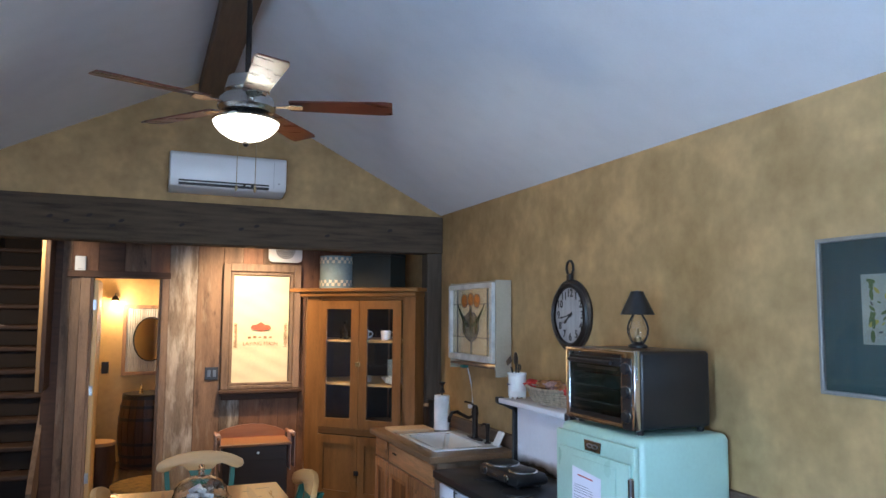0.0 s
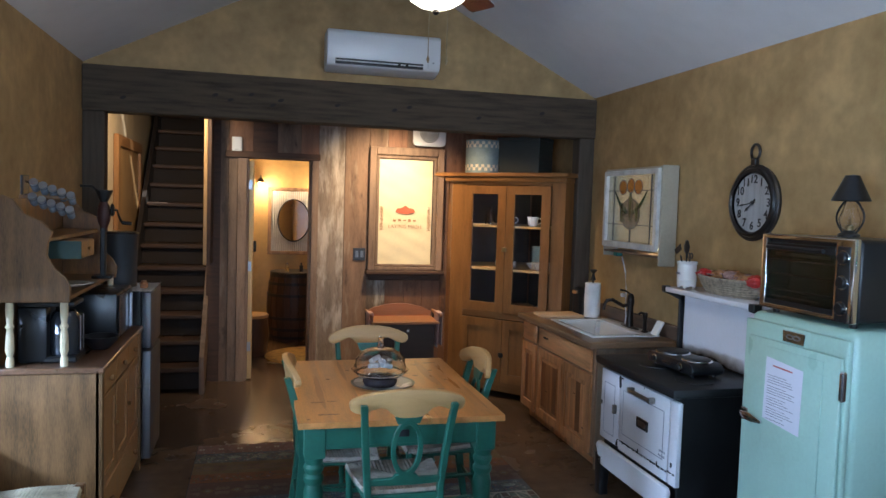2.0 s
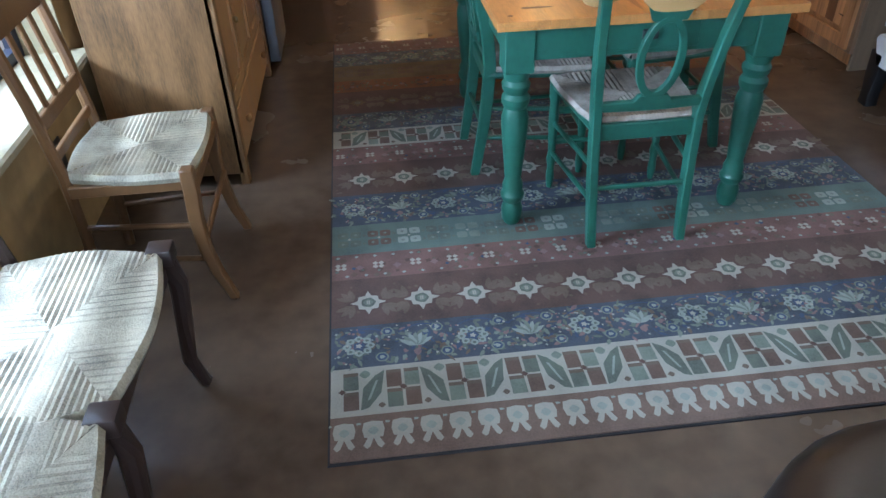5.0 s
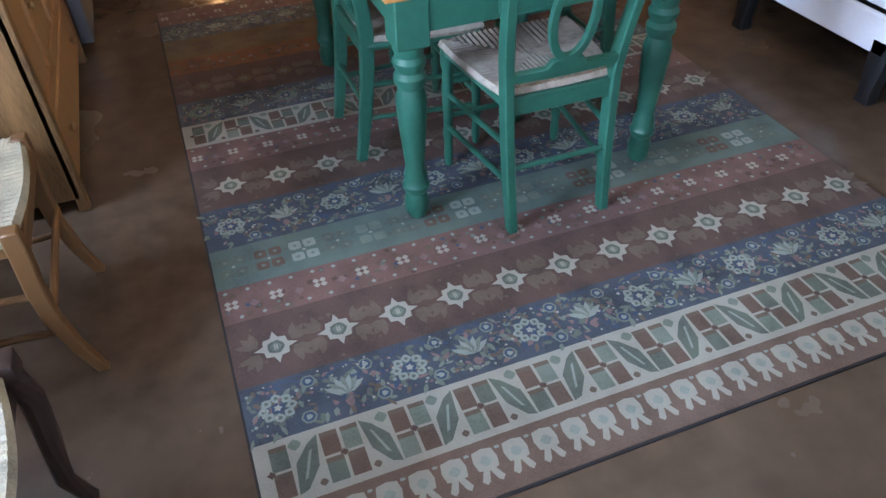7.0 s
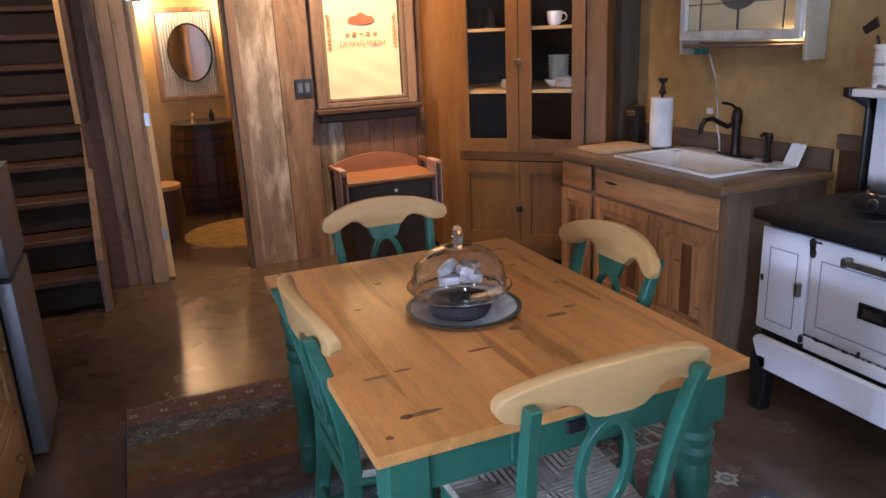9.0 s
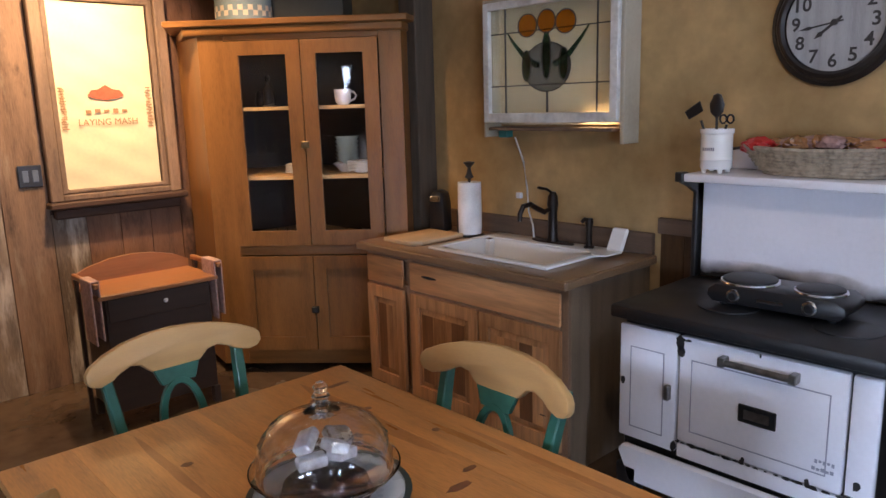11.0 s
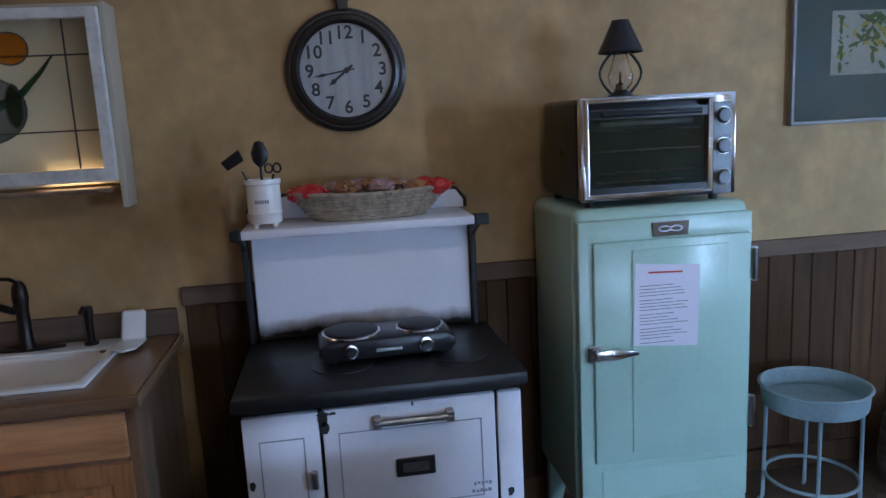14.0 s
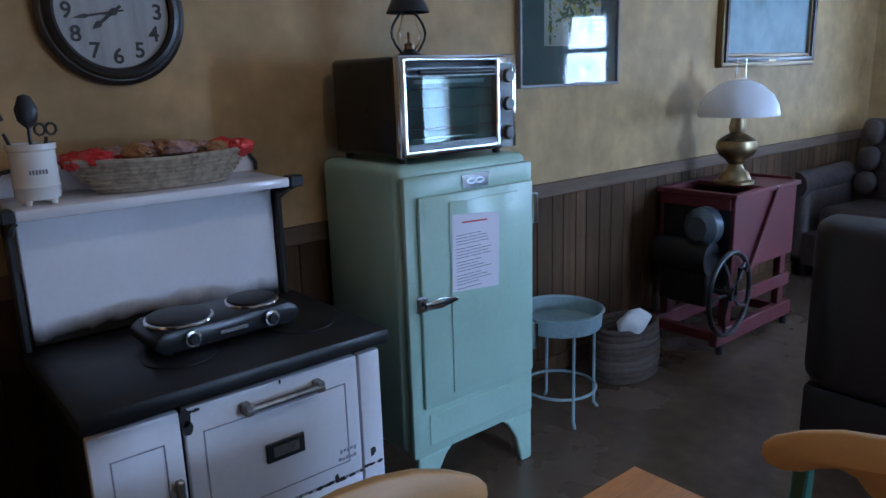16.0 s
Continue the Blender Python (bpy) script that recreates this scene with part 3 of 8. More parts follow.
for x in (0.483, 1.30):
    s = thing("wall_lamp", "small bronze wall sconce with a warm bulb", "wall lamp", (x, 10.55, 1.97), group="bathroom sconces")
    part("arm", tube(bmnew(), [(0, 0, 0.03), (0, -0.06, 0.06), (0, -0.12, 0.03)], 0.01), bronze, s)
    part("shade", lathe(bmnew(), [(0.02, 0.03), (0.035, 0.015), (0.05, -0.03)], 14, Matrix.Translation((0, -0.12, 0))), bronze, s)
    part("bulb", solid(bmnew(), [(0.012, 0.0), (0.03, -0.035), (0.02, -0.06)], 12, Matrix.Translation((0, -0.12, 0))), glow("warm_bulb", (1.0, 0.62, 0.28), 30), s)
part("switch_plate", bbox(0.36, 10.535, 1.06, 0.44, 10.549, 1.2, 0.003), black, tagged(thing("light_switch", "dark wall switch in the bathroom", "switch"), "dark wall switch in the bathroom"))
stool = thing("small_barrel_seat", "small dark barrel with a pale lid beside the washstand", "barrel", (0.42, 9.25, 0))
part("body", solid(bmnew(), [(0.15, 0), (0.18, 0.2), (0.165, 0.42)], 20), stave, stool)
part("lid", solid(bmnew(), [(0.17, 0.42), (0.172, 0.45), (0.165, 0.455)], 20), cream_wood, stool, "pale wooden lid")
mat_b = thing("bath_rug", "round yellow patterned mat on the bathroom floor", "mat", (1.05, 9.1, 0))
part("mat", solid(bmnew(), [(0.5, 0.0), (0.5, 0.008)], 40), mat("yellow_mat", (0.30, 0.20, 0.06), 0.9, var=0.6, scale=12, fine=40, dark=(0.12, 0.08, 0.04)), mat_b)

# ---- corner cabinet ----
cab = thing("corner_cabinet", "tall golden oak corner cabinet, glazed doors over panelled doors", "cabinet", (2.585, 7.125, 0), -46.6)
FY = Matrix(((1, 0, 0, 0), (0, 0, -1, 0), (0, 1, 0, 0), (0, 0, 0, 1)))
side = lambda a, b, z0, z1, t=0.02: plate(bmnew(), [(a[0], a[1]), (b[0], b[1]), (b[0] * 0.97, b[1] + t), (a[0] * 0.97, a[1] + t)], z0, z1)
for a, b in (((0.60, 0.0), (0.62, 0.16)), ((0.62, 0.16), (0.61, 0.29)), ((-0.53, 0.0), (-0.80, 0.36))):
    part("side_panel", side(a, b, 0.06, 2.0), oak, cab)
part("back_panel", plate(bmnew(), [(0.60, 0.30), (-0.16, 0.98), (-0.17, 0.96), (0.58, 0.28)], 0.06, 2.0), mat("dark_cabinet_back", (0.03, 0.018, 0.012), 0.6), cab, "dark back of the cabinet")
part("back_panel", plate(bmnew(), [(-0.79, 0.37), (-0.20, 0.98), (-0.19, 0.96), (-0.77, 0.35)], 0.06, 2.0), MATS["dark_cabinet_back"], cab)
inner = [(-0.5, 0.025), (0.57, 0.025), (0.58, 0.26), (-0.17, 0.93), (-0.74, 0.36)]
for z in (0.07, 0.74, 1.155, 1.545, 1.96):
    part("shelf", plate(bmnew(), inner, z, z + 0.02), mat("pale_shelf_edge", (0.42, 0.26, 0.11), 0.45, stretch=ACROSS, scale=2), cab)
part("cornice", soften(plate(bmnew(), [(-0.70, -0.05), (0.64, -0.05), (0.67, 0.12), (0.60, 0.30), (-0.18, 1.0), (-0.85, 0.40)], 2.0, 2.035), 0.006), oak_h, cab)
part("cornice_moulding", soften(plate(bmnew(), [(-0.60, -0.03), (0.615, -0.03), (0.63, 0.12), (0.60, 0.28), (-0.18, 0.95), (-0.80, 0.38)], 1.955, 1.999), 0.008), oak_h, cab)
for u0, u1, z0, z1 in ((-0.53, -0.385, 0.06, 1.955), (0.475, 0.60, 0.06, 1.955), (-0.384, 0.474, 1.925, 1.955), (-0.384, 0.474, 0.72, 0.775), (-0.384, 0.474, 0.06, 0.145)):
    part("face_rail" if u1 - u0 > 0.3 else "face_stile", bbox(u0, 0.0, z0, u1, 0.022, z1, 0.002), oak_h if u1 - u0 > 0.3 else oak, cab)
for k, (u0, u1) in enumerate(((-0.38, 0.043), (0.049, 0.47))):
    d = part("glazed_door", ring(bmnew(), [(u0, 0.78), (u1, 0.78), (u1, 1.92), (u0, 1.92)], [(u0 + 0.08, 0.865), (u1 - 0.08, 0.865), (u1 - 0.08, 1.845), (u0 + 0.08, 1.845)], 0.002, 0.024, FY), oak, cab)
    part("pane", box(bmnew(), u0 + 0.081, -0.012, 0.866, u1 - 0.081, -0.009, 1.844), clear, d, "clear glass pane").visible_shadow = False
    d = part("panelled_door", ring(bmnew(), [(u0, 0.15), (u1, 0.15), (u1, 0.715), (u0, 0.715)], [(u0 + 0.07, 0.23), (u1 - 0.07, 0.23), (u1 - 0.07, 0.64), (u0 + 0.07, 0.64)], 0.002, 0.024, FY), oak, cab)
    part("panel", box(bmnew(), u0 + 0.071, -0.010, 0.231, u1 - 0.071, 0.0, 0.639), oak, d)
for z in (1.352, 0.40):
    part("latch", bbox(0.025, -0.045, z - 0.02, 0.068, -0.026, z + 0.02, 0.004), brass if z > 1 else black_iron, cab, "aged brass latch" if z > 1 else "dark iron latch")
cm = cab.matrix_basis.copy()


def on_cab(u, v, z):
    p = cm @ Vector((u, v, z))
    return (p.x, p.y, p.z)


def turned(name, label, cat, at, prof, material, n=24, group=""):
    """A thing turned round its own upright axis, open at the top where its profile turns back down."""
    t = thing(name, label, cat, at, 0, group)
    bm = bmnew()
    lathe(bm, [(0, prof[0][1]), *prof], n)
    part("body", bm, material, t)
    return t


plate_prof = [(0.05, 0), (0.055, 0.004), (0.1, 0.014), (0.1, 0.017), (0.05, 0.008), (0, 0.008)]
for u, v, n in ((-0.02, 0.14, 6), (0.34, 0.16, 7)):
    for k in range(n):
        turned("dinner_plate", "white china plate in a stack in the cabinet", "plate", on_cab(u, v, 1.176 + 0.0085 * k), plate_prof, white_china, group="plates in the cabinet")
turned("bowl", "white china bowl beside the plates", "bowl", on_cab(0.22, 0.25, 1.176), [(0.04, 0), (0.085, 0.05), (0.08, 0.05), (0.035, 0.008), (0, 0.008)], white_china)
for k in range(7):
    turned("bowl", "pale grey-green bowl in a tall stack", "bowl", on_cab(0.20, 0.38, 1.176 + 0.025 * k), [(0.04, 0), (0.075, 0.05), (0.07, 0.05), (0.035, 0.008), (0, 0.008)], mat("sage_china", (0.5, 0.55, 0.48), 0.25), group="stacked bowls")
for u, v in ((0.24, 0.13), (-0.03, 0.2)):
    c = turned("mug", "white china mug with an ear handle on the upper shelf", "mug", on_cab(u, v, 1.566), [(0.03, 0), (0.045, 0.02), (0.05, 0.085), (0.046, 0.085), (0.04, 0.02), (0, 0.01)], white_china, group="mugs on the upper shelf")
    part("handle", tube(bmnew(), [(0.044, -0.01, 0.02), (0.07, -0.015, 0.03), (0.08, -0.018, 0.05), (0.065, -0.015, 0.072), (0.044, -0.01, 0.07)], 0.006), white_china, c)
b = turned("glass_bottle", "clear glass bottle with a dark stopper", "bottle", on_cab(-0.19, 0.13, 1.566), [(0.035, 0), (0.035, 0.09), (0.015, 0.12), (0.015, 0.15), (0.012, 0.15), (0.012, 0.12), (0.03, 0.09), (0.03, 0.01), (0, 0.01)], clear)
part("stopper", solid(bmnew(), [(0.012, 0.14), (0.016, 0.165), (0.01, 0.175)], 12), black, b)
turned("small_jug", "small dark jug on the upper shelf", "jug", on_cab(-0.255, 0.2, 1.566), [(0.03, 0), (0.04, 0.03), (0.025, 0.09), (0.022, 0.09), (0.035, 0.03), (0, 0.01)], bronze)
for u in (-0.17, -0.08, 0.25, 0.34):
    turned("drinking_glass", "small clear drinking glass on the bottom shelf", "glass", on_cab(u, 0.15, 0.761), [(0.028, 0), (0.034, 0.09), (0.031, 0.09), (0.025, 0.008), (0, 0.008)], clear, 16, "drinking glasses")
bx = thing("hat_box", "pale blue-grey drum box with a chequered band at top and bottom", "box", (2.47, 7.42, 2.036))
part("drum", solid(bmnew(), [(0.155, 0), (0.155, 0.30)], 36), mat("pale_blue_card", (0.25, 0.33, 0.34), 0.7, var=0.25), bx)
for z in (0.02, 0.23):
    for row in range(2):
        for k in range(0, 36, 2):
            bm = bmnew()
            a0, a1 = 2 * math.pi * (k + row) / 36, 2 * math.pi * (k + row + 1) / 36
            c = [bm.verts.new((0.1565 * math.cos(a), 0.1565 * math.sin(a), zz)) for a, zz in ((a0, z + 0.028 * row), (a1, z + 0.028 * row), (a1, z + 0.028 * (row + 1)), (a0, z + 0.028 * (row + 1)))]
            bm.faces.new(c)
            part("chequer", bm, mat("cream_card", (0.75, 0.66, 0.5), 0.7), bx, "cream chequer")
cr = thing("dark_trunk", "dark wooden case standing on top of the cabinet", "case", (2.80, 7.27, 2.036), -46)
part("body", bbox(-0.2, -0.1, 0, 0.22, 0.2, 0.30), mat("dark_green_case", (0.03, 0.035, 0.03), 0.6), cr)
part("lid", bbox(-0.205, -0.105, 0.301, 0.225, 0.205, 0.33), MATS["dark_green_case"], cr)

# ---- small washstand below the sack window ----
desk = thing("washstand", "small reddish wooden washstand with a curved back and towel arms", "washstand", (1.73, 7.32, 0))
desk.scale = (0.95, 0.95, 0.93)
red_wood = mat("reddish_pine", (0.36, 0.15, 0.06), 0.4, var=0.25, scale=2, stretch=ACROSS)
part("top", bbox(-0.32, -0.22, 0.73, 0.32, 0.17, 0.755, 0.004), red_wood, desk)
part("backboard", plate(bmnew(), [(-0.32, 0.755), (0.32, 0.755), (0.32, 0.80), (0.24, 0.84), (0.12, 0.87), (0, 0.88), (-0.12, 0.87), (-0.24, 0.84), (-0.32, 0.80)], -0.18, -0.16, FY), red_wood, desk)
part("drawer", bbox(-0.27, -0.20, 0.60, 0.27, -0.185, 0.725, 0.003), mat("dark_brown_wood", (0.05, 0.028, 0.018), 0.5, stretch=ACROSS, scale=2), desk, "dark drawer front")
part("knob", solid(bmnew(), [(0.008, 0), (0.013, 0.015), (0.008, 0.022)], 12, Matrix.Translation((0.02, -0.2, 0.67)) @ pose(0, 0, 0, 90)), white_china, desk, "white china knob")
part("body", bbox(-0.28, -0.184, 0.10, 0.28, 0.15, 0.729, 0.003), MATS["dark_brown_wood"], desk, "dark cupboard body")
for x in (-0.27, 0.27):
    for y in (-0.17, 0.14):
        part("leg", bbox(x - 0.02, y - 0.02, 0, x + 0.02, y + 0.02, 0.1, 0.003), MATS["dark_brown_wood"], desk)
    s = 1 if x > 0 else -1
    part("towel_arm", bbox(x + s * 0.055 - 0.012, -0.24, 0.80, x + s * 0.055 + 0.012, 0.12, 0.83, 0.006), red_wood, desk)
    part("towel_post", bbox(x + s * 0.055 - 0.01, 0.07, 0.0, x + s * 0.055 + 0.01, 0.1, 0.8, 0.003), MATS["dark_brown_wood"], desk)
    t = thing("towel", "checked pinkish towel hung over the washstand arm", "towel", (1.73 + 0.95 * (x + s * 0.055), 7.32, 0), group="washstand towels")
    t.scale = (1, 0.95, 0.93)
    part("cloth", bbox(-0.022, -0.22, 0.50, -0.014, -0.06, 0.836, 0.003), mat("pink_towel", (0.55, 0.36, 0.30), 0.9, var=0.3, scale=30), t)
    part("fold", bbox(-0.022, -0.22, 0.832, 0.022, -0.06, 0.84, 0.003), MATS["pink_towel"], t)
    part("cloth", bbox(0.014, -0.22, 0.52, 0.022, -0.06, 0.836, 0.003), MATS["pink_towel"], t)

# ---- sink cabinet ----
hickory_heart = mat("hickory_heartwood", (0.27, 0.115, 0.05), 0.36, var=0.5, scale=1.6, stretch=(9, 9, 0.8), fine=9, bump=0.06, per_object=0.3)
sc = thing("sink_cabinet", "knotty hickory base cabinet with two doors and drawers under the sink", "cabinet", (2.64, 5.28, 0))
part("carcass", box(bmnew(), 0.021, 0.02, 0.09, 0.59, 1.30, 0.68), hickory, sc)
part("end_panel", bbox(0.02, 0, 0.0, 0.60, 0.019, 0.815), mat("greyish_hickory_panel", (0.28, 0.2, 0.135), 0.5, var=0.4, scale=1.7, stretch=(10, 10, 0.9)), sc, "greyer hickory end panel")
part("front_panel", box(bmnew(), 0.021, 0.02, 0.681, 0.028, 1.30, 0.815), hickory_grey, sc)
part("toe_board", bbox(0.06, 0.02, 0, 0.075, 1.3, 0.09), hickory, sc)
for y0, y1, z0, z1 in ((0, 0.045, 0.09, 0.815), (0.955, 1.0, 0.09, 0.815), (1.28, 1.32, 0.09, 0.815)):
    part("face_stile", bbox(0.0, y0, z0, 0.02, y1, z1, 0.002), hickory_grey, sc)
for y0, y1, z0, z1 in ((0.046, 0.954, 0.785, 0.815), (0.046, 0.954, 0.62, 0.66), (0.046, 0.954, 0.09, 0.12), (1.001, 1.279, 0.785, 0.815), (1.001, 1.279, 0.62, 0.66), (1.001, 1.279, 0.09, 0.12)):
    part("face_rail", bbox(0.0, y0, z0, 0.02, y1, z1, 0.002), hickory_grey, sc)
for y0, y1 in ((0.03, 0.965), (1.02, 1.31)):
    part("drawer_front", soften(bbox(-0.018, y0, 0.652, -0.001, y1, 0.795, 0.005)), hickory_h, sc)
for y0, y1 in ((0.03, 0.485), (0.50, 0.965), (1.02, 1.31)):
    d = part("cabinet_door", ring(bmnew(), [(-y0, 0.105), (-y1, 0.105), (-y1, 0.635), (-y0, 0.635)], [(-y0 - 0.055, 0.165), (-y1 + 0.055, 0.165), (-y1 + 0.055, 0.575), (-y0 - 0.055, 0.575)], 0.001, 0.02, face_x(0)), hickory, sc)
    bm = bmnew()
    a, b, c, e = y0 + 0.056, y1 - 0.056, 0.166, 0.574
    o = [bm.verts.new((-0.007, y, z)) for y, z in ((a, c), (b, c), (b, e), (a, e))]
    i = [bm.verts.new((-0.017, y, z)) for y, z in ((a + 0.03, c + 0.03), (b - 0.03, c + 0.03), (b - 0.03, e - 0.03), (a + 0.03, e - 0.03))]
    for k in range(4):
        bm.faces.new((o[k], o[(k + 1) % 4], i[(k + 1) % 4], i[k]))
    part("panel_bevel", bm, hickory, d, "", 0)
    ya, yb = a + 0.03, b - 0.03
    n_st = 4 if yb - ya > 0.25 else 2
    cuts = [ya + (yb - ya) * (k + (0.18 * math.sin(5 * k + y0 * 7) if 0 < k < n_st else 0)) / n_st for k in range(n_st + 1)]
    for k, (u, v) in enumerate(zip(cuts, cuts[1:])):
        part("panel_stave", box(bmnew(), -0.0172, u, c + 0.03, -0.010, v - 0.0004, e - 0.03), hickory_heart if (k + int(y0 * 9)) % 3 == 1 else hickory, d, "", 0)
knot = mat("dark_knot", (0.05, 0.025, 0.012), 0.5)
rnd = random.Random(12)
for y, z, w in ((6.10, 0.735, 0.055), (5.55, 0.45, 0.02), (6.05, 0.33, 0.018), (5.40, 0.25, 0.02)):
    part("knot", plate(bmnew(), arc(-(y - 5.28), z, w, 0, 330, 11, w * 0.13), 0.0185, 0.0192, face_x(0)), knot, sc, "dark knot in the wood")
ct = thing("worktop", "wood-edged brown worktop with a short backsplash", "worktop")
top_mat = mat("brown_worktop", (0.24, 0.135, 0.065), 0.3, var=0.3, scale=2, stretch=ALONG, clear=0.2)
bm = bmnew()
sx0, sx1, sy0, sy1 = 2.72, 3.16, 5.46, 6.14
for b in ((2.59, 5.262, sx0, 6.615), (sx1, 5.262, 3.248, 6.615), (sx0, 5.262, sx1, sy0), (sx0, sy1, sx1, 6.615)):
    box(bm, b[0], b[1], 0.82, b[2], b[3], 0.86)
bmesh.ops.remove_doubles(bm, verts=bm.verts, dist=1e-4)
part("slab", bm, top_mat, ct)
part("edge", bbox(2.578, 5.25, 0.822, 2.589, 6.62, 0.858, 0.004), mat("wood_edge", (0.22, 0.13, 0.07), 0.4, stretch=ALONG), ct, "moulded wood edge")
part("edge", bbox(2.589, 5.25, 0.822, 3.248, 5.261, 0.858, 0.004), MATS["wood_edge"], ct)
part("backsplash", bbox(3.22, 5.262, 0.861, 3.248, 6.615, 0.96, 0.004), rail_wood, ct, "grey-brown wooden backsplash")
sk = thing("sink", "white enamel drop-in sink with a wide rim", "sink")
part("rim", soften(ring(bmnew(), [(sx0 - 0.035, sy0 - 0.03), (3.20, sy0 - 0.03), (3.20, sy1 + 0.03), (sx0 - 0.035, sy1 + 0.03)], [(sx0 + 0.01, sy0 + 0.01), (3.08, sy0 + 0.01), (3.08, sy1 - 0.01), (sx0 + 0.01, sy1 - 0.01)], 0.861, 0.874), 0.005, 2), white_china, sk)
bm = bmnew()
a = [bm.verts.new(c) for c in ((sx0 + 0.01, sy0 + 0.01, 0.863), (3.08, sy0 + 0.01, 0.863), (3.08, sy1 - 0.01, 0.863), (sx0 + 0.01, sy1 - 0.01, 0.863))]
b = [bm.verts.new(c) for c in ((sx0 + 0.04, sy0 + 0.04, 0.70), (3.04, sy0 + 0.04, 0.70), (3.04, sy1 - 0.04, 0.70), (sx0 + 0.04, sy1 - 0.04, 0.70))]
for k in range(4):
    bm.faces.new((a[k], a[(k + 1) % 4], b[(k + 1) % 4], b[k]))
bm.faces.new(b)
bmesh.ops.bevel(bm, geom=[e for e in bm.edges if len(e.link_faces) == 2], offset=0.03, segments=4, affect="EDGES")
part("basin", bm, white_china, sk, "", 60)
fa = thing("tap", "oil-rubbed bronze kitchen tap with an arched spout and lever", "tap", (3.14, 5.76, 0.874))
part("base_plate", soften(plate(bmnew(), arc(0, 0, 0.03, 0, 350, 24, 0.13), 0, 0.008), 0.003), bronze, fa)
part("column", solid(bmnew(), [(0.03, 0.008), (0.024, 0.03), (0.022, 0.15), (0.028, 0.19), (0.024, 0.23), (0.012, 0.25)], 16), bronze, fa)
part("spout", tube(bmnew(), [(-0.01, 0, 0.17), (-0.05, 0.01, 0.155), (-0.09, 0.02, 0.175), (-0.13, 0.03, 0.20), (-0.17, 0.04, 0.195), (-0.19, 0.045, 0.16), (-0.192, 0.045, 0.125)], lambda s: 0.014 - 0.002 * s, 12), bronze, fa)
part("lever", tube(bmnew(), [(0, 0, 0.24), (-0.03, 0.015, 0.265), (-0.075, 0.03, 0.275)], 0.007), bronze, fa)
sp = thing("sprayer", "oil-rubbed bronze side sprayer by the tap", "sprayer", (3.14, 5.545, 0.874))
part("body", solid(bmnew(), [(0.025, 0), (0.025, 0.008), (0.014, 0.012), (0.013, 0.09), (0.02, 0.12), (0.016, 0.14)], 14), bronze, sp)
part("trigger", tube(bmnew(), [(0, 0, 0.13), (-0.03, 0.005, 0.14), (-0.045, 0.01, 0.125)], 0.009), bronze, sp)
sr = thing("spoon_rest", "white china spoon rest standing up at the sink's end", "spoon rest", (3.10, 5.40, 0.875), 0)
bm = bmnew()
plate(bm, [(-0.09, -0.04), (0.02, -0.05), (0.04, 0), (0.02, 0.05), (-0.09, 0.04), (-0.12, 0)], 0, 0.008)
part("dish", soften(bm, 0.003), white_china, sr)
part("handle", bbox(0.0, -0.042, 0, 0.022, 0.042, 0.115, 0.008, pose(0.02, 0, 0.005, 0, 28)), white_china, sr)
pt = thing("paper_towel_roll", "white paper towel roll on an iron stand with a cast finial", "paper towel", (3.08, 6.27, 0.861))
part("roll", lathe(bmnew(), [(0.02, 0.012), (0.062, 0.012), (0.064, 0.14), (0.062, 0.285), (0.02, 0.285)], 28), mat("white_tissue", (0.82, 0.81, 0.8), 0.95, fine=200, bump=0.3), pt)
part("base", solid(bmnew(), [(0.075, 0), (0.075, 0.008), (0.02, 0.012)], 24), black_iron, pt)
part("rod", solid(bmnew(), [(0.007, 0), (0.007, 0.30), (0.025, 0.31), (0.015, 0.33), (0.008, 0.36), (0.03, 0.385), (0.03, 0.39), (0.005, 0.395)], 14), black_iron, pt)
part("arm", tube(bmnew(), [(-0.07, 0.02, 0.008), (-0.074, 0.02, 0.14)], 0.004), black_iron, pt)
co = thing("can_opener", "upright black electric can opener", "can opener", (3.08, 6.50, 0.861), 15)
part("body", soften(plate(bmnew(), [(-0.05, 0), (0.05, 0), (0.045, 0.16), (0.03, 0.22), (-0.02, 0.23), (-0.045, 0.18)], -0.045, 0.045, face_x(0)), 0.012, 2), black, co)
part("lever", bbox(-0.065, -0.03, 0.17, -0.046, 0.03, 0.2, 0.004), chrome, co, "chrome cutting lever")
cb = thing("cutting_board", "pale wooden chopping board lying on the worktop", "chopping board", (2.84, 6.37, 0.861), 0)
part("board", soften(plate(bmnew(), [(-0.17, -0.06), (-0.12, -0.12), (0.17, -0.12), (0.17, 0.13), (-0.17, 0.13)], 0, 0.022), 0.005, 2), mat("pale_board", (0.55, 0.38, 0.22), 0.5, var=0.2, scale=2, stretch=ACROSS), cb)

# ---- stained glass cupboard ----
sg = thing("stained_glass_cabinet", "white-painted shallow wall cabinet faced with an old leaded glass sash", "wall cabinet", (3.112, 5.372, 0))
old_white = mat("chipped_white_paint", (0.60, 0.60, 0.57), 0.55, var=0.35, scale=9, fine=40, bump=0.4)
cream_p = mat("cream_cabinet_paint", (0.42, 0.37, 0.28), 0.55, var=0.15, scale=5)
part("sash", soften(ring(bmnew(), [(0, 1.455), (-0.79, 1.455), (-0.79, 2.03), (0, 2.03)], [(-0.04, 1.50), (-0.755, 1.50), (-0.755, 1.995), (-0.04, 1.995)], -0.003, 0.025, face_x(0)), 0.003), old_white, sg, "chipped white-painted sash")
part("side_board", bbox(0.0, -0.02, 1.36, 0.124, 0.0, 2.05), cream_p, sg)
part("side_board", bbox(0.0, 0.80, 1.38, 0.124, 0.815, 2.05), cream_p, sg)
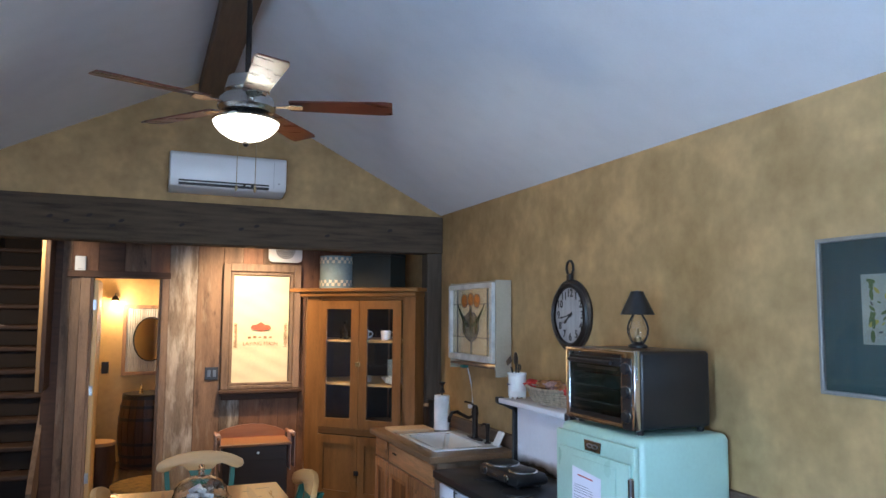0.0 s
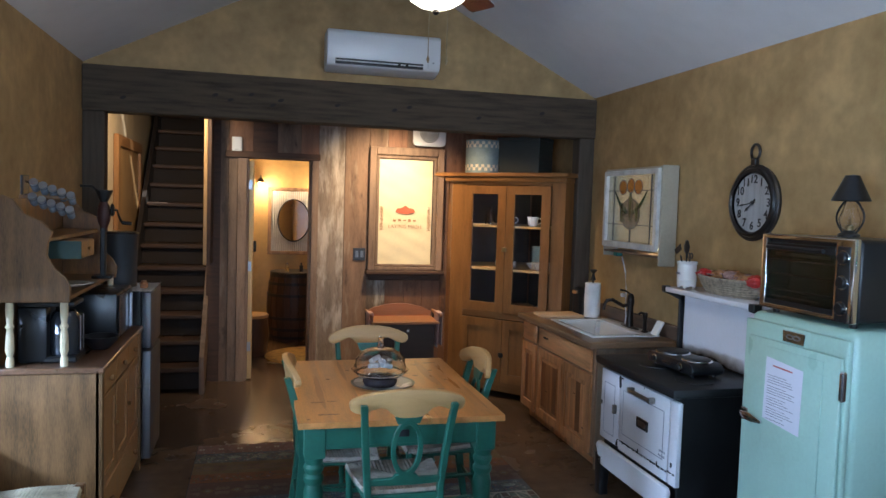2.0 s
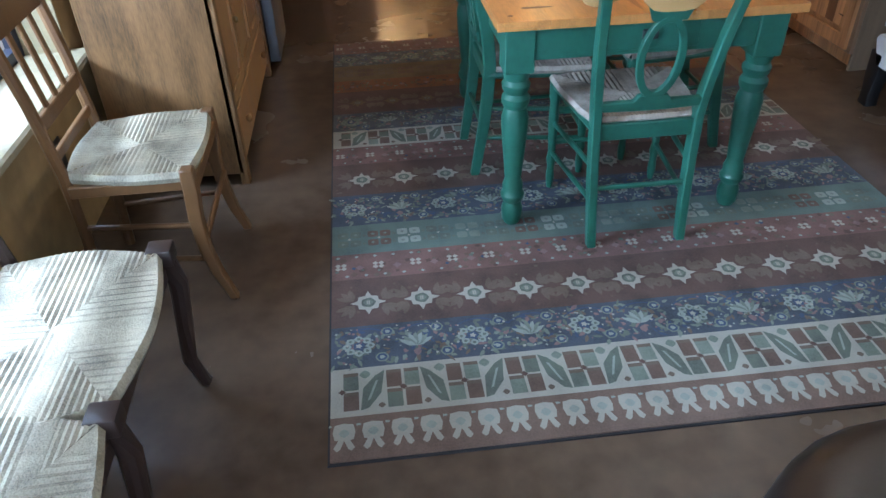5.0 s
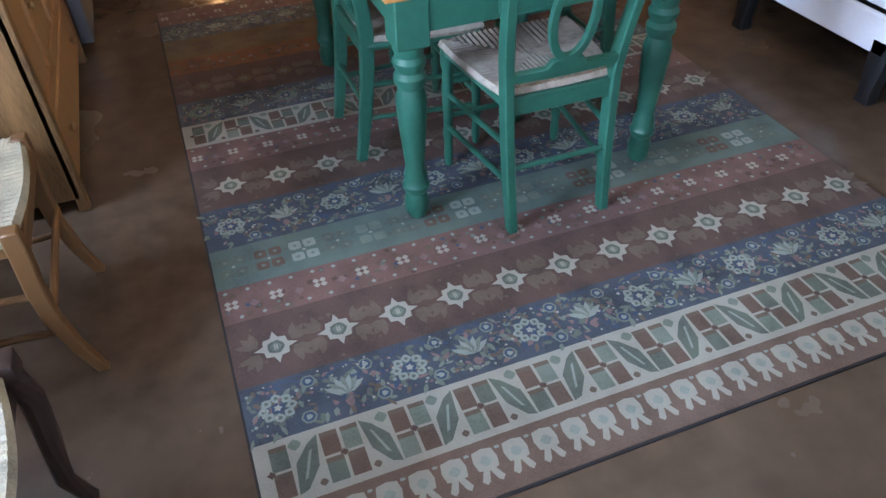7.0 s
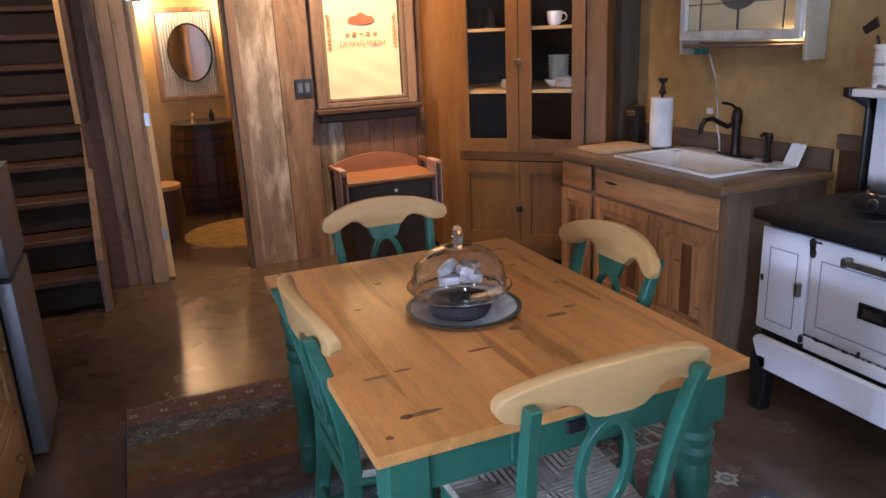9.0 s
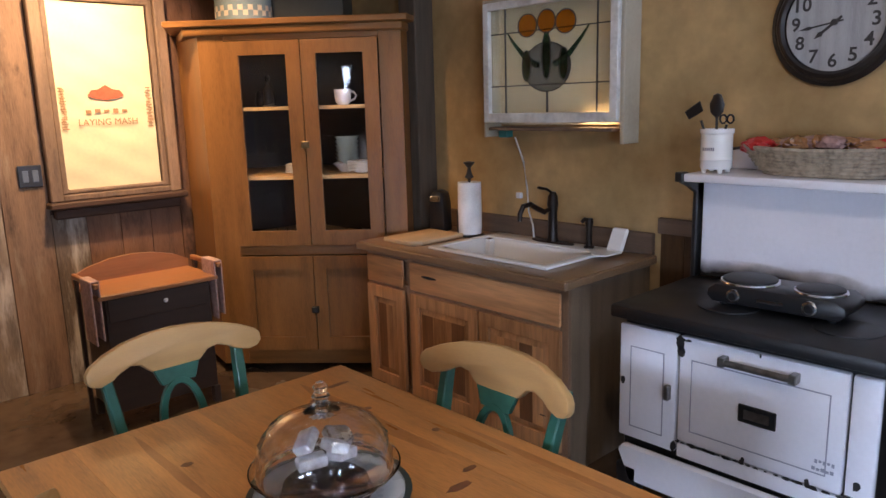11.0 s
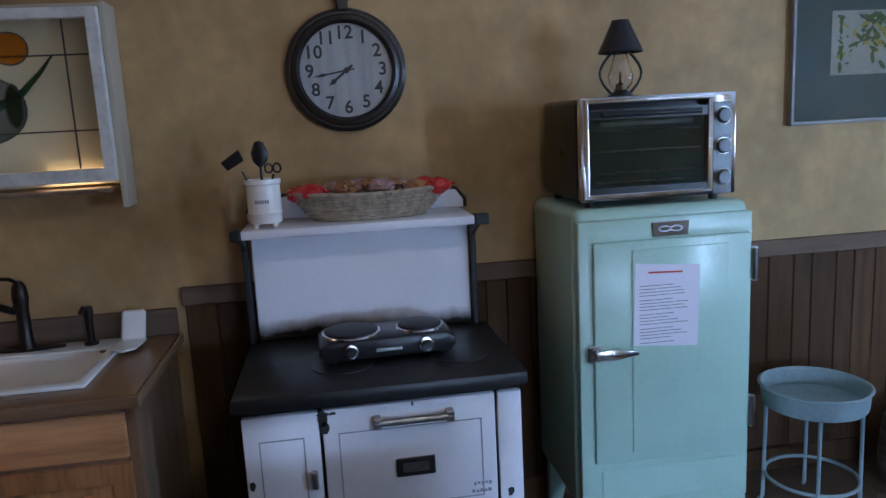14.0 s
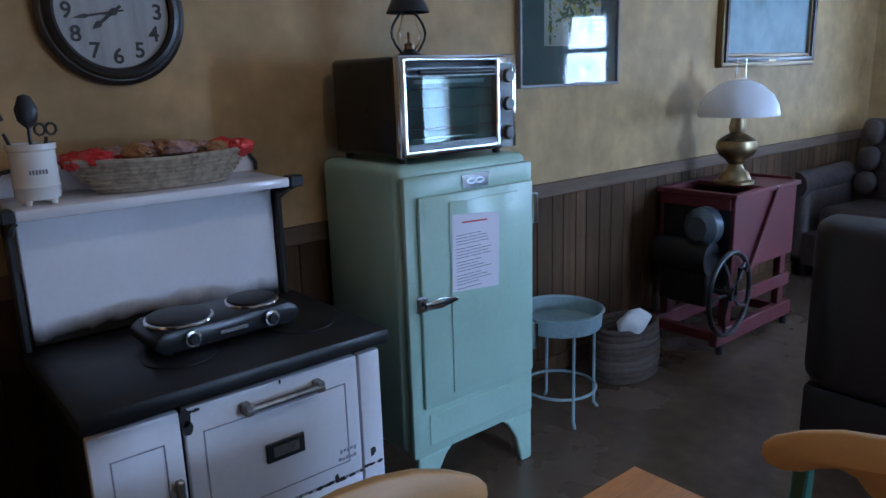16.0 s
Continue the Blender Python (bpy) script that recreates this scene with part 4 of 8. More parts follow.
part("top_board", bbox(0.0, 0.001, 2.03, 0.124, 0.799, 2.045), cream_p, sg)
# Lamplight on the back is put into its colour, paler than the wall plaster.
part("back_board", box(bmnew(), 0.112, 0.001, 1.44, 0.122, 0.799, 2.029), mat("lit_plaster_back", (0.62, 0.52, 0.36), 0.7), sg)
part("shelf", bbox(-0.015, 0.03, 1.415, 0.12, 0.77, 1.43, 0.003), barn_trim, sg, "thin wooden shelf under the sash")
part("pane", box(bmnew(), 0.004, 0.041, 1.501, 0.007, 0.754, 1.994), glass("rippled_glass", (0.85, 0.87, 0.82), 0.18), sg, "rippled pale glass")
lead = mat("lead_came", (0.06, 0.06, 0.065), 0.4, 0.6)
GX = face_x(-0.001, 0.0, 0.0)
for z in (1.63, 1.88):
    part("lead_bar", box(bmnew(), -0.004, 0.041, z - 0.0028, 0.003, 0.754, z + 0.0028), lead, sg)
for y in (0.12, 0.66):
    part("lead_bar", box(bmnew(), -0.0041, y - 0.0025, 1.501, 0.0029, y + 0.0025, 1.994), lead, sg)
amber, leaf_g, pale_b = glass("amber_glass", (0.62, 0.22, 0.025), 0.2), glass("green_glass", (0.05, 0.15, 0.09), 0.2), glass("grey_blue_glass", (0.30, 0.36, 0.45), 0.2)
for y, z, rx, rz, m, nm in ((0.29, 1.905, 0.06, 0.055, amber, "amber"), (0.40, 1.915, 0.055, 0.055, amber, "amber"), (0.515, 1.905, 0.06, 0.055, amber, "amber"), (0.30, 1.72, 0.03, 0.075, leaf_g, "green"), (0.40, 1.76, 0.03, 0.11, leaf_g, "green"),
                            (0.52, 1.72, 0.03, 0.075, leaf_g, "green"), (0.40, 1.71, 0.14, 0.115, pale_b, "blue")):
    o = arc(-y, z, rx, 0, 345, 23, rz)
    d = 0.0005 if nm == "blue" else 0.003
    part(nm + "_piece", plate(bmnew(), o, d, d + 0.002, GX), m, sg, "%s glass piece" % nm)
    part("lead_outline", ring(bmnew(), o, arc(-y, z, rx - 0.005, 0, 345, 23, rz - 0.005), d + 0.002, d + 0.004, GX), lead, sg)
for s in (-1, 1):
    pts = [(-0.007, 0.40 + s * 0.05, 1.72), (-0.007, 0.40 + s * 0.13, 1.76), (-0.007, 0.40 + s * 0.20, 1.83), (-0.007, 0.40 + s * 0.24, 1.88)]
    part("leaf_piece", tube(bmnew(), pts, lambda q: 0.014 * (1 - q) + 0.003, 6), leaf_g, sg)
part("lead_bar", box(bmnew(), -0.0045, 0.396, 1.501, 0.0025, 0.404, 1.60), lead, sg)
for ob in sg.children:
    if ob.name.split(".")[0] in ("pane", "amber_piece", "green_piece", "blue_piece", "leaf_piece"):
        ob.visible_shadow = False
bulb = thing("cabinet_light", "small warm strip lamp inside the wall cabinet", "lamp", (3.215, 5.52, 1.46))
part("strip", bbox(-0.012, -0.06, 0, 0.012, 0.12, 0.02, 0.003), glow("strip_glow", (1.0, 0.7, 0.38), 9), bulb)
ol = thing("power_cord", "white power cord with a green plug box below the cabinet", "cord", (3.24, 6.12, 0))
part("plug_box", bbox(-0.05, -0.02, 1.375, -0.0, 0.04, 1.43, 0.004), mat("teal_plastic", (0.02, 0.18, 0.16), 0.4), ol)
part("cord", tube(bmnew(), [(-0.02, -0.05, 1.375), (-0.012, -0.10, 1.25), (-0.01, -0.12, 1.12), (-0.02, -0.14, 1.0), (-0.035, -0.18, 0.93), (-0.05, -0.20, 0.868)], 0.005), white_plastic, ol)
part("plug", bbox(-0.02, -0.08, 1.06, 0.005, -0.05, 1.09, 0.003), white_plastic, ol)

# ---- wood stove ----
st = thing("cook_stove", "antique white enamel range with a black cooktop and warming shelf", "stove")
part("body", bbox(2.56, 4.15, 0.20, 3.06, 4.96, 0.795, 0.004), black_iron, st, "black iron stove body")
part("cooktop", soften(box(bmnew(), 2.49, 4.107, 0.797, 3.08, 4.985, 0.845), 0.012, 2), black_iron, st, "black cast iron cooktop")
for k, (x, y) in enumerate(((2.72, 4.28), (2.72, 4.66))):
    part("stove_lid", solid(bmnew(), [(0.10, 0.8455), (0.10, 0.849), (0.095, 0.850)], 24, None, x, y), black_iron, st)
chip = mat("chipped_black", (0.02, 0.018, 0.017), 0.6)


def enamel_door(y0, y1, z0, z1, bead=True):
    d = part("enamel_door", soften(box(bmnew(), 2.53, y0, z0, 2.559, y1, z1), 0.007, 2), enamel, st, "white enamel door")
    if bead:
        m = 0.045
        o = [(-y0 - m, z0 + m), (-y1 + m, z0 + m), (-y1 + m, z1 - m - 0.03), (-y0 - m, z1 - m - 0.03)]
        q = [(-y0 - m - 0.004, z0 + m + 0.004), (-y1 + m + 0.004, z0 + m + 0.004), (-y1 + m + 0.004, z1 - m - 0.034), (-y0 - m - 0.004, z1 - m - 0.034)]
        part("bead", ring(bmnew(), o, q, 0.0, 0.0015, face_x(2.53)), mat("grey_line", (0.3, 0.3, 0.36), 0.3), d, "fine grey line")
    return d


enamel_door(4.742, 4.965, 0.345, 0.770)
od = enamel_door(4.205, 4.732, 0.395, 0.772)
enamel_door(4.205, 4.732, 0.335, 0.388, False)
enamel_door(4.122, 4.198, 0.335, 0.772, False)
part("handle", cyl(bmnew(), (2.50, 4.34, 0.725), (2.50, 4.58, 0.725), 0.011), mat("worn_nickel", (0.3, 0.28, 0.26), 0.35, 1.0, var=0.4, scale=20), od, "worn nickel handle")
for y in (4.35, 4.57):
    part("bracket", bbox(2.49, y - 0.012, 0.71, 2.529, y + 0.012, 0.742, 0.003), MATS["worn_nickel"], od)
part("badge", soften(plate(bmnew(), [(-4.52, 0.535), (-4.40, 0.535), (-4.40, 0.595), (-4.52, 0.595)], 0.0, 0.008, face_x(2.53)), 0.003), black_iron, od, "dark maker's badge")
part("badge_inlay", plate(bmnew(), [(-4.50, 0.55), (-4.42, 0.55), (-4.42, 0.58), (-4.50, 0.58)], 0.008, 0.010, face_x(2.53)), MATS["worn_nickel"], od)
bm = bmnew()
for k in range(5):
    box(bm, 2.5285, 4.275 - 0.012 * k, 0.475 + 0.004 * (k % 2), 2.5295, 4.283 - 0.012 * k, 0.487)
    box(bm, 2.5285, 4.28 - 0.013 * k, 0.452, 2.5295, 4.29 - 0.013 * k, 0.463 - 0.003 * (k % 2))
part("script", bm, MATS["grey_line"], od)
part("latch", bbox(2.505, 4.755, 0.535, 2.529, 4.775, 0.59, 0.004), MATS["worn_nickel"], st, "worn nickel latch")
rnd = random.Random(3)
bm = bmnew()
for y0, y1, z in ((4.21, 4.73, 0.392), (4.70, 4.75, 0.76), (4.14, 4.2, 0.40)):
    k = y0
    while k < y1:
        r = rnd.uniform(0.004, 0.012)
        plate(bm, [(-k + r * 1.6 * math.cos(a) * rnd.uniform(0.7, 1.3), z + r * 0.6 * math.sin(a) * rnd.uniform(0.6, 1.4)) for a in np.linspace(0, 5.6, 8)], 0.0003, 0.0008, face_x(2.5298))
        k += rnd.uniform(0.01, 0.04)
for y, z, r in ((4.725, 0.72, 0.018), (4.73, 0.745, 0.02), (4.95, 0.56, 0.012), (4.745, 0.37, 0.016), (4.50, 0.40, 0.012), (4.30, 0.40, 0.014), (4.165, 0.44, 0.014), (4.46, 0.765, 0.005)):
    plate(bm, [(-y + r * 0.7 * math.cos(a) * rnd.uniform(0.7, 1.3), z + r * 1.3 * math.sin(a) * rnd.uniform(0.7, 1.3)) for a in np.linspace(0, 5.8, 10)], 0.0003, 0.0009, face_x(2.5298))
tagged(part("chip", bm, chip, st, "black chips in the enamel", 0), kind="stuff")
part("skirt", soften(plate(bmnew(), [(-4.93, 0.325), (-4.17, 0.325), (-4.15, 0.30), (-4.17, 0.19), (-4.90, 0.19), (-4.95, 0.30)], -0.03, 0.0, face_x(2.50)), 0.006), enamel, st, "white enamel skirt drawer")
for y in (4.20, 4.90):
    for x in (2.53, 3.0):
        bm = bmnew()
        s = 1 if y > 4.5 else -1
        plate(bm, [(-0.045, 0.25), (0.045, 0.25), (0.04, 0.14), (0.028, 0.05), (0.035, 0.0), (-0.035, 0.0), (-0.028, 0.05), (-0.04, 0.14)], -0.03, 0.03, Matrix.Translation((x, y + 0.01 * s, 0)) @ face_x(0))
        part("leg", soften(bm, 0.008, 2), black_iron, st)
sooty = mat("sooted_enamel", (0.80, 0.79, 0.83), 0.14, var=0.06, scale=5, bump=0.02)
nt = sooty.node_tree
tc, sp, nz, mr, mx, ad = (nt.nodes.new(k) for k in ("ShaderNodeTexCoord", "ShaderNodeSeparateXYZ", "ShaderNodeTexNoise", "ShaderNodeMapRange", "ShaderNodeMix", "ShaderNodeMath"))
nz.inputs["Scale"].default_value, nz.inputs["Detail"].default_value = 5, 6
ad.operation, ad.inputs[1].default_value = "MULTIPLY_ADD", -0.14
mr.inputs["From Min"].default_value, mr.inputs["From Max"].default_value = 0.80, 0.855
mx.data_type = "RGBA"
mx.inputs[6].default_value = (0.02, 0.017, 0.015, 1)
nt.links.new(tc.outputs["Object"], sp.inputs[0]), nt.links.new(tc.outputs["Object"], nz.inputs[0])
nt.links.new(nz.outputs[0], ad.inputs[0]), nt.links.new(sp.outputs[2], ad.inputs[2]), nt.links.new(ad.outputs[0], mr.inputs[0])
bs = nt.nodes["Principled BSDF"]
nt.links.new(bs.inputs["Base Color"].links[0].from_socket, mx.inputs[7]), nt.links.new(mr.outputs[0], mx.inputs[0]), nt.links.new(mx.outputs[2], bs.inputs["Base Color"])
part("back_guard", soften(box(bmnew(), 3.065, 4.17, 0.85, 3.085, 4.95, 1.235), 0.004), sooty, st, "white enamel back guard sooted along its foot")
for y in (4.145, 4.96):
    part("bracket", bbox(3.04, y, 0.846, 3.09, y + 0.02, 1.235, 0.004), black_iron, st)
    part("shelf_arm", soften(plate(bmnew(), [(2.92, 1.235), (3.09, 1.235), (3.09, 1.10), (3.05, 1.18), (2.98, 1.215)], -y - 0.02, -y, Matrix(((1, 0, 0, 0), (0, 0, -1, 0), (0, 1, 0, 0), (0, 0, 0, 1)))), 0.003), black_iron, st)
part("warming_shelf", soften(box(bmnew(), 2.935, 4.165, 1.237, 3.235, 4.965, 1.268), 0.006, 2), enamel, st, "white enamel warming shelf")
for y0, y1 in ((4.115, 4.164), (4.966, 5.0)):
    part("shelf_corner", bbox(2.93, y0, 1.235, 2.98, y1, 1.272, 0.004), black_iron, st)
part("shelf_back", soften(plate(bmnew(), [(-4.97, 1.268), (-4.15, 1.268), (-4.15, 1.30), (-4.18, 1.34), (-4.30, 1.355), (-4.82, 1.355), (-4.94, 1.34), (-4.97, 1.30)], -0.012, 0.0, face_x(3.22)), 0.003), enamel, st)
part("shelf_back_edge", tube(bmnew(), [(3.213, y, z) for y, z in ((4.97, 1.30), (4.94, 1.343), (4.82, 1.359), (4.30, 1.359), (4.18, 1.343), (4.148, 1.30), (4.148, 1.27))], 0.007, 6), black_iron, st)

hp = thing("hot_plate", "black two-burner electric hot plate on the cooktop", "hot plate", (2.80, 4.512, 0.851), 2)
hp.scale = (0.95, 0.93, 0.92)
part("body", soften(plate(bmnew(), [(0.215, 0.012), (0.24, 0.035), (0.235, 0.062), (0.205, 0.082), (-0.205, 0.082), (-0.235, 0.062), (-0.24, 0.035), (-0.215, 0.012)], -0.105, 0.105, face_x(0)), 0.01, 2), black, hp)
for y, r in ((0.12, 0.095), (-0.125, 0.078)):
    b = part("burner", solid(bmnew(), [(r, 0.083), (r, 0.095), (r - 0.01, 0.099)], 32, None, 0, y), black_iron, hp, "black iron burner")
    part("burner_rim", lathe(bmnew(), [(r + 0.001, 0.0825), (r + 0.010, 0.083), (r + 0.008, 0.088), (r + 0.001, 0.090)], 32, None, 0, y), chrome, b, "chrome ring")
for y in (0.13, -0.13):
    dl = part("dial", solid(bmnew(), [(0.018, 0), (0.018, 0.010), (0.014, 0.016)], 18, Matrix.Translation((-0.117, y, 0.048)) @ pose(0, 0, 0, 0, -90)), black, hp, "black dial")
    part("dial_ring", lathe(bmnew(), [(0.0185, 0.0), (0.026, 0.0), (0.025, 0.006), (0.019, 0.007)], 22, Matrix.Translation((-0.117, y, 0.048)) @ pose(0, 0, 0, 0, -90)), chrome, dl, "chrome ring")
part("nameplate", bbox(-0.121, -0.045, 0.040, -0.105, 0.045, 0.052, 0), chrome, hp)
for y in (-0.19, 0.19):
    for x in (-0.07, 0.07):
        part("foot", solid(bmnew(), [(0.012, 0), (0.012, 0.014)], 10, None, x, y), black, hp)

ck = thing("utensil_crock", "white ribbed china utensil crock on little feet", "crock", (3.03, 4.885, 1.269))
bm = bmnew()
lathe(bm, [(0, 0.015), (0.055, 0.015), (0.058, 0.02), (0.058, 0.045), (0.061, 0.05), (0.058, 0.055), (0.058, 0.145), (0.062, 0.15), (0.062, 0.165), (0.055, 0.165), (0.052, 0.03), (0, 0.03)], 28)
part("pot", bm, white_china, ck)
for k in range(4):
    a = math.pi / 4 + k * math.pi / 2
    part("foot", solid(bmnew(), [(0.008, 0), (0.012, 0.016)], 8, None, 0.045 * math.cos(a), 0.045 * math.sin(a)), white_china, ck)
bm = bmnew()
for k in range(6):
    box(bm, -0.0595, 0.02 - 0.008 * k, 0.085, -0.0585, 0.025 - 0.008 * k, 0.097)
part("lettering", bm, ink, ck)
for nm, lab, dx, dy, head in (("spatula", "black plastic spatula in the crock", 0.0, 0.062, "flat"), ("serving_spoon", "black plastic spoon in the crock", 0.0, 0.0, "spoon"), ("scissors", "dark scissors handles in the crock", 0.0, -0.04, "ring")):
    u = thing(nm, lab, "utensil", (3.03, 4.885, 1.30))
    tip = Vector((dx - 0.01, dy, 0.165 if head == "flat" else 0.185 if head == "spoon" else 0.15))
    part("shaft", tube(bmnew(), [(0, dy * 0.1, 0.0), tip], 0.005), black, u)
    if head == "flat":
        part("blade", soften(plate(bmnew(), [(-0.018, -0.03), (0.018, -0.03), (0.024, 0.035), (-0.016, 0.045)], -0.003, 0.003, Matrix.Translation(tip + Vector((0, 0.035, 0.035))) @ pose(0, 0, 0, 55, 0, 0) @ face_x(0)), 0.002), black, u)
    elif head == "spoon":
        part("bowl", lathe(bmnew(), [(0.001, -0.045), (0.025, -0.02), (0.03, 0.01), (0.015, 0.045), (0.001, 0.05)], 14, Matrix.Translation(tip + Vector((0, 0, 0.03))) @ Matrix.Diagonal((0.35, 1, 1, 1))), black, u)
    else:
        for s in (-1, 1):
            part("grip", tube(bmnew(), [(tip.x, tip.y + s * 0.014 + 0.013 * math.cos(a), tip.z + 0.02 + 0.016 * math.sin(a)) for a in np.linspace(0, 5.6, 9)], 0.004, 6, True), black, u)

bk = thing("bread_basket", "long woven grey wicker basket on the warming shelf", "basket", (3.08, 4.52, 1.269))
wick = mat("grey_wicker", (0.33, 0.27, 0.20), 0.8, var=0.5, scale=30, bump=0.5)
bm = bmnew()
for j in range(7):
    s = 0.72 + 0.28 * (j / 6) ** 0.8
    pts = []
    for k in range(40):
        a = 2 * math.pi * k / 40
        w = 0.0035 * math.sin(20 * a + (j % 2) * math.pi)
        pts.append(((0.10 * s + w) * math.cos(a), (0.275 * s + w) * math.sin(a), 0.008 + 0.0125 * j + 0.012 * math.sin(a) ** 2 * j / 6))
    tube(bm, pts, 0.0075, 6, True)
part("weave", bm, wick, bk)
part("bottom", plate(bmnew(), arc(0, 0, 0.075, 0, 345, 23, 0.2), 0.002, 0.01), wick, bk)
part("rim", tube(bmnew(), [(0.104 * math.cos(a), 0.28 * math.sin(a), 0.092 + 0.012 * math.sin(a) ** 2) for a in np.linspace(0, 2 * math.pi, 40, False)], 0.009, 8, True), wick, bk)
rnd = random.Random(21)
bag_r, bag_c = mat("red_wrapper", (0.50, 0.03, 0.03), 0.25, var=0.3, scale=20, bump=0.6), mat("clear_pastry_wrapper", (0.36, 0.22, 0.20), 0.2, var=0.5, scale=25, bump=0.8)
bun = mat("brown_bun_in_wrapper", (0.34, 0.16, 0.07), 0.22, var=0.6, scale=22, bump=0.6)
for k in range(13):
    edge = k in (0, 1, 11, 12)
    y = -0.245 + 0.041 * k
    up = 0.012 + 0.030 * (1 - abs(k - 6) / 6) + (0.012 if edge else 0)
    t = thing("wrapped_snack", ("red foil" if edge else "clear plastic") + "-wrapped snack in the bread basket", "snack", (3.08 + rnd.uniform(-0.035, 0.035), 4.52 + y, 1.345 + up), rnd.uniform(0, 180), "wrapped snacks")
    bm = bmnew()
    bmesh.ops.create_icosphere(bm, subdivisions=3, radius=1)
    for v in bm.verts:
        f = 1 + 0.22 * noise.noise(v.co * 2.6 + Vector((k * 5.1, 0, 0))) + 0.16 * noise.noise(v.co * 7 + Vector((0, k * 3.3, 0)))
        v.co = Vector((v.co.x * 0.055 * f, v.co.y * 0.043 * f, v.co.z * 0.030 * f))
    m = bag_r if edge else bag_c if k % 2 else bun
    part("wrapper", bm, m, t, "", 30)
    for s in (-1, 1):
        bm = bmnew()
        row = [(bm.verts.new((s * 0.045, -0.014 + 0.007 * q, 0.006 * (q % 2))), bm.verts.new((s * 0.075, -0.024 + 0.012 * q, 0.010 * ((q + 1) % 2)))) for q in range(5)]
        for (a, c), (d, e) in zip(row, row[1:]):
            bm.faces.new((a, d, e, c))
        part("crimped_end", bm, bag_r if edge else bag_c, t, "", 0)

# ---- refrigerator, oven, lantern ----
fr = thing("refrigerator", "small mint-green vintage refrigerator on legs with a chrome latch", "refrigerator")
part("cabinet", soften(box(bmnew(), 2.73, 3.25, 0.215, 3.22, 3.878, 1.285), 0.035, 4), mint, fr, "", 50)
part("front_frame", soften(ring(bmnew(), [(-3.872, 0.215), (-3.255, 0.215), (-3.255, 1.25), (-3.872, 1.25)], [(-3.80, 0.42), (-3.29, 0.42), (-3.29, 1.17), (-3.80, 1.17)], 0, 0.026, face_x(2.73)), 0.008, 2), mint, fr)
dd = part("door", soften(box(bmnew(), 2.685, 3.268, 0.405, 2.703, 3.825, 1.18), 0.008, 2), mint, fr, "mint door with rounded edges")
part("raised_panel", soften(box(bmnew(), 2.679, 3.355, 0.44, 2.6848, 3.695, 1.15), 0.005, 2), mint, dd)
part("lower_panel", soften(box(bmnew(), 2.699, 3.30, 0.255, 2.7035, 3.80, 0.375), 0.004), mint, fr)
for y in (3.84, 3.27):
    s = -1 if y > 3.5 else 1
    for x in (2.705, 3.18):
        part("leg", soften(plate(bmnew(), [(-y + 0.012 * s, 0.0), (-y - 0.045 * s, 0.0), (-y - 0.05 * s, 0.03), (-y - 0.075 * s, 0.12), (-y - 0.12 * s, 0.19), (-y - 0.15 * s, 0.2148), (-y + 0.012 * s, 0.2148)], -0.03, 0.0, face_x(x)), 0.005), mint, fr)
part("latch_plate", bbox(2.68, 3.80, 0.775, 2.70, 3.85, 0.835, 0.006), chrome, fr, "chrome latch")
part("latch_handle", soften(plate(bmnew(), [(-3.83, 0.79), (-3.83, 0.82), (-3.76, 0.826), (-3.68, 0.81), (-3.68, 0.797), (-3.76, 0.785)], 0.0, 0.014, face_x(2.672)), 0.005, 2), chrome, fr, "chrome lever handle")
for z in (1.07, 0.545):
    part("hinge", bbox(2.675, 3.245, z - 0.06, 2.70, 3.267, z + 0.06, 0.006), chrome, fr, "chrome hinge")
part("badge", soften(plate(bmnew(), [(-3.615, 1.185), (-3.49, 1.185), (-3.485, 1.235), (-3.62, 1.235)], 0.0, 0.006, face_x(2.704)), 0.002), chrome, fr, "chrome badge plate")
bm = bmnew()
for s in (-0.02, 0.02):
    o = arc(-3.553 + s, 1.21, 0.022, 0, 345, 17, 0.011)
    ring(bm, o, arc(-3.553 + s, 1.21, 0.017, 0, 345, 17, 0.006), 0.006, 0.009, face_x(2.704))
part("badge_relief", bm, steel, fr)
nt_ = thing("notice", "typed paper notice taped to the refrigerator door", "notice")
part("sheet", plate(bmnew(), [(-3.693, 0.825), (-3.465, 0.805), (-3.458, 1.085), (-3.685, 1.105)], 0.0, 0.001, face_x(2.6785)), paper, nt_)
bm = bmnew()
rnd = random.Random(5)
z = 1.025
for k in range(17):
    w = rnd.uniform(0.10, 0.175) if k % 4 else 0.12
    for a, b in ((0.0, w * 0.4), (w * 0.42, w * 0.7), (w * 0.72, w)):
        plate(bm, [(-3.672 + a, z + 0.0), (-3.672 + b, z - 0.001), (-3.672 + b, z + 0.0015), (-3.672 + a, z + 0.0025)], 0.001, 0.0014, face_x(2.6785))
    z -= 0.011 if k % 4 != 3 else 0.016
part("text_line", bm, ink, nt_)
bm = bmnew()
plate(bm, [(-3.64, 1.068), (-3.52, 1.063), (-3.52, 1.069), (-3.64, 1.074)], 0.001, 0.0014, face_x(2.6785))
part("heading", bm, red_ink, nt_)

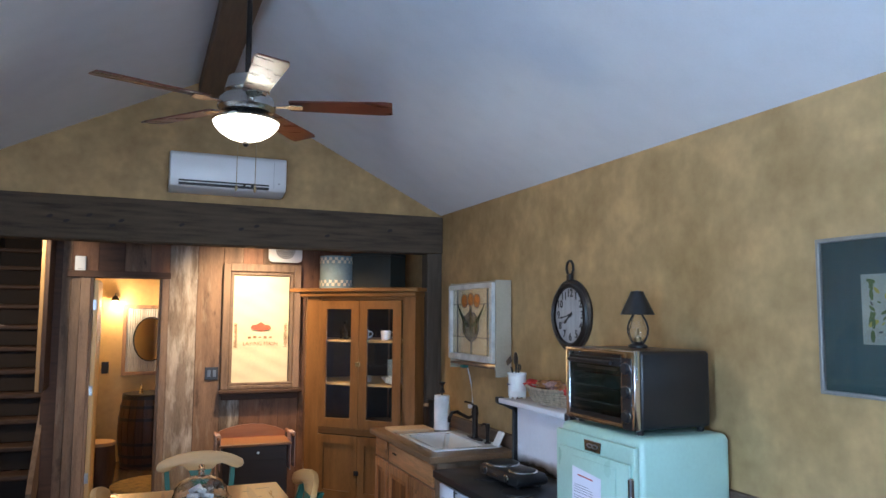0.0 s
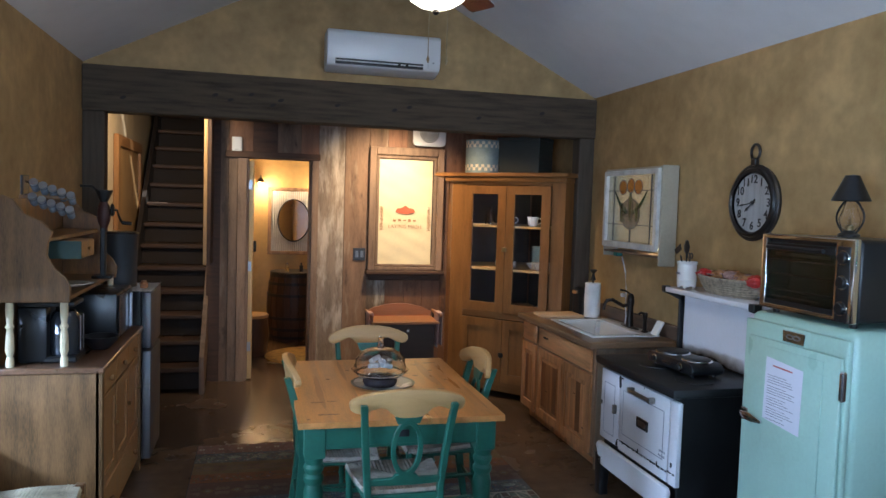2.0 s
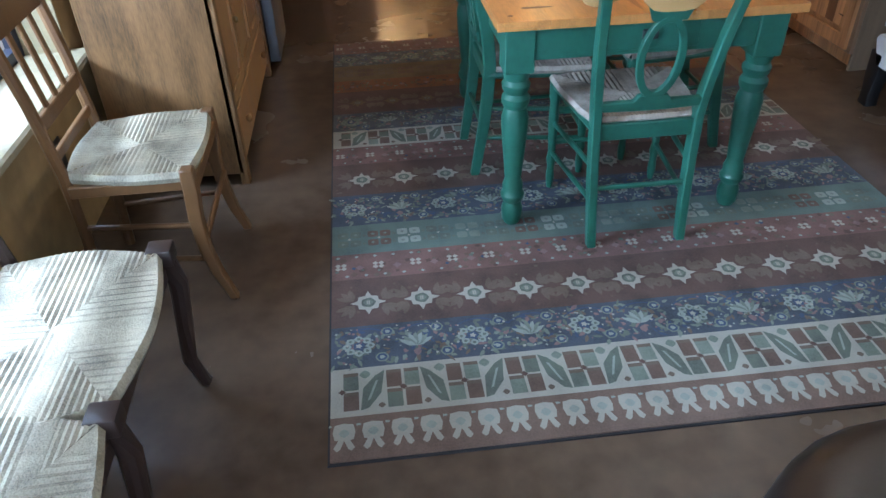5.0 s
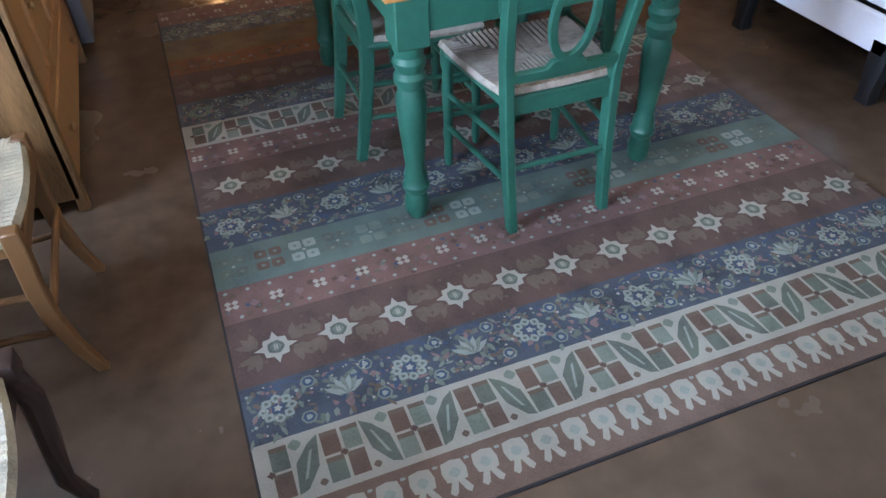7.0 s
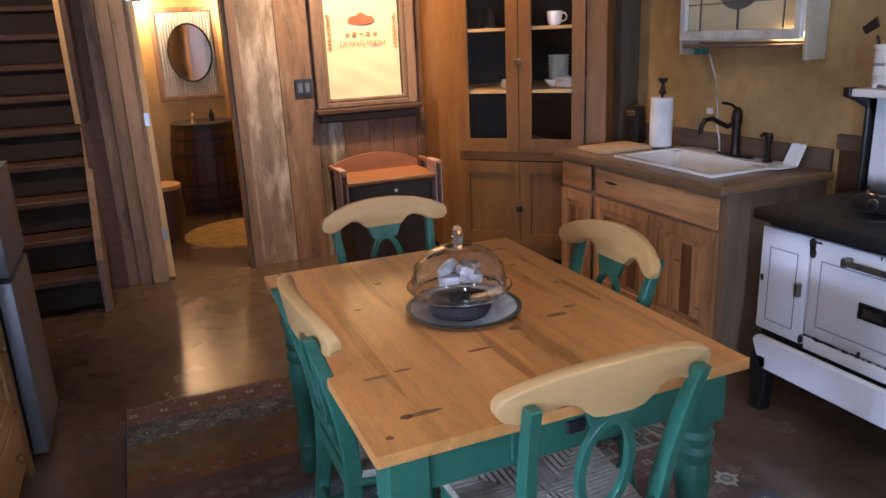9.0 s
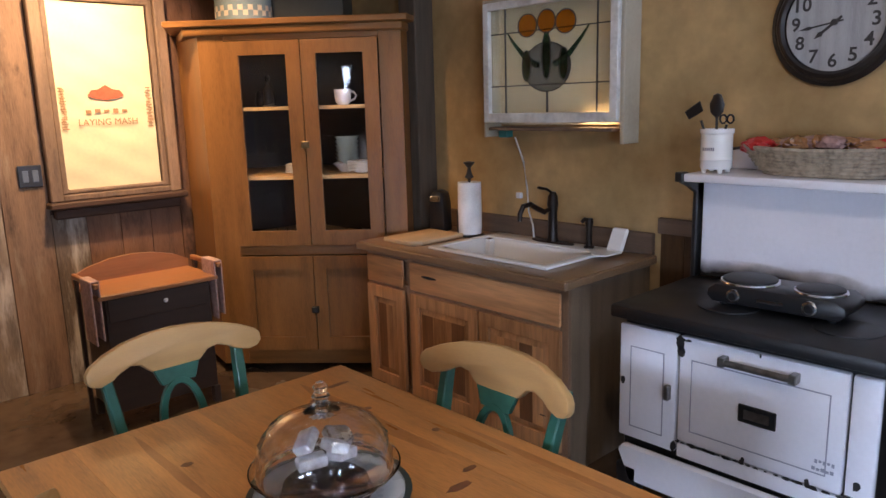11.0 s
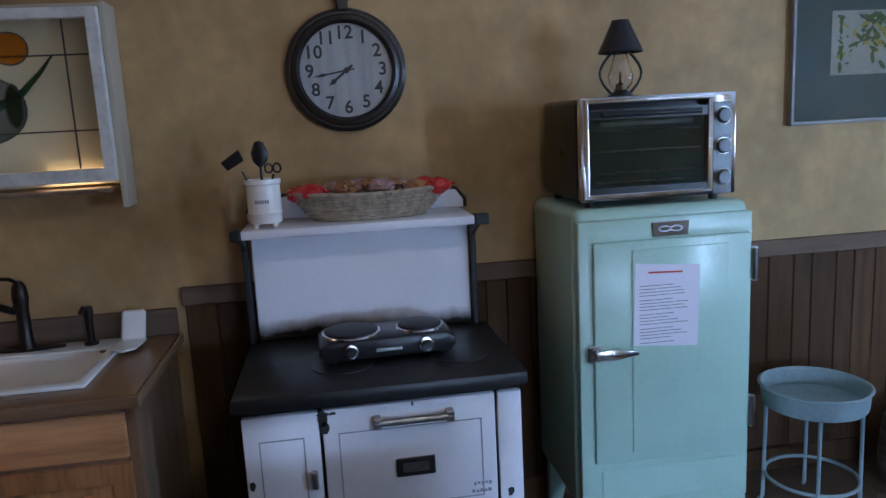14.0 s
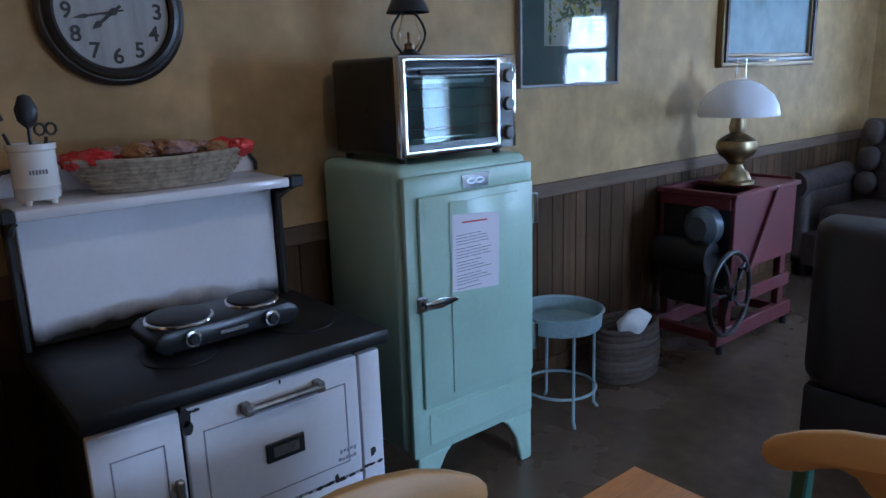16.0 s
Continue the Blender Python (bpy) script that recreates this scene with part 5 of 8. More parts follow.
ov = thing("toaster_oven", "large chrome and black countertop toaster oven on the refrigerator", "toaster oven", (0.065, -0.014, 0))
part("shell", soften(box(bmnew(), 2.715, 3.32, 1.308, 3.10, 3.855, 1.645), 0.02, 3), black, ov, "black metal shell")
part("front_frame", soften(ring(bmnew(), [(-3.857, 1.308), (-3.312, 1.308), (-3.312, 1.648), (-3.857, 1.648)], [(-3.825, 1.332), (-3.41, 1.332), (-3.41, 1.625), (-3.825, 1.625)], -0.01, 0.022, face_x(2.70)), 0.006, 2), chrome, ov, "chrome front frame")
part("cavity", box(bmnew(), 2.712, 3.411, 1.326, 2.7145, 3.824, 1.609), mat("oven_dark", (0.09, 0.13, 0.12), 0.3, 0.6), ov)
for z in (1.40, 1.47, 1.535):
    part("rack", cyl(bmnew(), (2.7, 3.43, z), (2.7, 3.81, z), 0.004, n=6), chrome, ov)
part("element", bbox(2.695, 3.46, 1.552, 2.705, 3.78, 1.566, 0.002), steel, ov, "bright heating element")
part("crumb_tray", bbox(2.69, 3.50, 1.365, 2.71, 3.80, 1.372, 0.002), chrome, ov, "bright crumb tray")
dr = part("glass_door", box(bmnew(), 2.684, 3.412, 1.34, 2.689, 3.823, 1.60), glass("smoked_glass", (0.5, 0.55, 0.54)), ov, "dark glass door")
part("door_rail", bbox(2.68, 3.412, 1.575, 2.6835, 3.823, 1.608, 0.001), black, dr)
part("door_rail", bbox(2.68, 3.412, 1.326, 2.6835, 3.823, 1.352, 0.001), black, dr)
part("handle", cyl(bmnew(), (2.655, 3.45, 1.59), (2.655, 3.79, 1.59), 0.009), black, dr, "black door handle")
for y in (3.46, 3.78):
    part("handle_stem", cyl(bmnew(), (2.655, y, 1.59), (2.68, y, 1.59), 0.006, n=8), chrome, dr)
part("control_panel", bbox(2.676, 3.33, 1.31, 2.6775, 3.395, 1.615, 0), black, ov, "black control panel")
for z in (1.57, 1.47, 1.365):
    k = part("knob", solid(bmnew(), [(0.026, 0), (0.024, 0.015), (0.02, 0.018)], 20, Matrix.Translation((2.676, 3.362, z)) @ pose(0, 0, 0, 0, -90)), black, ov, "black knob ringed in chrome")
    part("knob_ring", lathe(bmnew(), [(0.0262, 0.0), (0.03, 0.0), (0.029, 0.006), (0.0262, 0.006)], 20, Matrix.Translation((2.676, 3.362, z)) @ pose(0, 0, 0, 0, -90)), chrome, k)
for x in (2.74, 3.07):
    for y in (3.36, 3.81):
        part("foot", solid(bmnew(), [(0.015, 1.2855), (0.018, 1.309)], 10, None, x, y), black, ov)

la = thing("lantern_lamp", "black tin lantern lamp with a cone shade and glass globe", "lamp", (2.995, 3.60, 1.646))
part("base", solid(bmnew(), [(0.045, 0), (0.045, 0.012), (0.03, 0.02), (0.02, 0.03)], 20), black_iron, la)
for k in range(2):
    a = k * math.pi + math.pi / 2
    part("hoop_arm", tube(bmnew(), [((0.03 + 0.048 * math.sin(math.pi * s)) * math.cos(a), (0.03 + 0.048 * math.sin(math.pi * s)) * math.sin(a), 0.012 + 0.15 * s) for s in np.linspace(0, 1, 9)], 0.005, 6), black_iron, la)
part("globe", lathe(bmnew(), [(0.02, 0.025), (0.04, 0.05), (0.045, 0.08), (0.03, 0.12), (0.022, 0.16), (0.02, 0.16), (0.028, 0.12), (0.043, 0.08), (0.038, 0.05), (0.018, 0.027)], 20), clear, la)
part("burner", solid(bmnew(), [(0.018, 0.025), (0.018, 0.05), (0.006, 0.055), (0.006, 0.09)], 12), brass, la)
part("shade", lathe(bmnew(), [(0.078, 0.158), (0.080, 0.160), (0.038, 0.25), (0.03, 0.27), (0.0, 0.275), (0.0, 0.268), (0.028, 0.262), (0.072, 0.162)], 28), black_iron, la)

# ---- clock ----
cl = thing("wall_clock", "round black wall clock with a white planked face and hanging loop", "clock", (3.248, 4.565, 1.800))
M = face_x(0)
part("rim", lathe(bmnew(), [(0.168, 0.0), (0.216, 0.0), (0.222, 0.018), (0.208, 0.028), (0.202, 0.028), (0.194, 0.042), (0.180, 0.046), (0.170, 0.035)], 56, M), mat("black_clock_rim", (0.018, 0.014, 0.012), 0.35, var=0.3), cl)
part("dial", solid(bmnew(), [(0.169, 0.012), (0.169, 0.020)], 56, M), mat("whitewashed_boards", (0.36, 0.36, 0.36), 0.6, var=0.3, scale=2.4, stretch=(14, 14, 1.0)), cl, "whitewashed planked dial")
num = mat("dark_numeral", (0.035, 0.032, 0.032), 0.6)
for k in range(1, 13):
    a = math.radians(90 - 30 * k)
    for j, digit in enumerate(str(k)):
        off = (j - 0.5) * 0.034 if k > 9 else 0.0
        o = words(digit, 0.066, M @ Matrix.Translation((0.134 * math.cos(a) + off, 0.134 * math.sin(a), 0.0215)), num, cl, "numeral", 0.0008, 0.0012)
for hrs, L, W, nm in ((8.72, 0.085, 0.009, "hour_hand"), (8.68, 0.125, 0.006, "minute_hand")):
    a = math.radians(90 - 30 * hrs) if nm == "hour_hand" else math.radians(90 - 6 * 43.4)
    if nm == "hour_hand":
        a = math.radians(90 - 30 * 7.72)
    R = M @ pose(0, 0, 0, 0, 0, math.degrees(a))
    part(nm, plate(bmnew(), [(-0.03, -W / 2), (L * 0.6, -W / 2), (L * 0.7, -W * 1.1), (L, 0), (L * 0.7, W * 1.1), (L * 0.6, W / 2), (-0.03, W / 2)], 0.023 + (0.003 if nm[0] == "m" else 0), 0.025 + (0.003 if nm[0] == "m" else 0), R), num, cl)
part("hub", solid(bmnew(), [(0.011, 0.02), (0.011, 0.031)], 14, M), num, cl)
part("crown_stem", bbox(-0.035, -0.022, 0.212, -0.005, 0.022, 0.255, 0.006), MATS["black_clock_rim"], cl)
part("hanging_loop", tube(bmnew(), [(-0.02, 0.038 * math.cos(a), 0.29 + 0.045 * math.sin(a)) for a in np.linspace(0, 2 * math.pi, 20, False)], 0.008, 8, True), MATS["black_clock_rim"], cl)

# ---- picture and painting ----
pc = thing("framed_print", "small botanical print in a wide blue-grey mat and thin frame", "picture", (3.248, 0, 0))
part("frame", soften(ring(bmnew(), [(-2.78, 1.505), (-2.03, 1.505), (-2.03, 2.10), (-2.78, 2.10)], [(-2.765, 1.52), (-2.045, 1.52), (-2.045, 2.085), (-2.765, 2.085)], 0, 0.03, face_x(0)), 0.003), mat("grey_wood_frame", (0.2, 0.185, 0.17), 0.4), pc)
part("backing", box(bmnew(), -0.012, 2.046, 1.521, -0.004, 2.764, 2.084), mat("blue_grey_mat", (0.075, 0.12, 0.118), 0.8, var=0.06), pc, "blue-grey mat")
part("print", box(bmnew(), -0.0135, 2.175, 1.70, -0.0125, 2.60, 1.955), mat("pale_print_paper", (0.42, 0.43, 0.36), 0.8), pc, "pale print sheet")
rnd = random.Random(33)
for nm, c, n in (("foliage_green", (0.10, 0.15, 0.05), 110), ("blossom_yellow", (0.42, 0.36, 0.08), 26), ("branch_grey", (0.12, 0.12, 0.11), 12)):
    bm = bmnew()
    for k in range(n):
        y, z = rnd.gauss(2.38, 0.10), rnd.gauss(1.855, 0.06)
        r = rnd.uniform(0.008, 0.026)
        y, z = min(max(y, 2.21), 2.56), min(max(z, 1.73), 1.93)
        d = {"f": 0.0005, "b": 0.0009}[nm[0]] + k * 0.00001
        a0 = rnd.uniform(0, 3)
        plate(bm, [(-y + r * math.cos(a0) * math.cos(a) - 0.4 * r * math.sin(a0) * math.sin(a), z + r * math.sin(a0) * math.cos(a) + 0.4 * r * math.cos(a0) * math.sin(a)) for a in np.linspace(0, 5.5, 7)], d, d + 0.0002, face_x(-0.0135))
    part(nm.split("_")[0], bm, mat(nm, c, 0.8, var=0.3), pc, "", 0)
part("glazing", box(bmnew(), -0.021, 2.046, 1.521, -0.019, 2.764, 2.084), clear, pc, "glass front")
pa = thing("framed_painting", "misty blue landscape painting in a gilt and dark frame", "picture", (3.248, 0, 0))
for k, (o, i, d0, d1, m, nm) in enumerate(((0.0, 0.03, 0.0, 0.045, mat("dark_gilt", (0.13, 0.085, 0.035), 0.35, 0.6, var=0.3), "outer_frame"), (0.03, 0.06, 0.0, 0.055, mat("dark_frame", (0.035, 0.03, 0.028), 0.3), "middle_frame"), (0.06, 0.085, 0.0, 0.04, MATS["dark_gilt"], "inner_frame"))):
    f = lambda s: [(-1.03 + s, 1.57 + s), (0.23 - s, 1.57 + s), (0.23 - s, 2.34 - s), (-1.03 + s, 2.34 - s)]
    part(nm, soften(ring(bmnew(), f(o), f(i), d0, d1, face_x(0)), 0.004, 2), m, pa)
part("canvas", box(bmnew(), -0.02, -0.144, 1.656, -0.012, 0.944, 2.254), mat("misty_blue_paint", (0.16, 0.24, 0.27), 0.5, var=0.4, scale=3, fine=12, dark=(0.08, 0.15, 0.15)), pa, "misty blue landscape")
part("title_plate", bbox(-0.058, 0.36, 1.60, -0.0552, 0.46, 1.615, 0), brass, pa)

# ---- wainscot and chair rail ----
structure("chair_rail", bbox(3.222, YS, 0.965, 3.249, 5.24, 1.035, 0.004), rail_wood, "greyish wooden chair rail")
structure("baseboard", bbox(3.226, YS, 0.0, 3.249, 5.24, 0.10, 0.004), wain, "dark baseboard")
east = bpy.data.objects["wall_east"]
y, k, cache = YS, 0, {}
rnd = random.Random(9)
while y < 5.20:
    w = rnd.choice((0.085, 0.10, 0.115))
    if w not in cache:
        cache[w] = mesh("wainscot_board", bbox(3.234, 0.0015, 0.1, 3.2495, w - 0.0015, 0.965, 0.003), wain, 0)
    ob = new("wainscot_board", cache[w])
    ob.location, ob.parent = (0, y, 0), east
    y += w

# ---- enamel stool, basket, corn sheller, oil lamp ----
es = thing("metal_stool", "round pale blue painted metal basin stand on four thin legs", "stand", (2.90, 2.86, 0))
pale_blue = mat("pale_blue_paint", (0.27, 0.36, 0.38), 0.45, var=0.25, scale=9, bump=0.15)
part("tray", lathe(bmnew(), [(0, 0.44), (0.185, 0.44), (0.19, 0.45), (0.195, 0.515), (0.205, 0.52), (0.195, 0.525), (0.185, 0.515), (0.18, 0.455), (0, 0.453)], 36), pale_blue, es, "deep round tray")
for k in range(4):
    a = math.pi / 4 + k * math.pi / 2 + 0.3
    c, s = math.cos(a), math.sin(a)
    part("leg", tube(bmnew(), [(0.17 * c, 0.17 * s, 0.45), (0.175 * c, 0.175 * s, 0.03), (0.195 * c, 0.195 * s, 0.006)], 0.008, 8), pale_blue, es)
part("foot_ring", tube(bmnew(), [(0.17 * math.cos(a), 0.17 * math.sin(a), 0.14) for a in np.linspace(0, 2 * math.pi, 32, False)], 0.007, 6, True), pale_blue, es)
wb = thing("woven_bag", "striped woven floor basket with a white cloth hanging over its rim", "basket", (2.975, 2.25, 0))
wb.scale = (1, 1, 1.15)
straw = mat("striped_straw", (0.075, 0.05, 0.038), 0.85, var=0.4, scale=24, bump=0.6)
pale_straw = mat("pale_straw", (0.105, 0.078, 0.062), 0.85, var=0.4, scale=24, bump=0.6)
for j in range(9):
    z = 0.015 + 0.028 * j
    rx = 0.165 + 0.022 * math.sin(math.pi * (0.2 + 0.7 * j / 8))
    part("coil", tube(bmnew(), [(rx * 0.78 * math.cos(a), rx * 1.12 * math.sin(a), z) for a in np.linspace(0, 2 * math.pi, 28, False)], 0.0155, 7, True), pale_straw if j in (2, 3, 6) else straw, wb)
part("bottom", plate(bmnew(), arc(0, 0, 0.13, 0, 345, 23, 0.18), 0.003, 0.02), straw, wb)
bm = bmnew()
bmesh.ops.create_icosphere(bm, subdivisions=3, radius=1)
for v in bm.verts:
    f = 1 + 0.35 * noise.noise(v.co * 1.3) + 0.1 * noise.noise(v.co * 4)
    v.co = Vector((-0.09 + v.co.x * 0.06 * f, 0.05 + v.co.y * 0.10 * f, 0.275 + v.co.z * 0.06 * f))
part("cloth", bm, mat("white_cloth", (0.62, 0.62, 0.62), 0.9, bump=0.4), wb, "crumpled white cloth", 80)
red = mat("worn_red_paint", (0.10, 0.013, 0.018), 0.55, var=0.6, scale=8, fine=30, dark=(0.09, 0.02, 0.025), bump=0.4)
cs = thing("corn_sheller", "antique red wooden corn sheller with an iron flywheel", "farm machine", (2.97, 1.34, 0))
cs.scale = (1, 1, 1.1)
for x in (-0.22, 0.17):
    part("sled_runner", bbox(x, -0.50, 0.045, x + 0.05, 0.38, 0.13, 0.006), red, cs)
for y in (-0.45, 0.30):
    part("cross_bar", bbox(-0.17, y, 0.06, 0.169, y + 0.05, 0.11, 0.004), red, cs)
    for x in (-0.21, 0.18):
        part("caster", solid(bmnew(), [(0.022, 0.0), (0.022, 0.044)], 10, None, x, y + 0.02), black_iron, cs)
for y in (-0.40, 0.22):
    for x in (-0.21, 0.165):
        part("post", bbox(x, y, 0.131, x + 0.045, y + 0.06, 0.80, 0.004), red, cs)
for x in (-0.235, 0.211):
    part("side_board", bbox(x, -0.42, 0.42, x + 0.022, 0.29, 0.80, 0.004), red, cs)
    part("side_rail", bbox(x + 0.002, -0.42, 0.24, x + 0.02, 0.29, 0.31, 0.004), red, cs)
part("hopper_end", bbox(-0.212, 0.282, 0.74, 0.21, 0.30, 0.80, 0.004), red, cs)
part("shelling_plate", bbox(-0.212, 0.27, 0.32, 0.21, 0.285, 0.739, 0.004), black_iron, cs, "black iron shelling plate")
part("drive_drum", cyl(bmnew(), (-0.16, 0.37, 0.50), (0.17, 0.37, 0.50), 0.085, n=20), black_iron, cs, "dark iron drum")
part("hopper_end", bbox(-0.212, -0.43, 0.45, 0.21, -0.41, 0.84, 0.004), red, cs)
for a, b in (((-0.25, -0.44, 0.801), (0.24, -0.06, 0.825)), ((-0.25, -0.06, 0.801), (-0.21, 0.31, 0.825)), ((0.2, -0.06, 0.801), (0.24, 0.31, 0.825)), ((-0.209, 0.27, 0.801), (0.199, 0.31, 0.825))):
    part("top_board", bbox(*a, *b, 0.003), red, cs)
part("brace", bbox(-0.258, -0.02, 0, -0.238, 0.02, 0.50, 0.003, Matrix.Translation((0, 0.12, 0.40)) @ pose(0, 0, 0, 35)), red, cs)
WH = Matrix.Translation((-0.27, 0.36, 0.34)) @ pose(0, 0, 0, 0, 90) @ pose(0, 0, 0, 0, 0, 10)
wheel = part("flywheel", tube(bmnew(), [WH @ Vector((0.21 * math.cos(a), 0.21 * math.sin(a), 0)) for a in np.linspace(0, 2 * math.pi, 36, False)], 0.014, 8, True), black_iron, cs, "iron flywheel")
for k in range(5):
    a = 2 * math.pi * k / 5
    part("spoke", tube(bmnew(), [WH @ Vector((0.03 * math.cos(a), 0.03 * math.sin(a), 0)), WH @ Vector((0.12 * math.cos(a + 0.18), 0.12 * math.sin(a + 0.18), 0)), WH @ Vector((0.2 * math.cos(a), 0.2 * math.sin(a), 0))], 0.009, 6), black_iron, wheel)
part("hub", solid(bmnew(), [(0.035, -0.03), (0.035, 0.03)], 14, WH), black_iron, wheel)
part("axle", cyl(bmnew(), (-0.30, 0.36, 0.34), (0.21, 0.36, 0.34), 0.014), black_iron, cs)
part("crank", tube(bmnew(), [(-0.30, 0.36, 0.34), (-0.30, 0.32, 0.47), (-0.34, 0.32, 0.47)], 0.012, 8), black_iron, cs)
part("gear_box", solid(bmnew(), [(0.07, 0.0), (0.10, 0.03), (0.10, 0.10), (0.06, 0.14)], 18, Matrix.Translation((-0.10, 0.302, 0.66)) @ pose(0, 0, 0, -90)), mat("grey_iron", (0.10, 0.12, 0.14), 0.4, 0.5), cs, "grey iron gear housing")
part("chute", bbox(-0.15, 0.30, 0.25, 0.15, 0.40, 0.52, 0.01), black_iron, cs, "black iron chute")
lm = thing("oil_lamp", "brass oil lamp with a white glass dome shade and chimney", "oil lamp", (2.95, 1.26, 0.909))
lm.scale = (1.3, 1.3, 1.24)
part("base", solid(bmnew(), [(0.085, 0), (0.085, 0.012), (0.07, 0.02), (0.06, 0.05), (0.04, 0.065), (0.03, 0.09), (0.045, 0.11)], 28), brass, lm)
part("font", solid(bmnew(), [(0.04, 0.11), (0.075, 0.135), (0.088, 0.17), (0.082, 0.20), (0.05, 0.225), (0.03, 0.235)], 28), brass, lm)
part("burner", solid(bmnew(), [(0.03, 0.236), (0.038, 0.26), (0.03, 0.30), (0.035, 0.32)], 20), brass, lm)
part("shade", lathe(bmnew(), [(0.17, 0.315), (0.172, 0.32), (0.165, 0.36), (0.14, 0.41), (0.09, 0.455), (0.04, 0.475), (0.04, 0.47), (0.088, 0.45), (0.136, 0.406), (0.16, 0.36), (0.167, 0.32)], 36), glass("milk_glass", (0.85, 0.84, 0.86), 0.35), lm, "white milk glass dome")
MATS["milk_glass"].node_tree.nodes["Principled BSDF"].inputs["Transmission Weight"].default_value = 0.15
part("chimney", lathe(bmnew(), [(0.028, 0.32), (0.034, 0.38), (0.024, 0.44), (0.024, 0.57), (0.022, 0.57), (0.022, 0.44), (0.032, 0.38), (0.026, 0.32)], 20), clear, lm)


# ---- armchairs ----
def armchair(at, turn, m, group=""):
    t = thing("armchair", "dark tufted upholstered armchair with rolled arms" if m is not leather else "large dark brown leather armchair seen from behind", "armchair", at, turn, group)
    part("seat_cushion", soften(box(bmnew(), -0.30, -0.30, 0.30, 0.30, 0.30, 0.46), 0.05, 4), m, t, "", 60)
    part("base", soften(box(bmnew(), -0.38, -0.34, 0.08, 0.38, 0.38, 0.29), 0.02, 2), m, t)
    part("back", soften(box(bmnew(), -0.38, 0.22, 0.30, 0.38, 0.42, 1.00, pose(0, 0, 0, -6)), 0.06, 4), m, t, "", 60)
    for i in range(4):
        for j in range(3):
            bm = bmnew()
            bmesh.ops.create_icosphere(bm, subdivisions=2, radius=0.085, matrix=Matrix.Translation((-0.26 + 0.173 * i, 0.235 + 0.02 * j, 0.56 + 0.16 * j)) @ Matrix.Diagonal((1, 0.5, 0.95, 1)))
            part("tuft", bm, m, t, "", 80)
    for s in (-1, 1):
        part("arm", soften(box(bmnew(), s * 0.43 - 0.07, -0.34, 0.10, s * 0.43 + 0.07, 0.36, 0.58), 0.05, 4), m, t, "", 60)
        part("arm_roll", cyl(bmnew(), (s * 0.44, -0.36, 0.58), (s * 0.44, 0.3, 0.60), 0.085, n=20), m, t, "", 60)
        for y in (-0.28, 0.34):
            part("foot", solid(bmnew(), [(0.02, 0), (0.03, 0.08)], 10, None, s * 0.38, y), black, t)
    return t


tuft = mat("dark_mottled_upholstery", (0.075, 0.055, 0.05), 0.6, var=0.5, scale=14, bump=0.4)
armchair((2.70, -0.45, 0), 172, tuft).scale = (1.1, 1.0, 1.2)
sofa = thing("leather_loveseat", "dark brown leather loveseat with rounded arms, seen from behind", "sofa", (1.27, 1.96, 0))
bm = plate(bmnew(), arc(0.58, 0.30, 0.18, 0, 90, 8) + arc(-0.58, 0.30, 0.18, 90, 180, 8) + [(-0.75, 0.2), (0.75, 0.2)], 0.30, 0.985)
part("back", soften(bm, 0.06, 4), leather_red, sofa, "", 60)
part("base", soften(box(bmnew(), -0.72, -0.42, 0.07, 0.72, 0.44, 0.299), 0.02, 2), leather_red, sofa)
for s in (-1, 1):
    part("arm", soften(box(bmnew(), s * 0.66 - 0.1, -0.46, 0.10, s * 0.66 + 0.1, 0.19, 0.66), 0.07, 5), leather_red, sofa, "", 60)
    part("seat_cushion", soften(box(bmnew(), s * 0.275 - 0.27, -0.44, 0.30, s * 0.275 + 0.27, 0.19, 0.47), 0.05, 4), leather_red, sofa, "", 60)
    part("back_cushion", soften(box(bmnew(), s * 0.275 - 0.27, 0.0, 0.475, s * 0.275 + 0.27, 0.195, 0.92), 0.06, 4), leather_red, sofa, "", 60)
    for y in (-0.36, 0.36):
        part("foot", solid(bmnew(), [(0.02, 0), (0.028, 0.07)], 10, None, s * 0.62, y), black, sofa)

# ---- rug ----
rug = thing("area_rug", "large striped oriental-pattern rug in rust, blue and green", "rug")
def pile(name, c, k=0.45):
    return mat(name, tuple(0.8 * v for v in c), 0.95, var=k, scale=9, fine=240, bump=0.6)
P = {"brown": pile("rug_brown", (0.185, 0.12, 0.09)), "cream": pile("rug_cream", (0.40, 0.38, 0.32), 0.2), "blue": pile("rug_blue", (0.068, 0.082, 0.108), 0.6), "dark": pile("rug_dark", (0.115, 0.068, 0.056)),
     "red": pile("rug_red", (0.19, 0.105, 0.088)), "green": pile("rug_green", (0.12, 0.17, 0.15), 0.35), "grey": pile("rug_greyblue", (0.10, 0.11, 0.12), 0.6), "tan": pile("rug_tan", (0.16, 0.115, 0.06)),
     "orange": pile("rug_orange", (0.21, 0.09, 0.04)), "sage": pile("rug_sage", (0.19, 0.225, 0.185)), "pale": pile("rug_pale_sage", (0.29, 0.33, 0.29), 0.3), "leaf": pile("rug_leafbrown", (0.155, 0.115, 0.085)),
     "moss": pile("rug_moss", (0.13, 0.155, 0.125)), "redbrown": pile("rug_redbrown", (0.15, 0.095, 0.072)), "rose": pile("rug_rose", (0.24, 0.15, 0.145)), "indigo": pile("rug_indigo", (0.055, 0.085, 0.15))}
RX0, RX1 = 0.09, 2.12
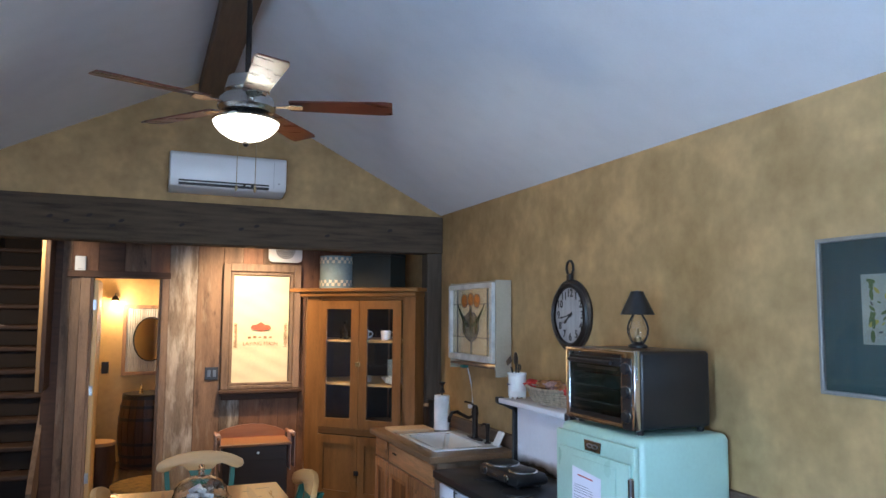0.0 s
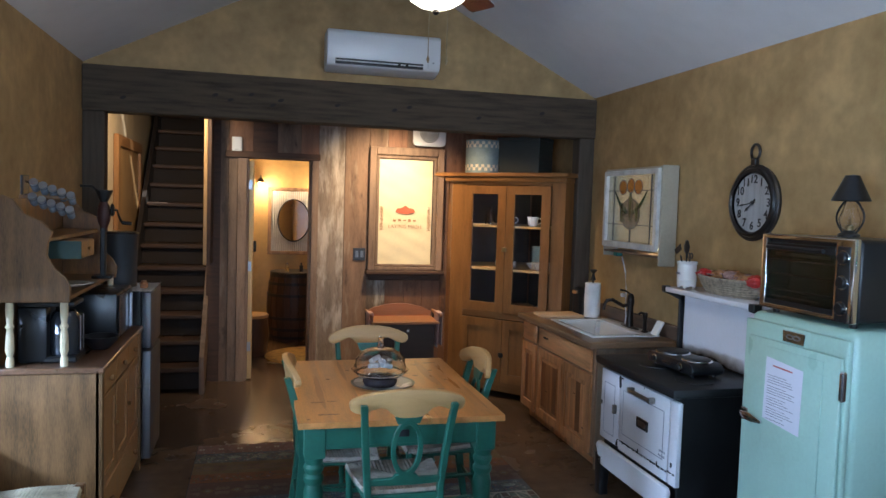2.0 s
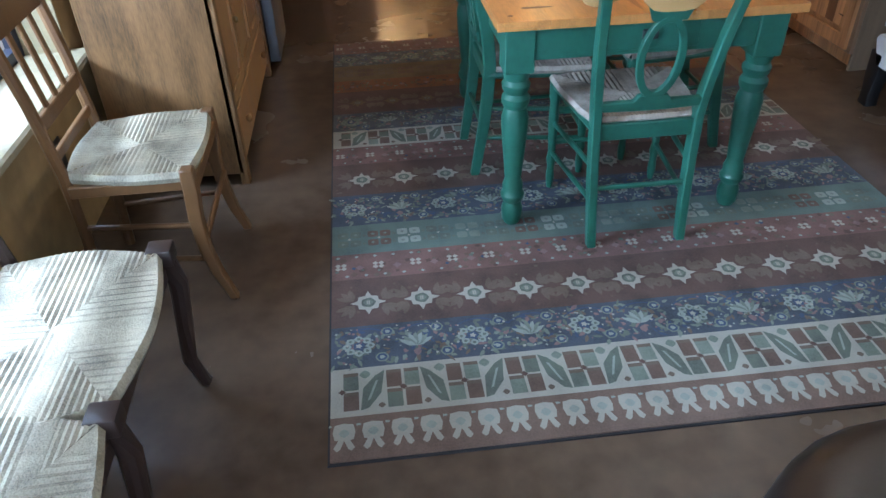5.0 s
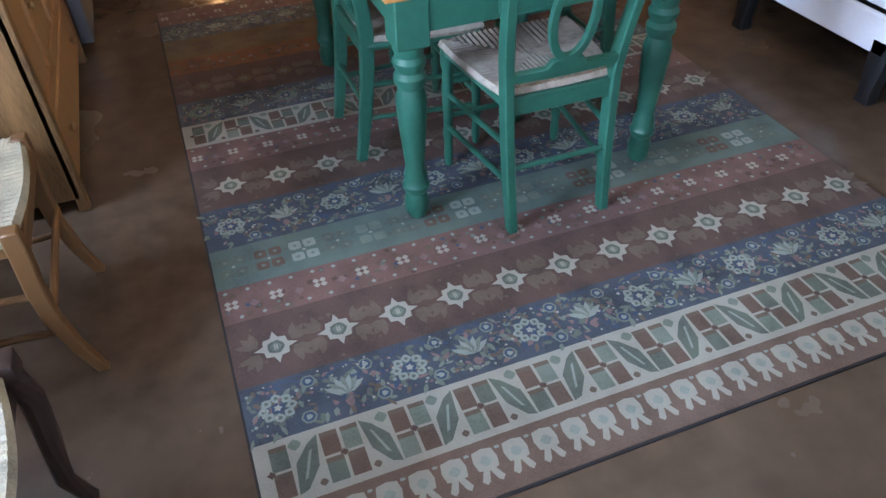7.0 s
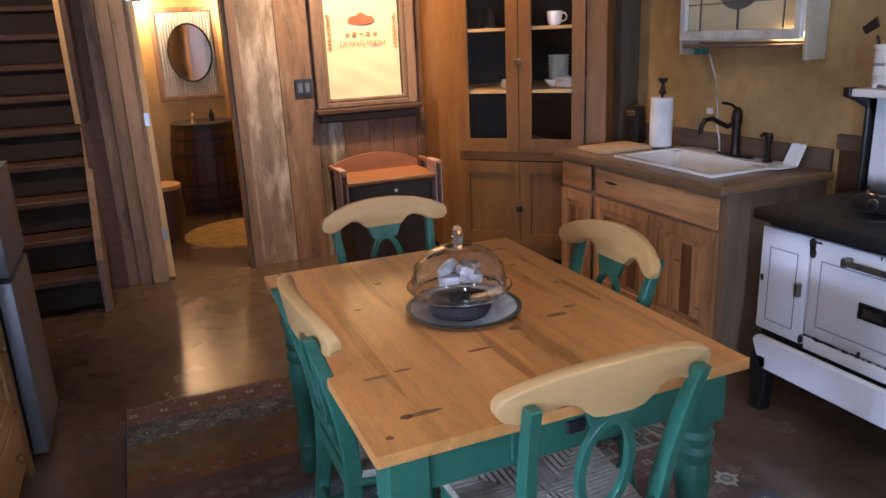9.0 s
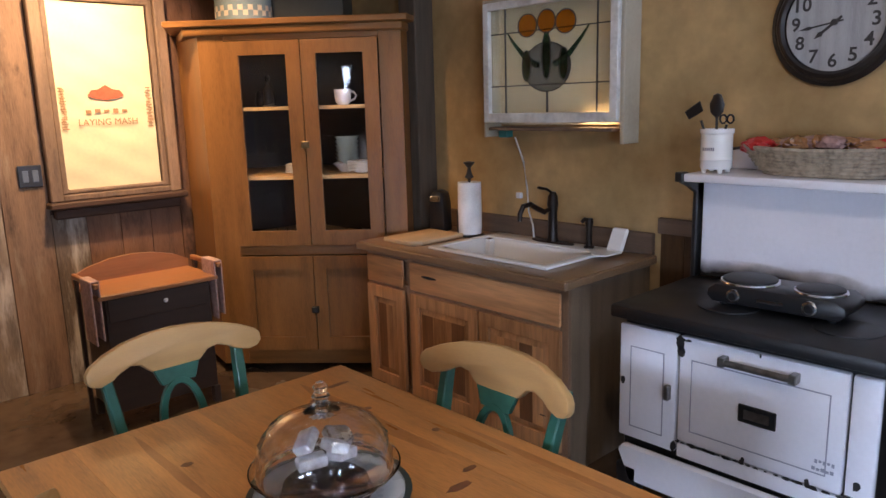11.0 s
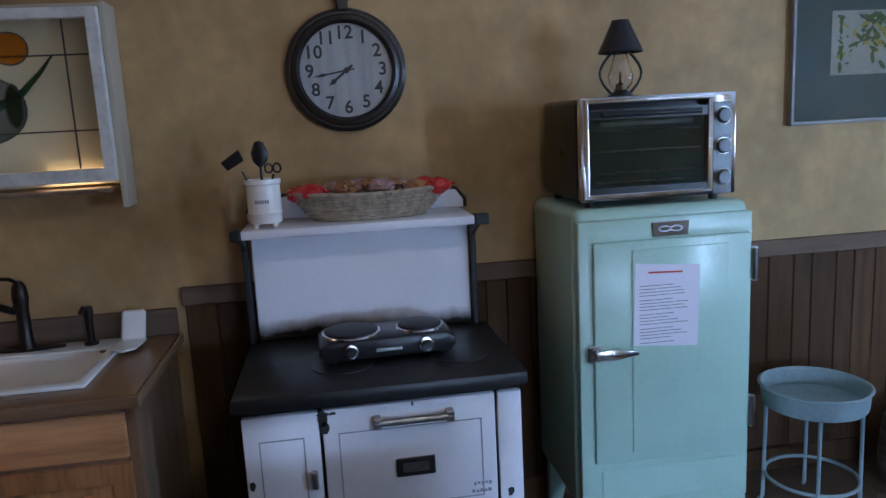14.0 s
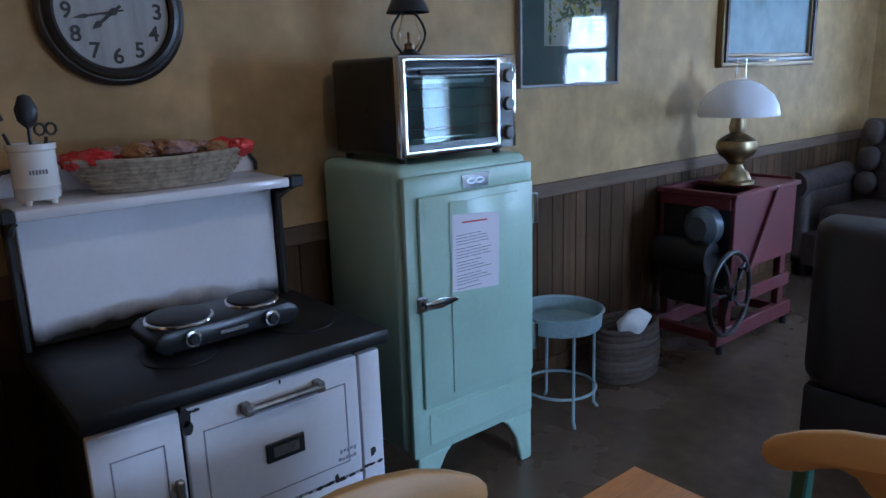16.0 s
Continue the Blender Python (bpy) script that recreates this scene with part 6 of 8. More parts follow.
STR = [(3.21, 3.35, "brown"), (3.35, 3.525, "cream"), (3.525, 3.70, "blue"), (3.70, 3.93, "dark"), (3.93, 4.07, "red"), (4.07, 4.247, "green"), (4.247, 4.455, "blue"), (4.455, 4.70, "dark"),
       (4.70, 4.85, "red"), (4.85, 5.01, "cream"), (5.01, 5.19, "grey"), (5.19, 5.44, "dark"), (5.44, 5.58, "orange"), (5.58, 5.78, "tan"), (5.78, 5.96, "grey"), (5.96, 6.13, "red")]
part("backing", box(bmnew(), RX0 - 0.006, 3.204, 0, RX1 + 0.006, 6.136, 0.006), pile("rug_binding", (0.03, 0.027, 0.03)), rug, "dark bound edge")
for y0, y1, c in STR:
    part("stripe", box(bmnew(), RX0, y0, 0.0061, RX1, y1, 0.010), P[c], rug)
MOT, STEP = {}, [0]


def motif(c, outline, x, y, h=0.0):
    bm = MOT.setdefault(c, bmnew())
    STEP[0] = (STEP[0] + 1) % 90
    v = [bm.verts.new((x + u, y + w, 0.0104 + h + STEP[0] * 1e-6)) for u, w in outline]
    bm.faces.new(v)


def star(r, p=4, k=0.5, a0=0.0):
    return [(r * (1 if i % 2 == 0 else k) * math.cos(a0 + math.pi * i / p), r * (1 if i % 2 == 0 else k) * math.sin(a0 + math.pi * i / p)) for i in range(2 * p)]


def blob(rnd, r, sx=1.0, n=9):
    return [(r * sx * math.cos(a) * rnd.uniform(0.65, 1.2), r * math.sin(a) * rnd.uniform(0.65, 1.2)) for a in np.linspace(0, 5.6, n)]


rnd = random.Random(77)
PER = 0.1665


def dots(colours, n, x0, x1, y0, y1, r0, r1, h=0.0001):
    for _ in range(n):
        motif(rnd.choice(colours), star(rnd.uniform(r0, r1), 4, rnd.uniform(0.5, 0.9), rnd.uniform(0, 1.5)), rnd.uniform(x0, x1), rnd.uniform(y0, y1), h)


def leaf(c, x, y, a, length, w, h=0.0002):
    ca, sa = math.cos(a), math.sin(a)
    motif(c, [(ca * u - sa * v, sa * u + ca * v) for u, v in ((0, 0), (length * 0.35, w), (length * 0.75, w * 0.8), (length, 0), (length * 0.7, -w * 0.7), (length * 0.3, -w * 0.9))], x, y, h)


for y0, y1, c in STR:
    ym, h = (y0 + y1) / 2, y1 - y0
    if c == "brown":
        for k in range(27):
            x = RX0 + 0.035 + 0.0745 * k
            motif("cream", star(0.034, 4, 0.85, 0.785), x, 3.300), motif("pale", star(0.014, 4, 0.85), x, 3.296, 0.0003)
            for s in (-1, 1):
                motif("cream", [(-0.004 * s, 0.034), (0.010 * s, 0.034), (0.027 * s, 0.000), (0.018 * s, -0.010), (0.010 * s, -0.004)], x, 3.25, 0.0001)
                motif("pale", star(0.005, 3, 0.7), x + s * 0.035, 3.322, 0.0001)
    elif c == "cream":
        for k in range(-1, 13):
            xb = RX0 + 0.197 + PER * k
            for u in (-1, 1):
                for v in (-1, 1):
                    w, hh = 0.0205, h * 0.185
                    x, y = xb + u * 0.0245, ym + v * h * 0.205
                    if RX0 + 0.02 < x < RX1 - 0.02:
                        motif("redbrown" if u * v < 0 else rnd.choice(("sage", "moss")), [(-w, -hh), (w, -hh), (w, hh), (-w, hh)], x, y)
                        motif("leaf", [(-w, hh * 0.6), (w, hh * 0.6), (w, hh), (-w, hh)], x, y, 0.0001)
            if RX0 + 0.03 < xb < RX1 - 0.03:
                motif("dark", star(0.011, 4, 0.6), xb, ym, 0.0003)
            xl, s = xb + PER / 2, 1 if k % 2 else -1
            if xl < RX1 - 0.04 and xl > RX0 + 0.04:
                motif("moss", [(s * u, v * h) for u, v in ((-0.034, -0.40), (-0.012, -0.36), (0.022, -0.08), (0.034, 0.40), (0.008, 0.30), (-0.026, 0.05))], xl, ym)
                motif("pale", [(s * u, v * h) for u, v in ((-0.016, -0.22), (-0.008, -0.2), (0.016, 0.2), (0.008, 0.18))], xl, ym, 0.0003)
                motif("sage", star(0.016, 4, 0.85), xl - s * 0.020, ym + h * 0.34), motif("leaf", star(0.010, 4, 0.85), xl + s * 0.022, ym - h * 0.33)
    elif c == "dark":
        col, f = ("cream", 1.0) if y0 < 5 else ("tan", 0.8)
        for k in range(12):
            x, y = 0.204 + PER * k, ym - 0.008
            for s, t in ((-1, 1), (1, 1), (-1, -1), (1, -1)):
                for a in (0.35, 0.85, 1.35):
                    leaf("leaf", x + s * 0.045, y + t * 0.012, math.atan2(t * math.sin(a), s * math.cos(a)), 0.060, 0.011, 0.0)
            motif(col, star(0.057 * f, 4, 0.42), x, y, 0.0001), motif(col, star(0.042 * f, 4, 0.82, 0.785), x, y, 0.0002), motif(col, star(0.036 * f, 6, 0.95), x, y, 0.0002)
            motif("moss" if f == 1 else "leaf", star(0.024 * f, 5, 0.9), x, y, 0.0003), motif("sage", star(0.017 * f, 4, 0.8), x, y, 0.0004)
            motif(col, [(-0.005, -0.009), (-0.001, -0.009), (-0.001, 0.009), (-0.005, 0.009)], x, y, 0.0005), motif(col, [(0.001, -0.009), (0.005, -0.009), (0.005, 0.009), (0.001, 0.009)], x, y, 0.0005)
        dots(("leaf", "redbrown"), 60, RX0 + 0.01, RX1 - 0.02, y0 + 0.01, y1 - 0.01, 0.004, 0.008, 0.0)
    elif c in ("blue", "grey"):
        cols = ("moss", "sage", "leaf", "indigo", "moss", "rose", "sage")
        for _ in range(int(620 * h / 0.175)):
            leaf(rnd.choice(cols), rnd.uniform(RX0 + 0.01, RX1 - 0.03), rnd.uniform(y0 + 0.015, y1 - 0.02), rnd.uniform(0, 6.28), rnd.uniform(0.018, 0.035), rnd.uniform(0.004, 0.008), 0.0)
        for k in range(13):
            x = RX0 + 0.02 + PER * k
            if k % 2 == 0 and x + 0.1 < RX1:
                xf = x + 0.06
                for a in np.linspace(0, 5.5, 8):
                    motif("pale" if c == "blue" else "sage", star(0.014, 4, 0.85, a), xf + 0.034 * math.cos(a), ym + 0.030 * math.sin(a), 0.0002)
                    motif("moss", star(0.006, 3, 0.8), xf + 0.034 * math.cos(a), ym + 0.030 * math.sin(a), 0.0003)
                motif("indigo", star(0.019, 5, 0.8), xf, ym, 0.0003), motif("cream", star(0.011, 5, 0.6), xf, ym, 0.0004)
            elif x + 0.1 < RX1:
                xf = x + 0.06
                for j in range(-3, 4):
                    leaf("pale" if j % 2 else "sage", xf, ym - 0.02, math.pi / 2 + j * 0.33, 0.06, 0.009, 0.0002)
                leaf("rose", xf, ym - 0.03, -math.pi / 2, 0.03, 0.012, 0.0003)
            for s in (0, 1):
                xr, yr = x + 0.125 + 0.02 * s, y1 - 0.035 if (k + s) % 2 else y0 + 0.035
                if xr < RX1 - 0.03:
                    motif("sage", star(0.020, 6, 0.92), xr, yr, 0.0002), motif("indigo", star(0.015, 6, 0.92), xr, yr, 0.0003), motif("pale", star(0.009, 3, 0.8), xr, yr, 0.0004)
            if x + 0.16 < RX1:
                pts = [(x + 0.01 + 0.14 * u, y1 - 0.018 - 0.03 * (2 * u - 1) ** 2) for u in np.linspace(0, 1, 9)]
                for (a, b), (d, e) in zip(pts, pts[1:]):
                    motif("indigo", [(0, 0), (d - a, e - b), (d - a, e - b + 0.006), (0, 0.006)], a, b, 0.0001)
        dots(("cream", "rose", "pale"), int(260 * h / 0.175), RX0 + 0.01, RX1 - 0.02, y0 + 0.012, y1 - 0.012, 0.003, 0.006, 0.0004)
    elif c in ("red", "orange"):
        dots(("leaf", "redbrown", "dark"), 120, RX0 + 0.01, RX1 - 0.02, y0 + 0.01, y1 - 0.01, 0.007, 0.014, 0.0)
        dots(("moss", "sage", "indigo"), 45, RX0 + 0.01, RX1 - 0.02, y0 + 0.02, y1 - 0.02, 0.006, 0.010)
        x, k = RX0 + 0.03, 0
        while x < RX1 - 0.03:
            if k % 2 == 0:
                for s, t in ((-1, -1), (1, -1), (-1, 1), (1, 1)):
                    motif("cream" if c == "red" else "tan", star(0.010, 4, 0.75), x + s * 0.010, ym + t * 0.009, 0.0002)
            else:
                motif("rose", star(0.015, 4, 0.7), x, ym - 0.01, 0.0002)
            for yy, o in ((y0 + 0.018, 0.02), (y1 - 0.018, -0.01)):
                motif("pale" if c == "red" else "tan", star(0.007, 4, 0.8), x + o, yy, 0.0002)
            x += 0.062
            k += 1
    elif c in ("green", "tan"):
        for k in range(20):
            x = RX0 + 0.06 + 0.104 * k
            if x > RX1 - 0.05:
                break
            colr = ("moss", "redbrown", "pale", "moss", "sage")[k % 5] if c == "green" else ("leaf", "redbrown")[k % 2]
            for s, t in ((-1, -1), (1, -1), (-1, 1), (1, 1)):
                motif(colr, star(0.024, 4, 0.8, 0.785), x + s * 0.022, ym + t * 0.026)
                motif("sage" if c == "green" else "tan", star(0.008, 4, 0.6), x + s * 0.022, ym + t * 0.026, 0.0003)
            motif("cream" if c == "green" else "tan", star(0.007, 4, 0.5), x, ym, 0.0004)
            motif("moss" if c == "green" else "leaf", star(0.009, 3, 0.7), x + 0.052, ym + 0.02), motif("moss" if c == "green" else "leaf", star(0.009, 3, 0.7), x + 0.052, ym - 0.03)
for c, bm in MOT.items():
    for f in bm.faces:
        if f.normal.z < 0:
            f.normal_flip()
    me = bpy.data.meshes.new("motif")
    bm.to_mesh(me), bm.free()
    me.materials.append(P[c])
    ob = new("motif", me)
    ob.parent = rug
    tagged(ob, kind="stuff")

# ---- dining table ----
tb = thing("dining_table", "farmhouse table with a honey pine top and turned green legs", "table")
nb = 6
for k in range(nb):
    x0, x1 = 0.652 + k * 0.955 / nb, 0.652 + (k + 1) * 0.955 / nb
    part("top_board", soften(box(bmnew(), x0, 4.108, 0.729, x1 - 0.0001, 5.382, 0.757), 0.0005), pine_top, tb, "honey pine board")
rnd = random.Random(14)
heart = mat("red_heartwood_band", (0.40, 0.155, 0.042), 0.3, var=0.3, scale=3, stretch=(9, 1, 9), clear=0.3)
for x, w, y0, y1 in ((1.43, 0.034, 4.70, 5.34), (0.79, 0.022, 4.30, 5.00), (1.10, 0.020, 4.14, 4.62), (1.56, 0.016, 4.20, 4.80), (0.95, 0.016, 4.85, 5.35)):
    ys = np.linspace(y0, y1, 9)
    o = [(x - w * math.sin(math.pi * k / 8) ** 0.6 + rnd.uniform(-0.002, 0.002), y) for k, y in enumerate(ys)] + [(x + 0.5 * w * math.sin(math.pi * k / 8) ** 0.6, y) for k, y in list(enumerate(ys))[7:0:-1]]
    part("heartwood_band", plate(bmnew(), o, 0.75701, 0.75715), heart, tb, "reddish heartwood streak")
kn = mat("red_brown_knot", (0.16, 0.055, 0.022), 0.35, var=0.4, scale=30)
for x, y, a, b in ((0.80, 4.23, 0.035, 0.007), (0.76, 4.23, 0.014, 0.008), (0.70, 4.165, 0.008, 0.006), (0.76, 4.44, 0.03, 0.006), (0.83, 4.45, 0.02, 0.005), (1.05, 4.47, 0.028, 0.005), (1.20, 4.55, 0.016, 0.011), (1.35, 4.58, 0.03, 0.010), (1.42, 4.62, 0.018, 0.007), (1.50, 4.82, 0.009, 0.008),
                   (1.35, 4.93, 0.014, 0.010), (1.46, 5.05, 0.010, 0.009), (1.31, 4.99, 0.007, 0.006), (1.50, 5.25, 0.035, 0.008), (1.40, 5.2, 0.018, 0.007), (0.98, 5.1, 0.012, 0.008), (0.85, 4.9, 0.01, 0.006)):
    o = [(x + 1.2 * a * math.cos(t) * rnd.uniform(0.8, 1.15), y + 1.3 * b * math.sin(t) * rnd.uniform(0.8, 1.15)) for t in np.linspace(0, 5.7, 12)]
    part("knot", plate(bmnew(), o, 0.7570, 0.7573), kn, tb, "red-brown knot")
for y0, y1, x0, x1 in ((4.15, 4.175, 0.778, 1.48), (5.305, 5.33, 0.778, 1.48), (4.27, 5.21, 0.695, 0.72), (4.27, 5.21, 1.54, 1.565)):
    part("apron", bbox(x0, y0, 0.62, x1, y1, 0.728, 0.002), green, tb)
for x in (0.73, 1.528):
    for y in (4.19, 5.29):
        lg = part("leg", soften(box(bmnew(), x - 0.047, y - 0.047, 0.58, x + 0.047, y + 0.047, 0.728), 0.004), green, tb)
        part("turning", solid(bmnew(), [(0.026, 0.0105), (0.036, 0.03), (0.038, 0.07), (0.030, 0.10), (0.040, 0.115), (0.042, 0.13), (0.034, 0.145), (0.036, 0.165), (0.028, 0.19), (0.034, 0.26), (0.042, 0.35), (0.045, 0.42), (0.036, 0.455), (0.045, 0.47), (0.046, 0.49), (0.036, 0.505),
                                        (0.044, 0.52), (0.047, 0.535), (0.038, 0.55), (0.042, 0.565), (0.045, 0.58)], 24, None, x, y), green, lg)
part("drawer_front", bbox(0.97, 4.143, 0.635, 1.29, 4.151, 0.725, 0.002), green, tb)
part("pull", bbox(1.105, 4.132, 0.668, 1.155, 4.143, 0.70, 0.003), black_iron, tb, "small dark cup pull")

dp = turned("enamel_tray", "round pale blue-grey enamel tray with a dark rim", "tray", (1.13, 4.74, 0.7575), [(0.10, 0), (0.105, 0.003), (0.163, 0.010), (0.163, 0.013), (0.10, 0.006), (0, 0.006)], mat("pale_enamel", (0.50, 0.54, 0.56), 0.25, var=0.1), 48)
part("rim", lathe(bmnew(), [(0.157, 0.0125), (0.170, 0.012), (0.172, 0.016), (0.158, 0.016)], 48), mat("dark_teal_enamel", (0.03, 0.05, 0.05), 0.3), dp, "dark rim")
cs2 = thing("cake_stand", "cut-glass cake stand with a glass dome over a dark loaf", "cake stand", (1.11, 4.72, 0.764))
part("stand", lathe(bmnew(), [(0, 0.0), (0.075, 0.0), (0.078, 0.006), (0.03, 0.03), (0.03, 0.045), (0.12, 0.062), (0.15, 0.085), (0.153, 0.085), (0.122, 0.056), (0.035, 0.038), (0.036, 0.03), (0.08, 0.0), (0, 0)], 40), clear, cs2)
part("cake", solid(bmnew(), [(0.085, 0.006), (0.092, 0.02), (0.088, 0.042)], 32), mat("dark_bread", (0.045, 0.035, 0.04), 0.7, var=0.4, scale=30), cs2, "dark round loaf")
bm = bmnew()
n = 40
rows = []
prof = ((0.126, 0.064), (0.140, 0.072), (0.133, 0.085), (0.138, 0.105), (0.130, 0.122), (0.128, 0.142), (0.114, 0.158), (0.104, 0.172), (0.084, 0.183), (0.066, 0.192), (0.040, 0.198), (0.018, 0.20))
for i, (r, z) in enumerate(prof):
    rows.append([bm.verts.new(((r + (0.0022 if (k + i) % 2 else -0.001)) * math.cos(2 * math.pi * (k + 0.5 * (i % 2)) / n), (r + (0.0022 if (k + i) % 2 else -0.001)) * math.sin(2 * math.pi * (k + 0.5 * (i % 2)) / n), z)) for k in range(n)])
for a, b in zip(rows, rows[1:]):
    for k in range(n):
        bm.faces.new((a[k], a[(k + 1) % n], b[k])), bm.faces.new((a[(k + 1) % n], b[(k + 1) % n], b[k]))
ob = part("dome", bm, cut_glass, cs2, "cut clear glass dome", 50)
md = ob.modifiers.new("thickness", "SOLIDIFY")
md.thickness = 0.004
part("knob", solid(bmnew(), [(0.018, 0.196), (0.011, 0.205), (0.019, 0.214), (0.012, 0.222), (0.019, 0.231), (0.012, 0.240), (0.016, 0.250), (0.008, 0.26)], 12), cut_glass, cs2)
rnd = random.Random(2)
pk = mat("white_wrappers", (0.80, 0.79, 0.82), 0.3, var=0.35, scale=30)
for k in range(7):
    a = k * 2.4
    o = thing("wrapped_sweet", "small foil-wrapped sweet under the glass dome", "sweet", (1.11 + (0.075 if k > 8 else 0.035) * math.cos(a), 4.72 + (0.075 if k > 8 else 0.035) * math.sin(a), 0.764 + 0.075 + (0.03 if k <= 8 else 0) + (0.03 if k < 3 else 0)), k * 40, "wrapped sweets under the dome")
    part("wrapper", soften(box(bmnew(), -0.03, -0.02, -0.012, 0.03, 0.02, 0.012, pose(0, 0, 0, rnd.uniform(-30, 30), rnd.uniform(-20, 20))), 0.006, 2), pk if k % 3 else mat("foil", (0.6, 0.55, 0.5), 0.25, 1.0, scale=30), o)


# ---- green dining chairs: origin midway between the back feet, the sitter looks along +y ----
def rush_seat(parent, corners, z, material, t=0.028, bow=0.0, cord=0.0014):
    """A woven seat: four triangles of cord rows that meet at the middle, over side rails."""
    c = [Vector((x, y, 0)) for x, y in corners]
    mid = sum(c, Vector()) / 4
    for i in range(4):
        a, b = c[i], c[(i + 1) % 4]
        bm = bmnew()
        rows = 12
        inward = (mid - (a + b) / 2).normalized()
        prev = None
        for j in range(rows * 4 + 1):
            s = j / (rows * 4)
            p = a.lerp(b, s) + ((a + b) / 2 - mid).normalized() * bow * math.sin(math.pi * s)
            w = min(s, 1 - s) * 2
            f = a.lerp(b, s) + (mid - (a + b) / 2) * w
            up = (0.0004 + cord * abs(math.sin(j * 1.7 + i))) if j % 2 else 0.0
            dip = -0.010 * w
            col = [bm.verts.new((p.x, p.y, z - t)), bm.verts.new((p.x - inward.x * 0.008, p.y - inward.y * 0.008, z - t / 2)), bm.verts.new((p.x, p.y, z + up - 0.002)), bm.verts.new((f.x, f.y, z + up + dip))]
            if prev:
                for k in range(3):
                    bm.faces.new((prev[k], col[k], col[k + 1], prev[k + 1]))
            prev = col
        bmesh.ops.remove_doubles(bm, verts=bm.verts, dist=1e-5)
        part("rush_panel", bm, material, parent, "" if i else "woven rush", 20)


rush_green = mat("brown_grey_rush", (0.33, 0.28, 0.23), 0.75, var=0.45, scale=12, stretch=(3, 3, 1), bump=0.6)
ch = thing("dining_chair", "green dining chair with a pale maple crest and woven rush seat", "chair", (1.12, 4.02, 0), 0, "chairs round the table")
SY = lambda z: -0.055 + 0.055 * math.sin(min(1, z / 0.5) * math.pi / 2) * 1.0 if z < 0.46 else 0.0 - 0.10 * ((z - 0.46) / 0.44) ** 1.6
for s in (-1, 1):
    X = lambda z: s * (0.155 + 0.01 * z / 0.46 if z < 0.46 else 0.165 + 0.035 * (z - 0.46) / 0.4)
    bm = bmnew()
    prev = None
    zs = [0.0105, 0.08, 0.16, 0.24, 0.32, 0.40, 0.46, 0.54, 0.62, 0.70, 0.78, 0.84, 0.868]
    for z in zs:
        w, d = 0.015, 0.017 + 0.006 * math.sin(math.pi * min(z / 0.84, 1))
        x, y = X(z), SY(z) + 0.03
        cur = [bm.verts.new((x + a * w, y + b * d, z)) for a, b in ((-1, -1), (1, -1), (1, 1), (-1, 1))]
        if prev:
            for k in range(4):
                bm.faces.new((prev[k], prev[(k + 1) % 4], cur[(k + 1) % 4], cur[k]))
        else:
            bm.faces.new(cur[::-1])
        prev = cur
    bm.faces.new(prev)
    part("back_post", soften(bm, 0.004), green, ch)
    part("front_leg", solid(bmnew(), [(0.011, 0.0105), (0.016, 0.05), (0.013, 0.10), (0.018, 0.13), (0.014, 0.16), (0.019, 0.30), (0.016, 0.36), (0.021, 0.38), (0.021, 0.44)], 14, None, s * 0.20, 0.385), green, ch)
    for z in (0.17, 0.29):
        part("side_stretcher", cyl(bmnew(), (s * 0.158, 0.01, z), (s * 0.20, 0.385, z - 0.01), 0.009, n=10), green, ch)
    part("side_rail", cyl(bmnew(), (s * 0.165, 0.03, 0.425), (s * 0.20, 0.385, 0.425), 0.016, n=10), green, ch)
for z in (0.20, 0.32):
    part("front_stretcher", cyl(bmnew(), (-0.2, 0.385, z), (0.2, 0.385, z), 0.009, n=10), green, ch)
part("back_stretcher", cyl(bmnew(), (-0.157, 0.005, 0.22), (0.157, 0.005, 0.22), 0.009, n=10), green, ch)
part("front_rail", cyl(bmnew(), (-0.2, 0.385, 0.425), (0.2, 0.385, 0.425), 0.016, n=10), green, ch)
part("back_rail", bbox(-0.15, 0.015, 0.385, 0.15, 0.035, 0.44, 0.003), green, ch)
rush_seat(ch, [(-0.17, 0.045), (0.17, 0.045), (0.215, 0.40), (-0.215, 0.40)], 0.458, rush_green, 0.028, 0.01, 0.0045)
tilt = Matrix.Translation((0, 0.018, 0.488)) @ pose(0, 0, 0, 9)
part("lower_back_rail", soften(plate(bmnew(), [(-0.17, 0.0), (-0.05, -0.005), (0.05, -0.005), (0.17, 0.0), (0.172, 0.03), (0.06, 0.03), (0.045, 0.05), (-0.045, 0.05), (-0.06, 0.03), (-0.172, 0.03)], -0.01, 0.01, tilt @ FY), 0.003), green, ch)
part("oval_splat", soften(ring(bmnew(), arc(0, 0.17, 0.072, 0, 350, 35, 0.135), arc(0, 0.173, 0.05, 0, 350, 35, 0.112), -0.009, 0.009, tilt @ FY), 0.002), green, ch)
part("splat_top", soften(plate(bmnew(), [(-0.05, 0.29), (0.05, 0.29), (0.07, 0.34), (-0.07, 0.34)], -0.008, 0.008, tilt @ FY), 0.002), green, ch)
crest = [(-0.245, 0.335), (-0.258, 0.315), (-0.258, 0.29), (-0.245, 0.272), (-0.22, 0.265), (-0.185, 0.275), (-0.165, 0.29), (-0.13, 0.305), (-0.10, 0.298), (-0.08, 0.275), (-0.06, 0.258), (-0.03, 0.252), (0.03, 0.252), (0.06, 0.258), (0.08, 0.275), (0.10, 0.298), (0.13, 0.305), (0.165, 0.29),
         (0.185, 0.275), (0.22, 0.265), (0.245, 0.272), (0.258, 0.29), (0.258, 0.315), (0.245, 0.335), (0.20, 0.362), (0.14, 0.385), (0.07, 0.398), (0, 0.402), (-0.07, 0.398), (-0.14, 0.385), (-0.20, 0.362)]
